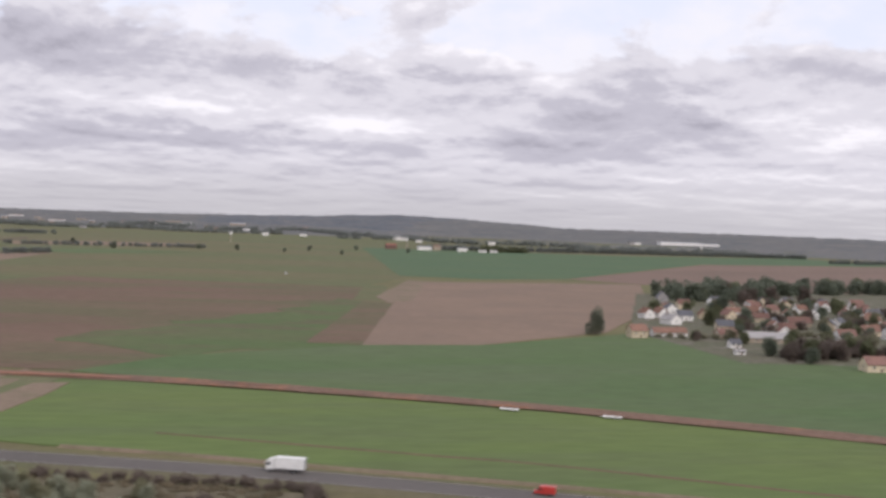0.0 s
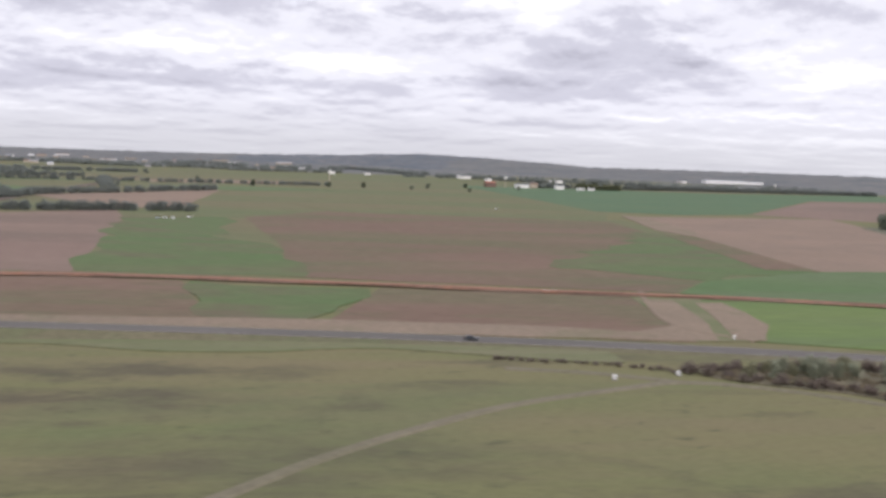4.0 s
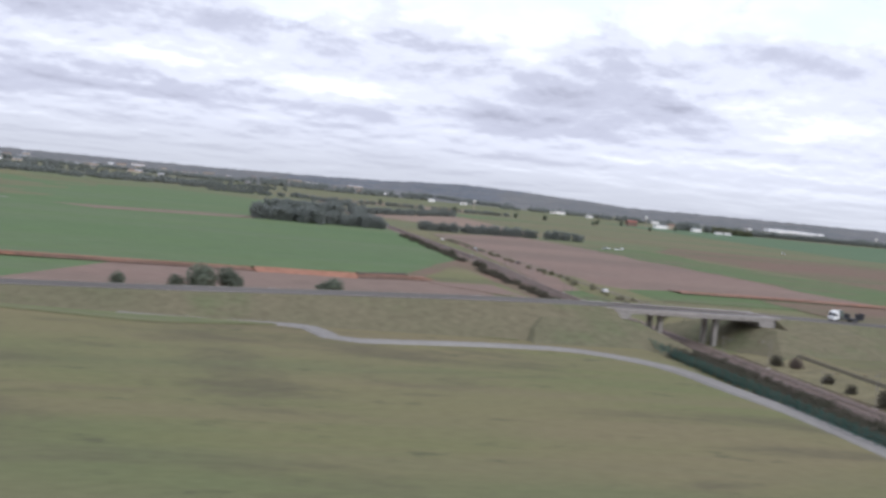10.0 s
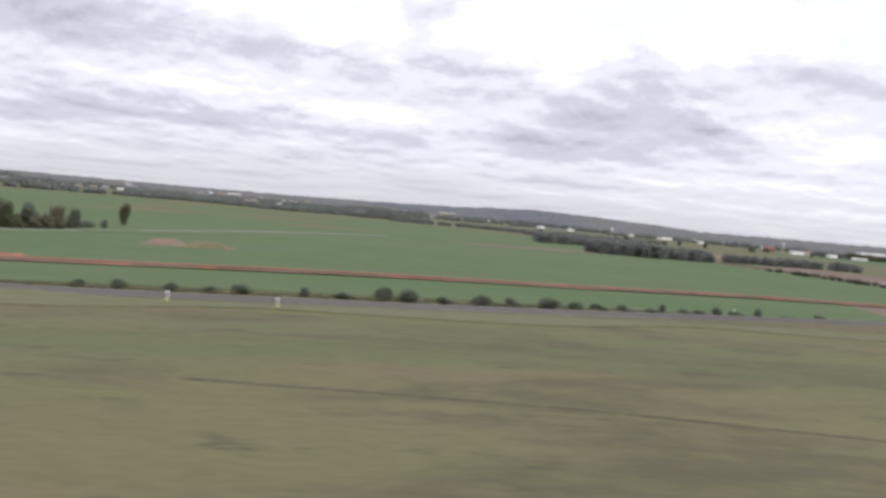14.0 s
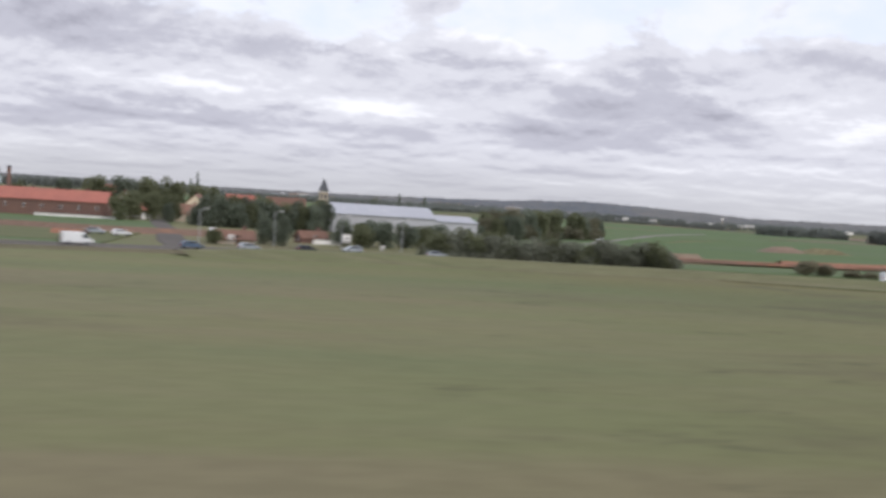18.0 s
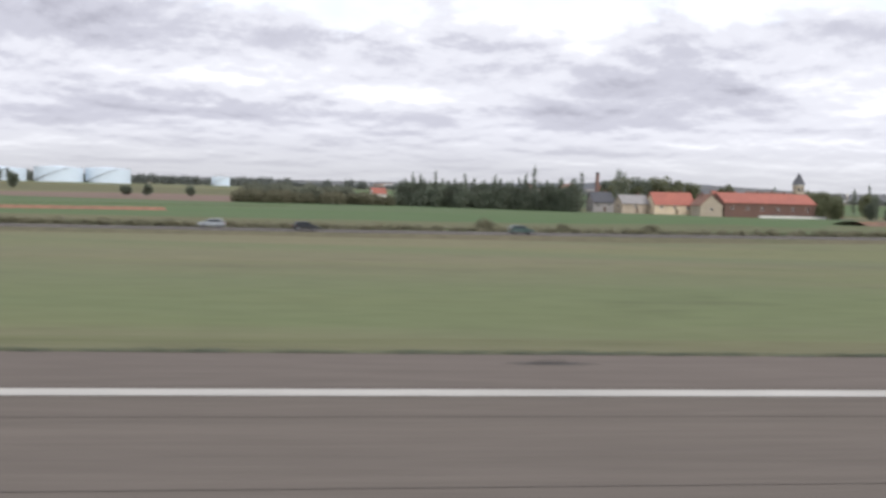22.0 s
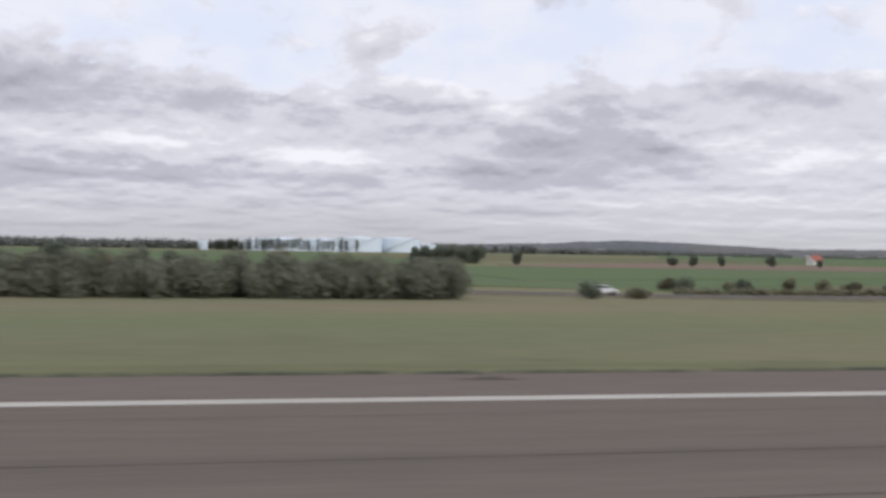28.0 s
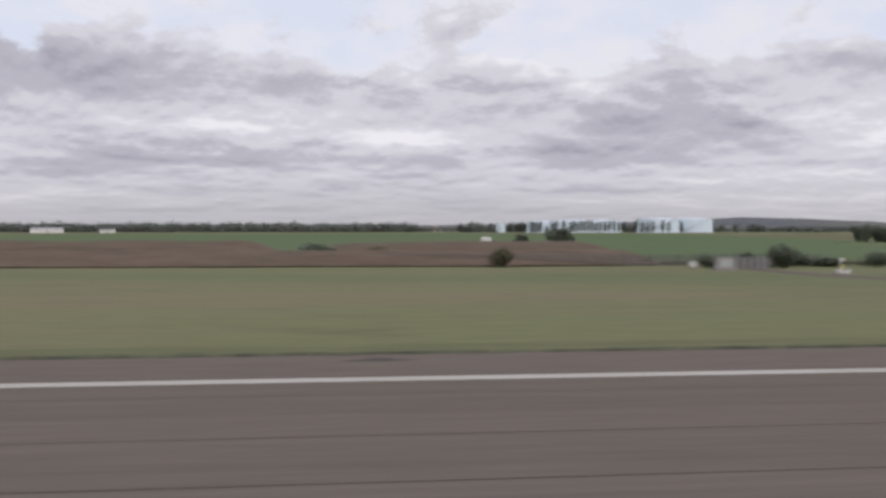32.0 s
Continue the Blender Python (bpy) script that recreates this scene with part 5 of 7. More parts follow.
for x, y, h, w in ((-710.5, 247, 6.6, 6.4), (-706.5, 250, 7.0, 6.6), (-702.5, 252, 6.2, 5.6)):
    plant("round", LEAF, x, y, h, w, "dense leafy tree in a clump between the barn and the church", "village trees")
plant("round", LEAF, -711.5, 234, 5.4, 5.0, "leafy green tree at the end of a red-roofed barn")
plant("round", LEAFDARK, -702, 236, 4.6, 3.8, "dark tree between village houses")
for x, y, h, w in ((-738, 325, 9.2, 8), (-731, 334, 10.4, 9.6), (-724, 338, 10.8, 10), (-717, 340, 11.0, 10), (-710, 345, 10.6, 9.6), (-703, 348, 9.8, 8), (-727, 330, 8, 8), (-713, 338, 8, 8), (-690, 300, 7, 5), (-684, 302, 7.2, 4.6), (-698, 330, 9, 7), (-745, 300, 7, 6), (-668, 300, 7, 5), (-660, 310, 7, 5)):
    plant("round", LEAFDARK if RNG.random() < 0.5 else LEAF, x, y, h, w, "tall dark tree behind the village barn", "village trees")
for x, y, h in ((-707, 412, 13.6), (-709.5, 412, 11.0), (-640, 330, 8), (-650, 340, 8.5), (-641, 420, 9)):
    plant("poplar", LEAFDARK, x, y, h, 2.6, "slim dark poplar rising over the village", "village poplars")
for i in range(28):
    x = -803 + 39 * i / 27
    plant("conifer", LEAFDARK, x, 300 - 37 * i / 27 + RNG.normal() * 1.5, RNG.uniform(6.6, 7.8) + 0.8 * i / 27, RNG.uniform(5.6, 7.0), "dark conifer in a dense row", "row of conifers")
for x, y, h in ((-799.6, 302, 9.0), (-797.6, 301, 8.8), (-794, 297, 9.8), (-787, 290, 9.2), (-780, 284, 8.8), (-771.4, 276, 11.2), (-773.4, 277, 9.4), (-761.2, 268, 10.0)):
    plant("poplar", LEAFDARK, x, y, h, 2.0, "slim dark tree rising over the conifers", "row of conifers")
wood("wood", scatter([(-803, 298), (-764, 262), (-764, 272), (-801, 310)], 120), LEAFDARK, 7.2, 5.0, "dense dark undergrowth between conifers")
wood("trees", scatter([(-846, 296), (-816, 292), (-812, 308), (-842, 312)], 30), LEAFHEDGE, 5.6, 5.4, "rounded dull trees beside the conifers", leaves=60, category="trees")
wood("scrub", scatter([(-846, 286), (-806, 288), (-806, 300), (-846, 298)], 52), LEAFDULL, 3.8, 4.2, "dull grey-green scrub trees beside the conifers", leaves=60)
for x, y, h, w, label in ((-887.3, 112.4, 3.0, 2.8, "round dark tree standing beside the road"), (-887.5, 382, 3.4, 6.0, "broad dark bush in the ploughed field"), (-880, 380, 4.0, 4.4, "round dark tree in the ploughed field"),
                          (-866.5, 385, 3.8, 4.4, "round dark tree in the ploughed field"), (-845.3, 386, 4.4, 5.4, "round dark tree in the ploughed field"), (-826, 384, 3.2, 4.0, "small dark bush at the edge of a field"),
                          (-952.6, 362, 4.6, 4.8, "round dark tree at the edge of a green field"), (-951, 452, 6, 5, "dark tree before the storage tanks"), (-942, 458, 6.5, 6, "dark tree before the storage tanks"), (-1103.4, 367, 5.4, 13, "broad dark bush on a green field"), (-1120.5, 350, 3.4, 7, "low dark bush on a green field")):
    plant("round", LEAFDARK, x, y, h, w, label, "lone trees by the airfield")
for i in range(14):
    plant("round", LEAFDARK, -985 + i * 1.75, 378 + RNG.normal() * 3, RNG.uniform(5.0, 6.8), 5.2, "dark tree in a clump on the green field", "tree clump on the field")
for k in (255, 280, 290, 301, 312, 335, 345, 356, 368, 391, 413, 424, 452, 475, 486, 498, 510, 522, 535, 548, 561, 575, 590, 605, 620, 636, 652, 690, 710, 726, 742, 772, 790, 825):
    s = (k / 1.94 - 129) / 287
    plant("poplar", LEAFPOPLAR, -1057.3 + 76.9 * s, 698.6 - 97.8 * s, RNG.uniform(6.0, 7.6) * (0.6 if k == 391 else 1), 4.3, "slim dark poplar in a row before white tanks", "poplar row")
for i, x in enumerate(range(-1010, -700, 7)):
    if RNG.random() < 0.55:
        plant("bush", LEAFDULL if i % 3 else LEAFDARK, x + RNG.normal() * 2, (115.5 if x < -880 else 119 if x < -740 else 126) + RNG.normal(), RNG.uniform(0.9, 1.6), RNG.uniform(1.8, 3.6), "low dull bush along the road verge", "verge bushes")
wood("hedge", [(x, road_y(x) + 8.0 + RNG.normal() * 0.9) for x in np.arange(-1010, -735, 0.5)], LEAFDULL, 1.15, 1.8, "low ragged growth along the road verge", "bush", 10, "hedge")
plant("bush", LEAFDULL, -893, 118, 1.0, 5.0, "low brown bush behind the road")

# the long hedge beside the runway
HEDGE = [(-1037, 77), (-1046, 76.3), (-1058, 75.2), (-1074, 76.4), (-1088, 81), (-1104, 85.6), (-1126, 88)]
wood("hedge", along(HEDGE, 0.24, 0.9), LEAFHEDGE, 3.2, 2.2, "thick lower growth of a long hedge beside the airfield", "bush", 40, "hedge")
for i, (x, y) in enumerate(along(HEDGE, 1.25, 0.7)):
    h = RNG.uniform(2.7, 3.4) + (0.8 if x < -1100 else 0)
    plant("bush" if i % 3 else "round", (LEAFHEDGE, LEAFHEDGE, LEAFDULL, LEAFDARK)[i % 4], x, y + 1.2, h, RNG.uniform(3.0, 4.2), "dull green leafy tree in a long hedge", "hedge beside the runway")
plant("round", LEAFDULL, -1121, 90, 5.6, 3.6, "tall dull green tree at the end of a hedge")
for x, y, h, w in ((-1122.6, 89.6, 4.4, 3.6), (-1119.6, 90.4, 4.7, 3.8), (-1118.2, 90.6, 5.0, 3.8), (-1116.8, 90.2, 4.8, 3.8), (-1115.2, 90, 5.1, 4.0), (-1113.4, 89.4, 4.5, 3.6)):
    plant("round", LEAFHEDGE if h < 4.9 else LEAFDULL, x, y, h, w * 1.15, "tall dull green tree in a hedge", "tall trees in the hedge")
for x, y, h, w in ((-1024.5, 82, 1.4, 2.8), (-1020, 84, 1.0, 3.0), (-1131, 92, 1.9, 5.4), (-1127.5, 91, 1.5, 3.6), (-1137.5, 97, 1.5, 4.0), (-1147.4, 95.6, 2.2, 4.4), (-1172.5, 102, 1.9, 3.6), (-1190, 121, 2.2, 6.0), (-1183, 122, 1.8, 4.0), (-1206, 130, 1.6, 9.0), (-1141, 99, 0.9, 5.0),
                   (-1154, 98, 1.3, 3.0), (-1149, 100, 1.4, 3.6), (-1143, 102, 1.2, 4.0), (-1006, 106, 1.8, 2.6), (-999, 107, 1.6, 3.4), (-993, 108, 1.8, 2.2), (-989, 108, 1.7, 2.4), (-981, 108, 1.2, 2.2)):
    plant("bush", LEAFDARK if RNG.random() < 0.6 else LEAFDULL, x, y, h, w, "dark rounded bush at the airfield edge", "airfield edge bushes")
wood("hedge", along([(-1205, 112), (-1180, 109), (-1158, 106), (-1128, 100)], 0.7, 0.6), LEAFDULL, 0.8, 1.4, "low dull growth along a fence", "bush", 12, "hedge")

# ---- buildings ----
CREAM = plain("cream_render", (0.62, 0.52, 0.38), 0.9, vary=0.12)
WHITE = plain("white_render", (0.82, 0.79, 0.75), 0.9, vary=0.1)
BEIGE = plain("beige_render", (0.44, 0.37, 0.29), 0.9, vary=0.12)
GREYWALL = plain("grey_render", (0.36, 0.34, 0.33), 0.9, vary=0.12)
BRICK = mat("brown_brick", (0.21, 0.125, 0.10), (0.165, 0.105, 0.09), 0.4, 3.0, 0.9, 0.1, grain=0.2, vary=0.1)
REDTILE = mat("orange_red_roof_tile", (0.36, 0.138, 0.104), (0.30, 0.120, 0.094), 0.3, 2.0, 0.85, 0.2, grain=0.18, vary=0.1)
BROWNTILE = mat("brown_roof_tile", (0.24, 0.135, 0.10), (0.19, 0.115, 0.09), 0.3, 2.0, 0.85, 0.2, grain=0.2, vary=0.2)
SLATE = mat("dark_slate", (0.105, 0.105, 0.115), (0.085, 0.085, 0.095), 0.3, 2.0, 0.7, 0.1, grain=0.15, vary=0.15)
GLASS = plain("dark_window_glass", (0.035, 0.04, 0.05), 0.12)
WOOD = plain("brown_painted_wood", (0.12, 0.075, 0.05), 0.7)
CLAD = mat("pale_grey_metal_cladding", (0.47, 0.465, 0.48), (0.42, 0.415, 0.43), 0.1, 1.0, 0.55, grain=0.06, metal=0.0)
CLADROOF = mat("grey_metal_roof_sheet", (0.40, 0.40, 0.43), (0.35, 0.35, 0.38), 0.1, 1.0, 0.5, grain=0.06)
TANKPAINT = mat("white_tank_paint", (0.736, 0.820, 0.890), (0.662, 0.750, 0.827), 0.05, 0.8, 0.5, grain=0.05)
SIGNRED = plain("red_warning_paint", (0.52, 0.045, 0.05), 0.55)
SIGNWHITE = plain("white_warning_paint", (0.78, 0.75, 0.72), 0.55)
STEEL = plain("galvanised_steel", (0.42, 0.42, 0.43), 0.5, 0.4)
GREYFENCE = plain("dull_fence_wire", (0.15, 0.145, 0.14), 0.8)
GREENFENCE = plain("green_fence_mesh", (0.060, 0.115, 0.095), 0.8)


def window(parent, x, y, z, w, h, face):
    """A framed window on a wall that faces along y (face = -1 or 1) or x (face = -2 or 2)."""
    bm = bmesh.new()
    if abs(face) == 1:
        box(bm, x, y + 0.02 * face, z, w, 0.06, h)
    else:
        box(bm, x + 0.01 * face, y, z, 0.06, w, h)
    ob = part("window", bm, SIGNWHITE, parent)
    bm = bmesh.new()
    if abs(face) == 1:
        box(bm, x, y + 0.04 * face, z + 0.08 * h, w * 0.84, 0.06, h * 0.84)
    else:
        box(bm, x + 0.02 * face, y, z + 0.08 * h, 0.06, w * 0.84, h * 0.84)
    part("pane", bm, GLASS, ob)


def house(x, y, turn, length, depth, wall_h, roof_h, wall, roof, label, group="village houses", name="house", sunk=None, panes=3):
    top = empty(name, Matrix.Translation((x, y, ground_at(x, y) if sunk is None else sunk)) @ Matrix.Rotation(radians(turn), 4, "Z"))
    bm = bmesh.new()
    prism(bm, [(-depth / 2, -0.5), (depth / 2, -0.5), (depth / 2, wall_h), (0, wall_h + roof_h), (-depth / 2, wall_h)], -length / 2, length / 2)
    bmesh.ops.rotate(bm, verts=bm.verts[:], cent=(0, 0, 0), matrix=Matrix.Rotation(radians(90), 3, "Z"))
    part("wall", bm, wall, top)
    t, over = 0.16, 0.3
    k = roof_h / (depth / 2)
    bm = bmesh.new()
    prism(bm, [(-depth / 2 - over, wall_h - over * k + 0.03), (0, wall_h + roof_h + 0.03), (depth / 2 + over, wall_h - over * k + 0.03),
               (depth / 2 + over, wall_h - over * k + t), (0, wall_h + roof_h + t + 0.05), (-depth / 2 - over, wall_h - over * k + t)], -length / 2 - 0.2, length / 2 + 0.2)
    bmesh.ops.rotate(bm, verts=bm.verts[:], cent=(0, 0, 0), matrix=Matrix.Rotation(radians(90), 3, "Z"))
    tiles = part("roof", bm, roof, top)
    bm = bmesh.new()
    box(bm, length * 0.28, depth * 0.12, wall_h + roof_h * 0.6, 0.5, 0.4, roof_h * 0.4 + 0.7)
    part("chimney", bm, BRICK, tiles)
    bm = bmesh.new()
    box(bm, length * 0.06, -depth / 2 - 0.03, 0, 0.55, 0.08, 1.2)
    part("door", bm, WOOD, top)
    for i in range(panes):
        u = -length / 2 + length * (i + 0.5) / panes
        window(top, u, -depth / 2, wall_h * 0.52, 0.6, 0.75, -1)
    window(top, -length / 2, 0, wall_h * 0.5, 0.6, 0.75, -2)
    window(top, length / 2, 0, wall_h * 0.5, 0.6, 0.75, 2)
    return tagged(top, label, "house", group)


MUTEDTILE = mat("weathered_reddish_roof_tile", (0.225, 0.128, 0.105), (0.185, 0.112, 0.094), 0.3, 2.0, 0.9, 0.2, grain=0.18, vary=0.25)
VILLAGE = ((135.5, 367, 5, 8, 6, 3.4, 2.2, CREAM, BROWNTILE, "cream house with a brown tiled roof at the village edge"), (170, 452, 100, 8, 6, 3, 2.4, WHITE, BROWNTILE, "white gabled house with a brown roof"),
           (178, 456, 100, 8, 6, 3, 2.6, WHITE, BROWNTILE, "white gabled house with a brown roof"), (170.5, 424, 110, 9, 7, 2.8, 2.4, WHITE, GREYWALL, "white gabled house with a pale grey roof"),
           (184, 444, 0, 9, 6, 3, 2.2, WHITE, SLATE, "white house with a dark slate roof"), (189.6, 474, 90, 7, 6, 4, 2.2, WHITE, SLATE, "white house with a dark slate roof"), (211, 512, 0, 8, 6, 3.4, 2.2, CREAM, MUTEDTILE, "cream house with a red tiled roof"),
           (214, 549, 80, 8, 7, 4.4, 3.2, GREYWALL, SLATE, "tall grey gabled house"), (241, 543, 20, 8, 6, 3, 2.6, WHITE, SLATE, "white house with a dark slate roof"), (150, 374, 4, 17, 5, 2.0, 1.8, WHITE, BROWNTILE, "long low white outbuilding with a brown roof"),
           (170.5, 370, 0, 9, 7, 2.4, 2.0, BEIGE, MUTEDTILE, "beige house with a red tiled roof"), (180, 358, -8, 20, 8, 2.4, 2.2, BEIGE, GREYWALL, "long beige farm building with a greyish roof"), (159.8, 339, 0, 5, 4, 2.2, 1.4, WHITE, SLATE, "small white hut in a garden"),
           (153, 320, 0, 4, 3, 1.6, 0.5, WHITE, GREYWALL, "small white shed at the field edge"), (330, 670, 5, 24, 8, 3, 1.6, WHITE, SLATE, "long white building with a dark flat roof"), (291, 560, 15, 9, 6, 2.6, 2.4, WHITE, SLATE, "white house with a dark slate roof"),
           (219, 471, 10, 10, 6, 3, 2.0, WHITE, BROWNTILE, "white house with a brown roof"), (230, 476, -15, 9, 7, 3.2, 2.6, BEIGE, BROWNTILE, "beige house with a brown roof"), (247, 490, 20, 9, 7, 3, 2.6, BEIGE, MUTEDTILE, "beige house with an orange roof"),
           (205, 402, 90, 6, 5, 2.8, 2.4, WHITE, BROWNTILE, "white gabled house with a brown roof"), (243.5, 466, 70, 8, 6, 3, 2.4, WHITE, BROWNTILE, "white house with a brown roof"), (228, 426, 0, 13, 7, 2.6, 2.4, BEIGE, MUTEDTILE, "beige house with a dull red roof"),
           (259, 470, 60, 8, 6, 3, 2.8, WHITE, SLATE, "white gabled house with a slate roof"), (206, 394, 5, 9, 7, 2.6, 2.4, BEIGE, MUTEDTILE, "pinkish house with a red tiled roof"), (294.5, 479, 10, 9, 6, 3, 2.4, WHITE, SLATE, "white house with a slate roof"),
           (241, 393, 15, 11, 7, 2.6, 2.4, CREAM, BROWNTILE, "cream house with a brown roof"), (252, 400, -20, 9, 6, 2.6, 2.2, WHITE, BROWNTILE, "white house with a brown roof"), (262, 412, 10, 10, 6, 2.8, 2.2, CREAM, MUTEDTILE, "cream house with a red roof"),
           (178.5, 284, -4, 10, 7, 2.8, 2.4, CREAM, MUTEDTILE, "cream house with an orange roof at the field edge"), (192, 488, 40, 8, 6, 3, 2.2, CREAM, BROWNTILE, "cream house with a brown roof"), (270, 440, 0, 9, 6, 3, 2.2, WHITE, BROWNTILE, "white house with a brown roof"),
           (236, 512, 60, 8, 6, 3, 2.2, BEIGE, BROWNTILE, "beige house with a brown roof"), (220, 445, -10, 9, 6, 2.6, 2.2, CREAM, MUTEDTILE, "cream house with a red roof"), (280, 460, 30, 9, 6, 2.8, 2.2, WHITE, BROWNTILE, "white house with a brown roof"),
           (198, 455, 80, 7, 6, 2.8, 2.2, CREAM, BROWNTILE, "cream house with a brown roof"), (295, 420, 5, 9, 6, 2.8, 2.2, CREAM, MUTEDTILE, "cream house with a red roof"))
for x, y, turn, length, depth, wh, rh, wall, roof, label in VILLAGE:
    house(x, y, turn, length * 0.78, depth * 0.8, wh * 0.85, rh * 0.85, wall, roof, label, "houses of the first village", panes=2)

spare = np.random.default_rng(23)
for x, y in scatter([(165, 345), (215, 330), (300, 420), (330, 560), (260, 560), (185, 420)], 60, spare):
    if min(math.hypot(x - v[0], y - v[1]) for v in VILLAGE) > 11.5 and x + 0.3 * y > 290:
        VILLAGE += ((x, y, 0),)
        house(x, y, spare.uniform(-30, 100), spare.uniform(5.5, 7.5), spare.uniform(4.4, 5.2), spare.uniform(2.2, 3.0), 2.0, (WHITE, WHITE, CREAM)[int(spare.integers(0, 3))], (BROWNTILE, MUTEDTILE, SLATE)[int(spare.integers(0, 3))],
              "small pale rendered house among garden trees", "houses of the first village", panes=2)

# the village beside the runway
house(-725.4, 242.6, 0, 21.6, 10, 3.4, 2.1, BRICK, REDTILE, "long brick barn with a bright orange-red tiled roof", "farm buildings", "barn", -1.4, 6)
house(-739.3, 240.5, 90, 6, 5.2, 2.6, 2.3, BEIGE, BROWNTILE, "beige gabled house joined to the long barn", "farm buildings", sunk=-1.3, panes=2)
house(-738.2, 268, 4, 10.6, 6, 2.4, 2.8, CREAM, REDTILE, "cream house with an orange-red tiled roof", "farm buildings", sunk=-1.3, panes=3)
house(-731.2, 263.4, 92, 6, 5.2, 2.2, 2.2, BEIGE, REDTILE, "beige gabled wing with an orange-red roof", "farm buildings", sunk=-1.3, panes=1)
house(-747.6, 270, 8, 7.2, 5, 2.4, 1.9, BEIGE, GREYWALL, "beige outbuilding with a pale grey roof", "farm buildings", sunk=-1.3, panes=1)
house(-760.4, 285, 3, 4.2, 5, 5.0, 1.6, BRICK, BROWNTILE, "tall brown brick house beside the conifers", "farm buildings", sunk=-1.2, panes=2)
house(-752.6, 281, 3, 5.6, 6, 2.4, 2.4, GREYWALL, SLATE, "long grey barn with a dark slate roof", "farm buildings", "barn", -1.2, 2)
house(-700, 300, 80, 6, 5, 3.8, 2.4, CREAM, BROWNTILE, "cream village house with a brown roof", "houses of the second village", panes=2)
house(-710.5, 262, 0, 5.4, 5, 1.8, 2.0, WHITE, REDTILE, "white house with a red tiled roof", "houses of the second village", panes=3)
house(-700, 262, 6, 6.0, 5, 1.8, 2.0, BEIGE, BROWNTILE, "beige house with a brown tiled roof", "houses of the second village", panes=2)
house(-694, 268, 60, 5.0, 4, 1.8, 1.6, BEIGE, BROWNTILE, "beige cottage with a brown roof", "houses of the second village", panes=1)
house(-716, 282, 90, 6, 5, 3.4, 2.4, WHITE, BROWNTILE, "white gabled house with a brown roof", "houses of the second village", panes=2)
house(-690, 352, 10, 9, 6, 4.2, 2.6, BEIGE, REDTILE, "beige house with a red roof", "houses of the second village", panes=2)
house(-676, 352, 0, 12, 7, 4.2, 2.6, BEIGE, BROWNTILE, "long village house with a brown roof", "houses of the second village", panes=3)
house(-655, 356, 20, 8, 6, 3.8, 2.4, WHITE, BROWNTILE, "white village house with a brown roof", "houses of the second village", panes=2)
house(-730, 350, 0, 8, 6, 4.2, 3.2, BEIGE, REDTILE, "beige house with a red roof", "houses of the second village", panes=2)
house(-606, 305, 0, 7, 5, 2.6, 2.0, BEIGE, MUTEDTILE, "beige house with a dull brown roof among trees", "houses of the second village", panes=2)
house(-760, 330, 90, 6, 6, 3.8, 3.0, WHITE, BROWNTILE, "white gabled house with a brown roof", "houses of the second village", panes=1)
house(-798.6, 434.5, 15, 5.6, 4.4, 2.0, 2.0, WHITE, REDTILE, "white gabled house with a red roof beside trees", "houses of the second village", panes=2)

top = empty("garden_wall", pose(-720.5, 236.6, ground_at(-720, 236)))
part("wall", box(bmesh.new(), 0, 0, -0.3, 16, 0.35, 0.9, 0.05), WHITE, top)
part("coping", box(bmesh.new(), 0, 0, 0.6, 16.2, 0.5, 0.12), CONCRETE, top)
tagged(top, "long low white garden wall before the barn", "wall")

top = empty("chimney_stack", pose(-747.8, 301, ground_at(-747, 301)))
part("shaft", tube(bmesh.new(), (0, 0, -0.3), (0, 0, 10.6), 0.75, 0.45, 14), BRICK, top)
part("rim", tube(bmesh.new(), (0, 0, 10.4), (0, 0, 10.8), 0.55, 0.55, 14), SLATE, top)
tagged(top, "tall slim dark brick factory chimney", "chimney")

top = empty("church", pose(-664.6, 350, ground_at(-664, 350)))
tower = part("tower", box(bmesh.new(), 0, 0, -0.3, 2.8, 2.8, 10.0, 0.05), BEIGE, top, "pale stone church tower")
bm = bmesh.new()
bmesh.ops.create_cone(bm, cap_ends=True, segments=4, radius1=2.3, radius2=0.02, depth=4.2, matrix=Matrix.Translation((0, 0, 11.8)) @ Matrix.Rotation(radians(45), 4, "Z"))
part("spire", bm, SLATE, top, "dark pointed slate spire")
for s in (-0.6, 0.6):
    part("belfry_opening", box(bmesh.new(), s, -1.4, 7.4, 0.5, 0.1, 1.3), GLASS, tower)
part("cornice", box(bmesh.new(), 0, 0, 9.5, 3.1, 3.1, 0.25), WHITE, tower)
bm = bmesh.new()
prism(bm, [(-3, -0.5), (3, -0.5), (3, 4.0), (0, 6.6), (-3, 4.0)], 1.4, 12)
part("nave", bm, BEIGE, top)
bm = bmesh.new()
prism(bm, [(-3.3, 3.8), (0, 6.7), (3.3, 3.8), (3.3, 4.05), (0, 6.95), (-3.3, 4.05)], 1.4, 12.2)
part("roof", bm, BROWNTILE, top)
tagged(top, "village church with a pale tower and a dark pointed spire", "church")


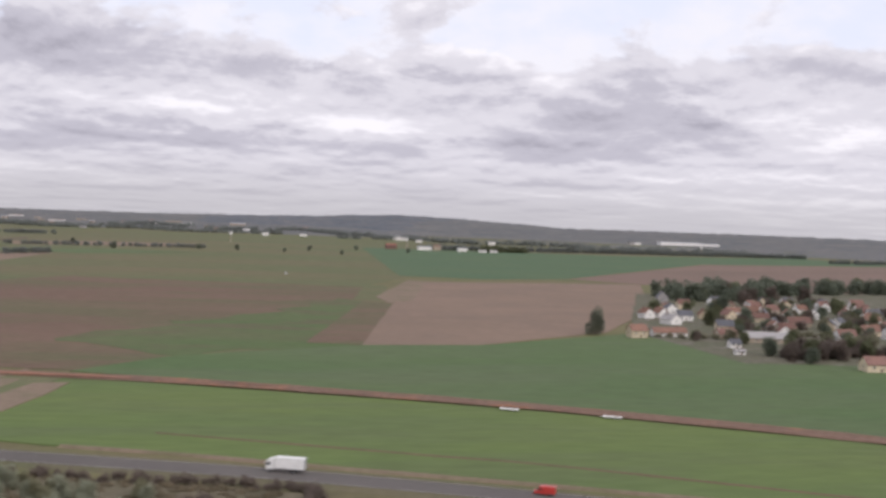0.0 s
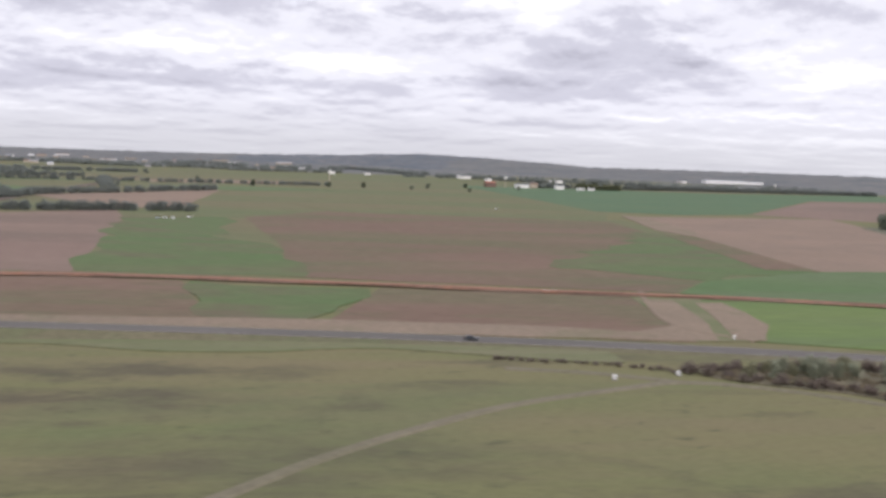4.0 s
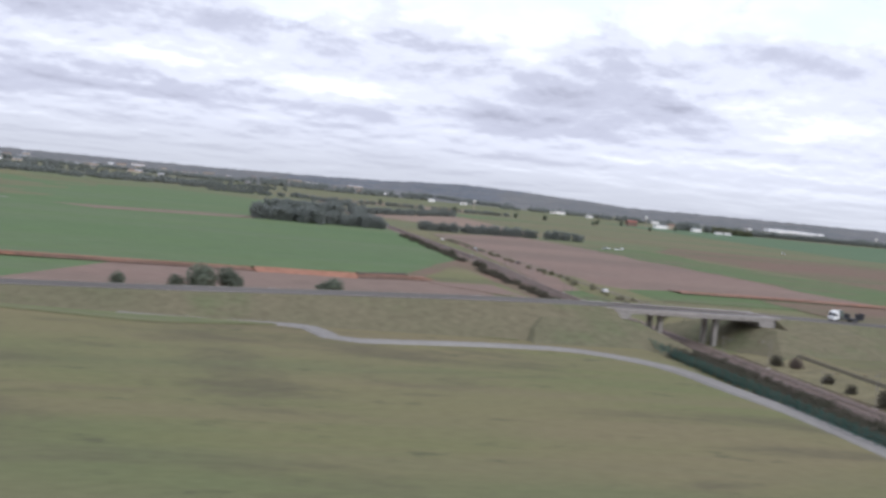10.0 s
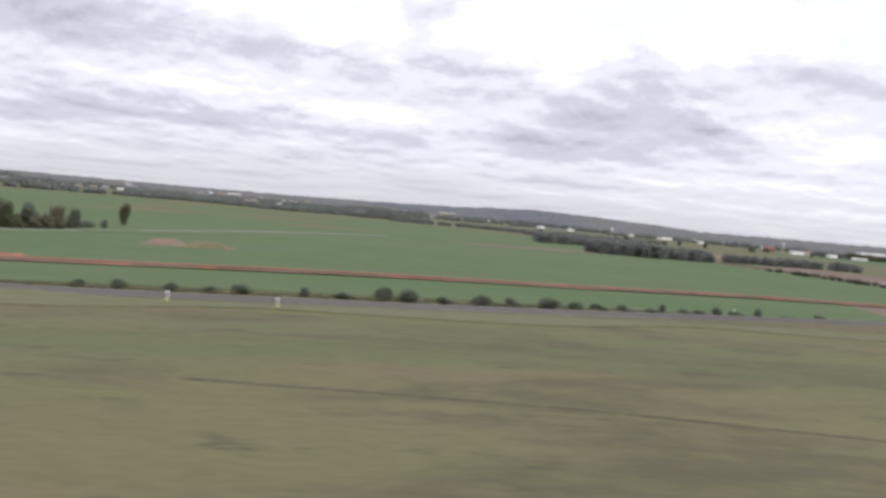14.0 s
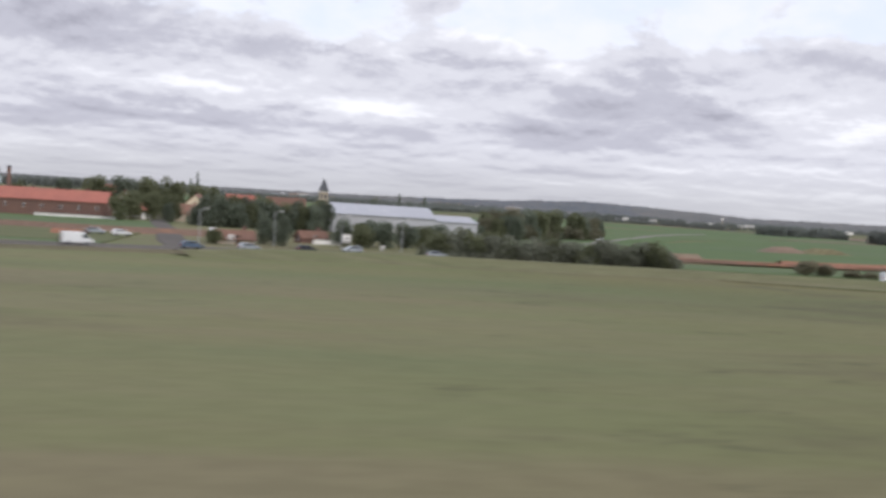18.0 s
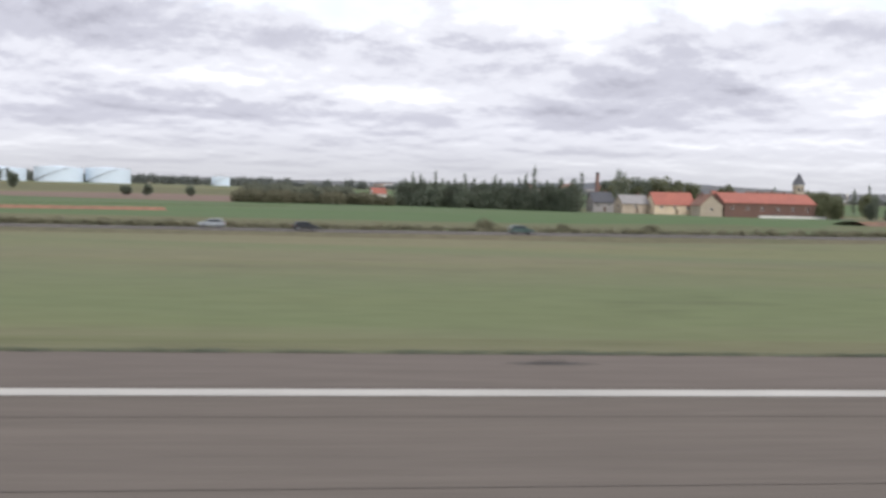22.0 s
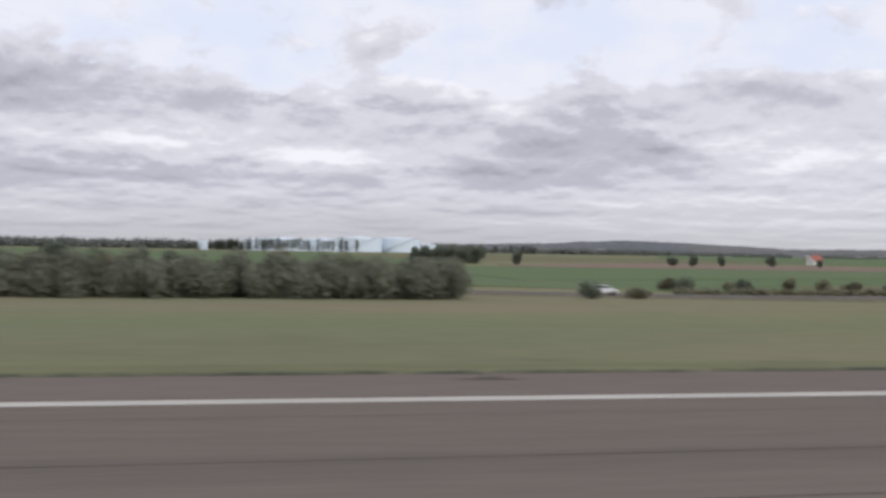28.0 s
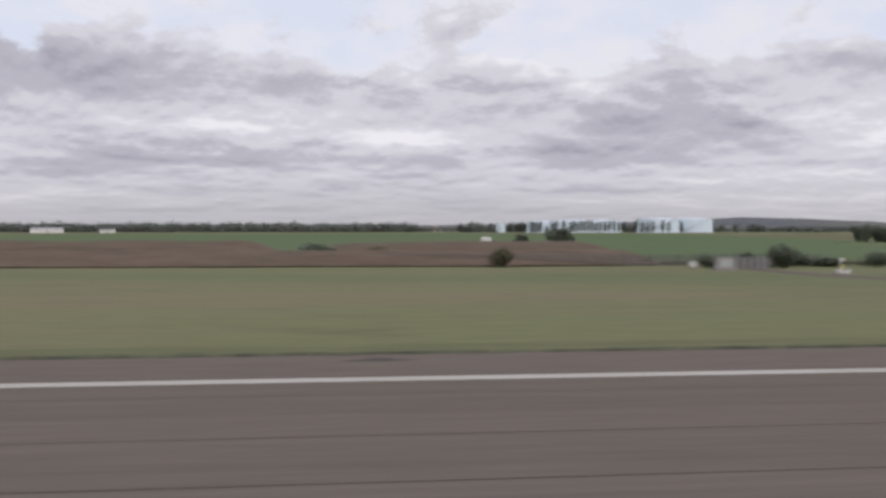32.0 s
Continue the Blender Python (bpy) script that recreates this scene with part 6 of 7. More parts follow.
def warehouse():
    top = empty("warehouse", pose(-654, 252, -2.0))
    part("hall", box(bmesh.new(), -3.0, 1, 0, 22.0, 31, 4.7), CLAD, top)
    part("low_hall", box(bmesh.new(), 12.65, -2, 0, 9.3, 24, 4.2), CLAD, top)
    bm = bmesh.new()
    prism(bm, [(-15.9, 4.65), (-3, 6.9), (15.9, 4.65), (15.9, 4.85), (-3, 7.1), (-15.9, 4.85)], -11.2, 11.2)
    bmesh.ops.rotate(bm, verts=bm.verts[:], cent=(0, 0, 0), matrix=Matrix.Rotation(radians(90), 3, "Z"))
    bmesh.ops.translate(bm, verts=bm.verts[:], vec=(-3.0, 1, 0))
    part("roof", bm, CLADROOF, top, "shallow grey sheet-metal roof")
    bm = bmesh.new()
    prism(bm, [(-12.3, 4.22), (0, 5.4), (12.3, 4.22), (12.3, 4.4), (0, 5.6), (-12.3, 4.4)], -4.75, 4.75)
    bmesh.ops.rotate(bm, verts=bm.verts[:], cent=(0, 0, 0), matrix=Matrix.Rotation(radians(90), 3, "Z"))
    bmesh.ops.translate(bm, verts=bm.verts[:], vec=(12.8, -2, 0))
    part("low_roof", bm, CLADROOF, top, "low grey sheet-metal roof")
    sheet = box(bmesh.new(), 0, 0, 0, 1.32, 0.06, 3.0)
    me = bpy.data.meshes.new("cladding_panel")
    sheet.to_mesh(me)
    me.materials.append(CLAD)
    for i in range(16):
        ob = new("cladding_panel", me)
        ob.parent, ob.location = top, (-13.3 + 1.38 * i, -14.53, 1.65)
    for i in range(6):
        ob = new("cladding_panel", me)
        ob.parent, ob.location, ob.scale = top, (9.0 + 1.38 * i, -14.03, 1.8), (1, 1, 0.78)
    part("base_band", box(bmesh.new(), 0.4, -14.54, 0, 16.0, 0.08, 2.2), WHITE, top, "bright white lower wall band")
    for i in range(6):
        part("loading_door", box(bmesh.new(), -3.6 + 2.1 * i, -14.6, 0, 1.0, 0.1, 1.7), GLASS if i % 2 else SLATE, top, "dark loading bay door")
    for i in range(5):
        part("skylight", box(bmesh.new(), -14.6 + 3 * i, -7.4, 5.9, 1.2, 2.6, 0.08, m=Matrix.Rotation(0.13 * 0, 4, "X")), SIGNWHITE, top, "pale roof skylight")
    return tagged(top, "large pale grey metal warehouse with white lower doors", "warehouse")


warehouse()


def storage_tank(x, y, r, h, label, group="storage tanks"):
    z = ground_at(x, y)
    top = empty("storage_tank", pose(x, y, z))
    courses = 4
    for i in range(courses):
        part("shell_course", tube(bmesh.new(), (0, 0, h * i / courses - (0.4 if i == 0 else 0)), (0, 0, h * (i + 1) / courses), r + 0.02 * (i % 2), r + 0.02 * (i % 2), 56), TANKPAINT, top)
    part("roof", tube(bmesh.new(), (0, 0, h), (0, 0, h + r * 0.07), r, 0.3, 56), TANKPAINT, top, "shallow cone roof")
    bm = bmesh.new()
    treads = []
    for i in range(25):
        a, z = -2.6 + 1.6 * i / 24, h * i / 24
        treads.append([bm.verts.new((math.cos(a) * q, math.sin(a) * q, z + lift)) for q, lift in ((r + 0.05, 0), (r + 0.75, 0), (r + 0.75, 0.12), (r + 0.05, 0.12))])
    for one, two in zip(treads, treads[1:]):
        for k in range(4):
            bm.faces.new((one[k], one[(k + 1) % 4], two[(k + 1) % 4], two[k]))
    bm.faces.new(treads[0])
    bm.faces.new(treads[-1][::-1])
    bmesh.ops.recalc_face_normals(bm, faces=bm.faces[:])
    part("stair", bm, STEEL, top, "steel stair winding up the side")
    bm = bmesh.new()
    for i in range(40):
        a = 6.283 * i / 40
        tube(bm, (math.cos(a) * (r - 0.1), math.sin(a) * (r - 0.1), h), (math.cos(a) * (r - 0.1), math.sin(a) * (r - 0.1), h + 0.6), 0.04, 0.04, 4)
    part("railing", bm, STEEL, top)
    return tagged(top, label, "storage tank", group)


storage_tank(-967.0, 670.6, 13.8, 8.5, "broad white cylindrical fuel storage tank")
storage_tank(-940.7, 681.4, 13.1, 8.7, "broad white cylindrical fuel storage tank")
storage_tank(-1011.1, 713.6, 16.1, 7.6, "broad white cylindrical fuel storage tank")
storage_tank(-886.4, 872.8, 7.3, 6.6, "smaller white cylindrical fuel storage tank")
storage_tank(-1021.8, 752.4, 12.9, 7.6, "broad white cylindrical fuel storage tank")
storage_tank(-983.1, 741.6, 12.9, 8.1, "broad white cylindrical fuel storage tank")
storage_tank(-1061.1, 707.0, 3.0, 6.4, "slim white upright storage silo")

# far buildings
def far_hall(x, y, length, depth, h, wall, roof, label, rh=0.25):
    house(x, y, RNG.uniform(-8, 8), length, depth, h, h * rh, wall, roof, label, "far buildings", "hall", sunk=rise_at(x, y) - 0.3, panes=4)


far_hall(1030, 2574, 100, 40, 9.5, WHITE, CLADROOF, "very long white industrial hall near the horizon", 0.1)
far_hall(1108, 2580, 46, 40, 8, WHITE, CLADROOF, "long white industrial hall near the horizon", 0.1)
far_hall(905, 2540, 22, 14, 6, WHITE, SLATE, "white industrial hall near the horizon")
far_hall(880, 2500, 14, 12, 7, GREYWALL, SLATE, "grey industrial hall near the horizon")
far_hall(176, 1440, 14, 9, 6, BRICK, REDTILE, "brick farmhouse with a red roof")
far_hall(222, 1448, 18, 9, 5, WHITE, SLATE, "white farm building with a slate roof")
far_hall(240, 1455, 10, 8, 6, BEIGE, BROWNTILE, "beige farm building under a brown roof")
far_hall(272, 1440, 12, 8, 5, WHITE, SLATE, "white farm building with a slate roof")
far_hall(296, 1420, 10, 6, 3, WHITE, GREYWALL, "low white shed on a farm")
far_hall(312, 1425, 9, 6, 3, WHITE, GREYWALL, "low white shed on a farm")
for i in range(58):
    slope = i > 16
    a = RNG.uniform(-14, 15) if slope else RNG.uniform(-26, 8)
    r = RNG.uniform(2440, 2860) if slope else RNG.uniform(2000, 2300)
    x, y = -600 + r * math.sin(radians(a)), r * math.cos(radians(a))
    big = RNG.random() < 0.3
    far_hall(x, y, RNG.uniform(24, 44) if big else RNG.uniform(9, 16), RNG.uniform(10, 18), RNG.uniform(3.0, 4.8), (BEIGE, WHITE, GREYWALL, BEIGE)[i % 4], (CLADROOF, SLATE, BROWNTILE)[i % 3],
             "white town building under the far hills" if i % 4 == 1 else "dull beige town building under the far hills")
for i in range(12):
    a = RNG.uniform(12, 30)
    r = RNG.uniform(2000, 2500)
    x, y = -600 + r * math.sin(radians(a)), r * math.cos(radians(a))
    far_hall(x, y, RNG.uniform(9, 20), 10, RNG.uniform(4, 6), WHITE, SLATE, "white building under the far hills")


def water_tower(x, y, h):
    top = empty("water_tower", pose(x, y, ground_at(x, y)))
    part("shaft", tube(bmesh.new(), (0, 0, -0.5), (0, 0, h * 0.75), 0.7, 0.5, 12), BEIGE, top)
    part("bowl", tube(bmesh.new(), (0, 0, h * 0.72), (0, 0, h * 0.86), 0.8, 2.0, 16), WHITE, top)
    part("tank", tube(bmesh.new(), (0, 0, h * 0.86), (0, 0, h), 2.0, 1.9, 16), WHITE, top)
    tagged(top, "white water tower standing over the fields", "water tower", "water towers")


house(-1358, 760, 4, 20, 10, 2.6, 0.8, WHITE, CLADROOF, "low white farm hall beyond the earth mounds", "far buildings", "hall", panes=3)
house(-1321, 772, -6, 9, 7, 2.4, 0.8, WHITE, SLATE, "small white farm shed beyond the earth mounds", "far buildings", "shed", panes=2)
water_tower(197, 1440, 15)
water_tower(-34, 1500, 14)
water_tower(720, 1700, 14)

# ---- the road bridge over the railway ----
def bridge():
    a, b = Vector((-318, 174.4, 0)), Vector((-288, 178.6, 0))
    way = (b - a).normalized()
    m = Matrix.Translation(((a + b) / 2).to_tuple()) @ Matrix.Rotation(math.atan2(way.y, way.x), 4, "Z")
    top = empty("road_bridge", m)
    L = (b - a).length + 2.5
    deck = part("deck", box(bmesh.new(), 0, 0, 3.72, L, 8.6, 0.72, 0.06), CONCRETE, top, "long pale concrete bridge deck")
    for s in (-1, 1):
        part("edge_beam", box(bmesh.new(), 0, s * 4.2, 4.1, L + 0.4, 0.4, 0.5, 0.05), CONCRETE, deck)
        bm = bmesh.new()
        for k in range(20):
            u = -L / 2 + 0.4 + (L - 0.8) * k / 19
            box(bm, u, s * 4.25, 4.7, 0.05, 0.05, 0.5)
        box(bm, 0, s * 4.25, 5.16, L, 0.05, 0.05)
        box(bm, 0, s * 4.25, 4.93, L, 0.035, 0.035)
        part("guard_rail", bm, RAIL, deck)
    for x in (-5.0, 5.6):
        for s in (-1, 1):
            bm = bmesh.new()
            prism(bm, [(-0.3, -1.8), (0.3, -1.8), (0.36, 2.9), (0.62, 3.72), (-0.62, 3.72), (-0.36, 2.9)], s * 1.6 - 0.4, s * 1.6 + 0.4)
            part("pier", bm, CONCRETE, top, "flared concrete pier")
        part("cap_beam", box(bmesh.new(), x, 0, 3.45, 0.8, 5.4, 0.28), CONCRETE, top)
        for ob in [o for o in top.children if o.name.startswith("pier")][-2:]:
            ob.location.x = x
    for s in (-1, 1):
        bm = bmesh.new()
        e = L / 2
        prism(bm, [(s * (e - 4.4), 3.72), (s * (e - 3.8), 2.9), (s * (e + 0.6), 0.9), (s * (e + 0.6), 3.72)] if s > 0 else
              [(s * (e - 4.4), 3.72), (s * (e + 0.6), 3.72), (s * (e + 0.6), 0.9), (s * (e - 3.8), 2.9)], -4.6, 4.6)
        part("abutment", bm, CONCRETE, top, "sloping concrete abutment")
    tagged(top, "pale concrete three-span road bridge over the railway", "bridge")
    for s in (-1, 1):
        bm = bmesh.new()
        e = L / 2
        ring = []
        for z, x0, x1, half in ((2.9, e - 3.6, e + 13.0, 8.6), (1.5, e - 6.2, e + 16.0, 12.8), (-1.5, e - 11.2, e + 20.0, 22.0)):
            ring.append([bm.verts.new((s * x, y, z)) for x, y in ((x0, -half), (x1, -half), (x1, half), (x0, half))])
        bm.faces.new(ring[0])
        for a, b in zip(ring, ring[1:]):
            for k in range(4):
                bm.faces.new((a[k], b[k], b[(k + 1) % 4], a[(k + 1) % 4]))
        bmesh.ops.recalc_face_normals(bm, faces=bm.faces[:])
        ob = link_mesh("embankment", bm, DARKEARTH)
        ob.matrix_basis = m
        tagged(ob, "scrubby earth slope below the bridge end", "embankment", kind="structure")


bridge()

# ---- railway poles and fence ----
POLESTEEL = plain("dull_pole_steel", (0.20, 0.18, 0.17), 0.7)


def catenary_pole(x, y, side):
    z = -1.1 * ease(330, 260, y) if y <= 330 else ground_at(x, y)
    top = empty("catenary_pole", pose(x, y, z))
    part("post", tube(bmesh.new(), (0, 0, -0.2), (0, 0, 4.6), 0.05, 0.035, 8), POLESTEEL, top)
    part("arm", tube(bmesh.new(), (0, 0, 4.1), (-side * 1.9, 0, 4.2), 0.018, 0.014, 6), POLESTEEL, top)
    part("brace", tube(bmesh.new(), (0, 0, 3.4), (-side * 1.6, 0, 4.15), 0.014, 0.012, 6), POLESTEEL, top)
    part("footing", box(bmesh.new(), 0, 0, -0.1, 0.36, 0.36, 0.4, 0.04), SIGNWHITE, top, "white concrete footing")
    part("insulator", tube(bmesh.new(), (-side * 1.9, 0, 3.9), (-side * 1.9, 0, 4.25), 0.07, 0.07, 6), WOOD, top)
    return tagged(top, "grey steel overhead-line pole beside the tracks", "pole", "railway poles")


for y in (40, 68, 96, 124, 152, 200, 228, 258, 290, 330, 370, 420, 480):
    for side in (-1, 1):
        catenary_pole(rail_x(y) + side * 3.75, y, side)

top = empty("fence")
FENCE = smooth_line([(-317.5, 58, 0), (-316.2, 83, 0), (-316.5, 99, 0), (-315.8, 128, 0), (-315.2, 150, 0), (-314.6, 166, 0)], 2.2)
for p, q in zip(FENCE, FENCE[1:]):
    bm = bmesh.new()
    d = q - p
    m = Matrix.Translation((p + q) / 2) @ Matrix.Rotation(math.atan2(d.y, d.x), 4, "Z")
    for k in range(4):
        box(bm, 0, 0, 0.12 + 0.27 * k, d.length, 0.035, 0.11, m=m)
    part("mesh_panel", bm, GREENFENCE, top)
    part("post", box(bmesh.new(), p.x, p.y, -0.4, 0.12, 0.12, 1.75), GREENFENCE, top)
tagged(top, "green wire-mesh security fence along a service track", "fence")

top = empty("fence")
LINE = smooth_line([(-1200, 110, 0), (-1178, 107, 0), (-1160, 104, 0), (-1141, 101, 0)], 2.4)
for p, q in zip(LINE, LINE[1:]):
    d = q - p
    m = Matrix.Translation((p.x / 2 + q.x / 2, p.y / 2 + q.y / 2, ground_at(p.x, p.y))) @ Matrix.Rotation(math.atan2(d.y, d.x), 4, "Z")
    bm = bmesh.new()
    for k in range(7):
        box(bm, 0, 0, 0.05 + 0.16 * k, d.length, 0.02, 0.075, m=m)
    part("mesh_panel", bm, GREYFENCE, top)
    part("post", box(bmesh.new(), p.x, p.y, ground_at(p.x, p.y) - 0.3, 0.1, 0.1, 1.6), GREYFENCE, top)
tagged(top, "grey wire-mesh fence below the earth mound", "fence")

# ---- airfield equipment ----
top = empty("equipment_shelter", pose(-733.1, 77.2, ground_at(-733, 77) + 0.05) @ Matrix.Rotation(radians(-24), 4, "Z"))
part("body", box(bmesh.new(), 0, 0.9, 0.25, 5.6, 1.6, 1.35), GREYWALL, top)
part("skid", box(bmesh.new(), 0, 0.8, -0.2, 5.9, 1.9, 0.45), CONCRETE, top, "pale concrete base")
xs, wide = -2.95, (0.36, 0.62, 0.74, 0.56, 0.62, 0.60, 0.64, 0.62, 0.56, 0.58)
for i, w in enumerate(wide):
    part("panel", box(bmesh.new(), xs + w / 2, -0.02, 0.2, w - 0.03, 0.16, 1.45, 0.015), SIGNWHITE if i % 2 else SIGNRED, top, "white painted panel" if i % 2 else "red painted panel")
    xs += w
tagged(top, "low shelter with red and white striped warning panels", "shelter")


MASTGREY = plain("galvanised_mast_steel", (0.50, 0.48, 0.47), 0.6)


def lattice_mast(x, y, h, w, label):
    top = empty("lattice_mast", pose(x, y, ground_at(x, y)))
    n = 14
    for i in range(4):
        sx, sy = ((-1, -1), (1, -1), (1, 1), (-1, 1))[i]
        part("leg", tube(bmesh.new(), (sx * w / 2, sy * w / 2, -0.2), (sx * w * 0.36, sy * w * 0.36, h), 0.045, 0.035, 6), MASTGREY, top)
    for j in range(n):
        z0, z1 = h * j / n, h * (j + 1) / n
        s0, s1 = w / 2 * (1 - 0.28 * j / n), w / 2 * (1 - 0.28 * (j + 1) / n)
        c0 = [(-s0, -s0), (s0, -s0), (s0, s0), (-s0, s0)]
        c1 = [(-s1, -s1), (s1, -s1), (s1, s1), (-s1, s1)]
        paint = SIGNRED if (j // 3) % 2 and j > 5 else MASTGREY
        for i in range(4):
            k = (i + 1) % 4
            part("brace", tube(bmesh.new(), (*c0[i], z0), (*c1[k], z1), 0.018, 0.018, 4), paint, top)
            part("brace", tube(bmesh.new(), (*c0[k], z0), (*c1[i], z1), 0.018, 0.018, 4), paint, top)
            part("strut", tube(bmesh.new(), (*c1[i], z1), (*c1[k], z1), 0.018, 0.018, 4), paint, top)
    for z in (h * 0.5, h * 0.57, h * 0.78, h * 0.98):
        part("platform", box(bmesh.new(), 0, 0, z, w * 1.25, w * 1.25, 0.09), STEEL, top)
    for z, s in ((h * 0.33, 1), (h * 0.6, 1), (h * 0.12, 1)):
        part("aerial", box(bmesh.new(), s * w * 0.75, 0, z, 0.4, 0.25, 0.35, 0.03), SIGNWHITE, top)
    return tagged(top, label, "mast")


lattice_mast(-729.2, 76.4, 9.9, 0.72, "tall pale lattice antenna mast beside the shelter")


YELLOW = plain("faded_yellow_paint", (0.52, 0.47, 0.22), 0.6)


def banded_mast(x, y, h):
    top = empty("antenna_mast", pose(x, y, ground_at(x, y)))
    n = 7
    for i in range(n):
        part("band", tube(bmesh.new(), (0, 0, h * i / n - (0.2 if i == 0 else 0)), (0, 0, h * (i + 1) / n), 0.045, 0.045, 10), MASTGREY if i % 2 == 0 else YELLOW, top, "white band" if i % 2 == 0 else "faded yellow band")
    part("antenna", box(bmesh.new(), 0, -0.2, h * 0.86, 0.22, 0.2, 0.4, 0.04), YELLOW, top)
    part("antenna", box(bmesh.new(), 0, -0.2, h * 0.5, 0.2, 0.2, 0.3, 0.04), SIGNWHITE, top)
    part("footing", box(bmesh.new(), 0, 0, -0.2, 1.0, 1.0, 0.24, 0.04), DARKEARTH, top)
    return tagged(top, "faded yellow and white banded antenna mast on grass", "mast")


banded_mast(-763.9, 68, 4.3)


def marker(x, y, w, d, h, material, label, name="cabinet", category="cabinet"):
    top = empty(name, pose(x, y, ground_at(x, y)))
    part("body", box(bmesh.new(), 0, 0, 0.15, w, d, h, 0.04), material, top)
    part("plinth", box(bmesh.new(), 0, 0, -0.2, w * 1.2, d * 1.2, 0.35), CONCRETE, top)
    part("lid", box(bmesh.new(), 0, 0, 0.15 + h, w * 1.06, d * 1.06, 0.06), material, top)
    part("door", box(bmesh.new(), 0, -d / 2 - 0.01, 0.3, w * 0.6, 0.04, h * 0.7), STEEL, top)
    return tagged(top, label, category, "airfield cabinets")


for x in (-762.3, -760.9):
    marker(x, 53, 0.3, 0.28, 0.62, YELLOW, "narrow pale yellow equipment box on a low earth pad")
marker(-760.4, 80, 0.45, 0.4, 0.45, YELLOW, "small yellow equipment box on grass")
marker(-1155.4, 90, 1.5, 0.9, 0.9, GREYWALL, "pale grey cabinet at a gate")
marker(-1156, 96, 0.6, 0.5, 0.4, SIGNWHITE, "small white cabinet standing in grass")
marker(-97.4, 151.6, 0.6, 0.55, 0.5, SIGNWHITE, "small white cabinet on the meadow")
marker(-86.2, 154.7, 0.55, 0.5, 0.5, SIGNWHITE, "small white cabinet on the meadow")
marker(-1150.3, 79, 0.9, 0.6, 0.22, SIGNWHITE, "low white marker box on the grass")


def post_light(x, y, h, label):
    top = empty("marker_post", pose(x, y, ground_at(x, y)))
    part("post", tube(bmesh.new(), (0, 0, -0.2), (0, 0, h), 0.05, 0.04, 6), SIGNWHITE, top)
    part("head", box(bmesh.new(), 0, 0, h, 0.28, 0.22, 0.26, 0.03), SIGNWHITE, top)
    part("box", box(bmesh.new(), 0, -0.06, h * 0.25, 0.3, 0.25, 0.4, 0.03), YELLOW, top)
    tagged(top, label, "post", "airfield posts")


post_light(-747.6, 99, 1.9, "thin white airfield post with a light head")
post_light(-745.2, 70, 1.9, "thin white airfield post with a light head")
post_light(-1147.8, 84, 0.9, "short yellowish airfield post")
post_light(-540, 128, 1.2, "short white roadside post")
post_light(-528, 130, 1.0, "short white roadside post")

top = empty("sign", pose(-1164.8, 156.6, ground_at(-1164, 156) + 0.3))
for s in (-0.5, 0.5):
    part("post", tube(bmesh.new(), (s, 0, -0.2), (s, 0, 2.0), 0.06, 0.06, 6), STEEL, top)
part("panel", box(bmesh.new(), 0, -0.08, 1.1, 1.4, 0.08, 1.25, 0.02), SIGNWHITE, top, "white square board")
for i in range(3):
    part("lettering_bar", box(bmesh.new(), 0, -0.13, 1.35 + 0.3 * i, 1.0, 0.02, 0.1), GREYWALL, top)
tagged(top, "white square board on two posts above a bank", "sign")

top = empty("gate", pose(-1152.2, 92, ground_at(-1152, 92)))
for i in range(6):
    part("mesh_panel", box(bmesh.new(), -1.5 + 0.62 * i, 0, 0.1, 0.56, 0.05, 0.95), GREYFENCE, top)
    part("post", box(bmesh.new(), -1.82 + 0.62 * i, 0, -0.2, 0.08, 0.08, 1.4), STEEL, top)
tagged(top, "grey metal mesh gate across a service track", "gate")

# the earth bank near the runway's far stretch
line = [Vector((p.x, p.y, ground_at(p.x, p.y))) for p in smooth_line([(-1600, 118, 0), (-1300, 116, 0), (-1215, 114, 0), (-1172, 112, 0), (-1158, 114, 0)], 6)]
ob = ribbon("earth_bank", line, [(-9, 0), (-5, 0.9), (-1, 1.35), (4, 1.3), (9, 0)], MOUND, 0.12, 0.9)
tagged(ob, "low grassy brown earth bank beside the airfield", "bank", kind="structure")

side_track("service_track", [(-1149.2, 21.6), (-1149.2, 25), (-1149.4, 30), (-1150.0, 37), (-1151.6, 50), (-1152.2, 66), (-1151.9, 90), (-1150, 104)], 0.95, SHOULDER, "narrow tarmac service track across the grass", 0.06)
patch("taxi_exit", [(-1154, 19.14), (-1151.5, 21.3), (-1150.9, 25), (-1150.6, 31), (-1148.4, 34), (-1147.1, 28), (-1146.9, 22.6), (-1144.5, 19.14)], TARMAC, 0.056, "flared tarmac mouth of a service track", "pavement", 3, 0.1)
side_track("worn_line", [(-728.6, 75), (-729, 66), (-730, 47.6), (-730.7, 36), (-731, 27), (-731.0, 22.7), (-730.5, 19.6)], 0.36, SCAR, "dark trench scar in the grass", 0.04)
side_track("worn_line", [(-733, 71), (-728.9, 66.4), (-725.2, 63.4), (-721.6, 59.6), (-719.6, 52)], 0.3, SCAR, "thin dark trench scar in the grass", 0.04)
patch("bare_soil", [(-737.5, 76.5), (-735.5, 79.8), (-731, 80), (-727, 77), (-726.5, 73.6), (-729.6, 72.4), (-733, 73.0)], SCAR, 0.05, "bare trampled soil round a striped shelter", "soil", 3, 0.5)
side_track("worn_line", [(-520, 40), (-470, 42), (-400, 46)], 0.35, SCAR, "dark worn line in the grass", 0.05)
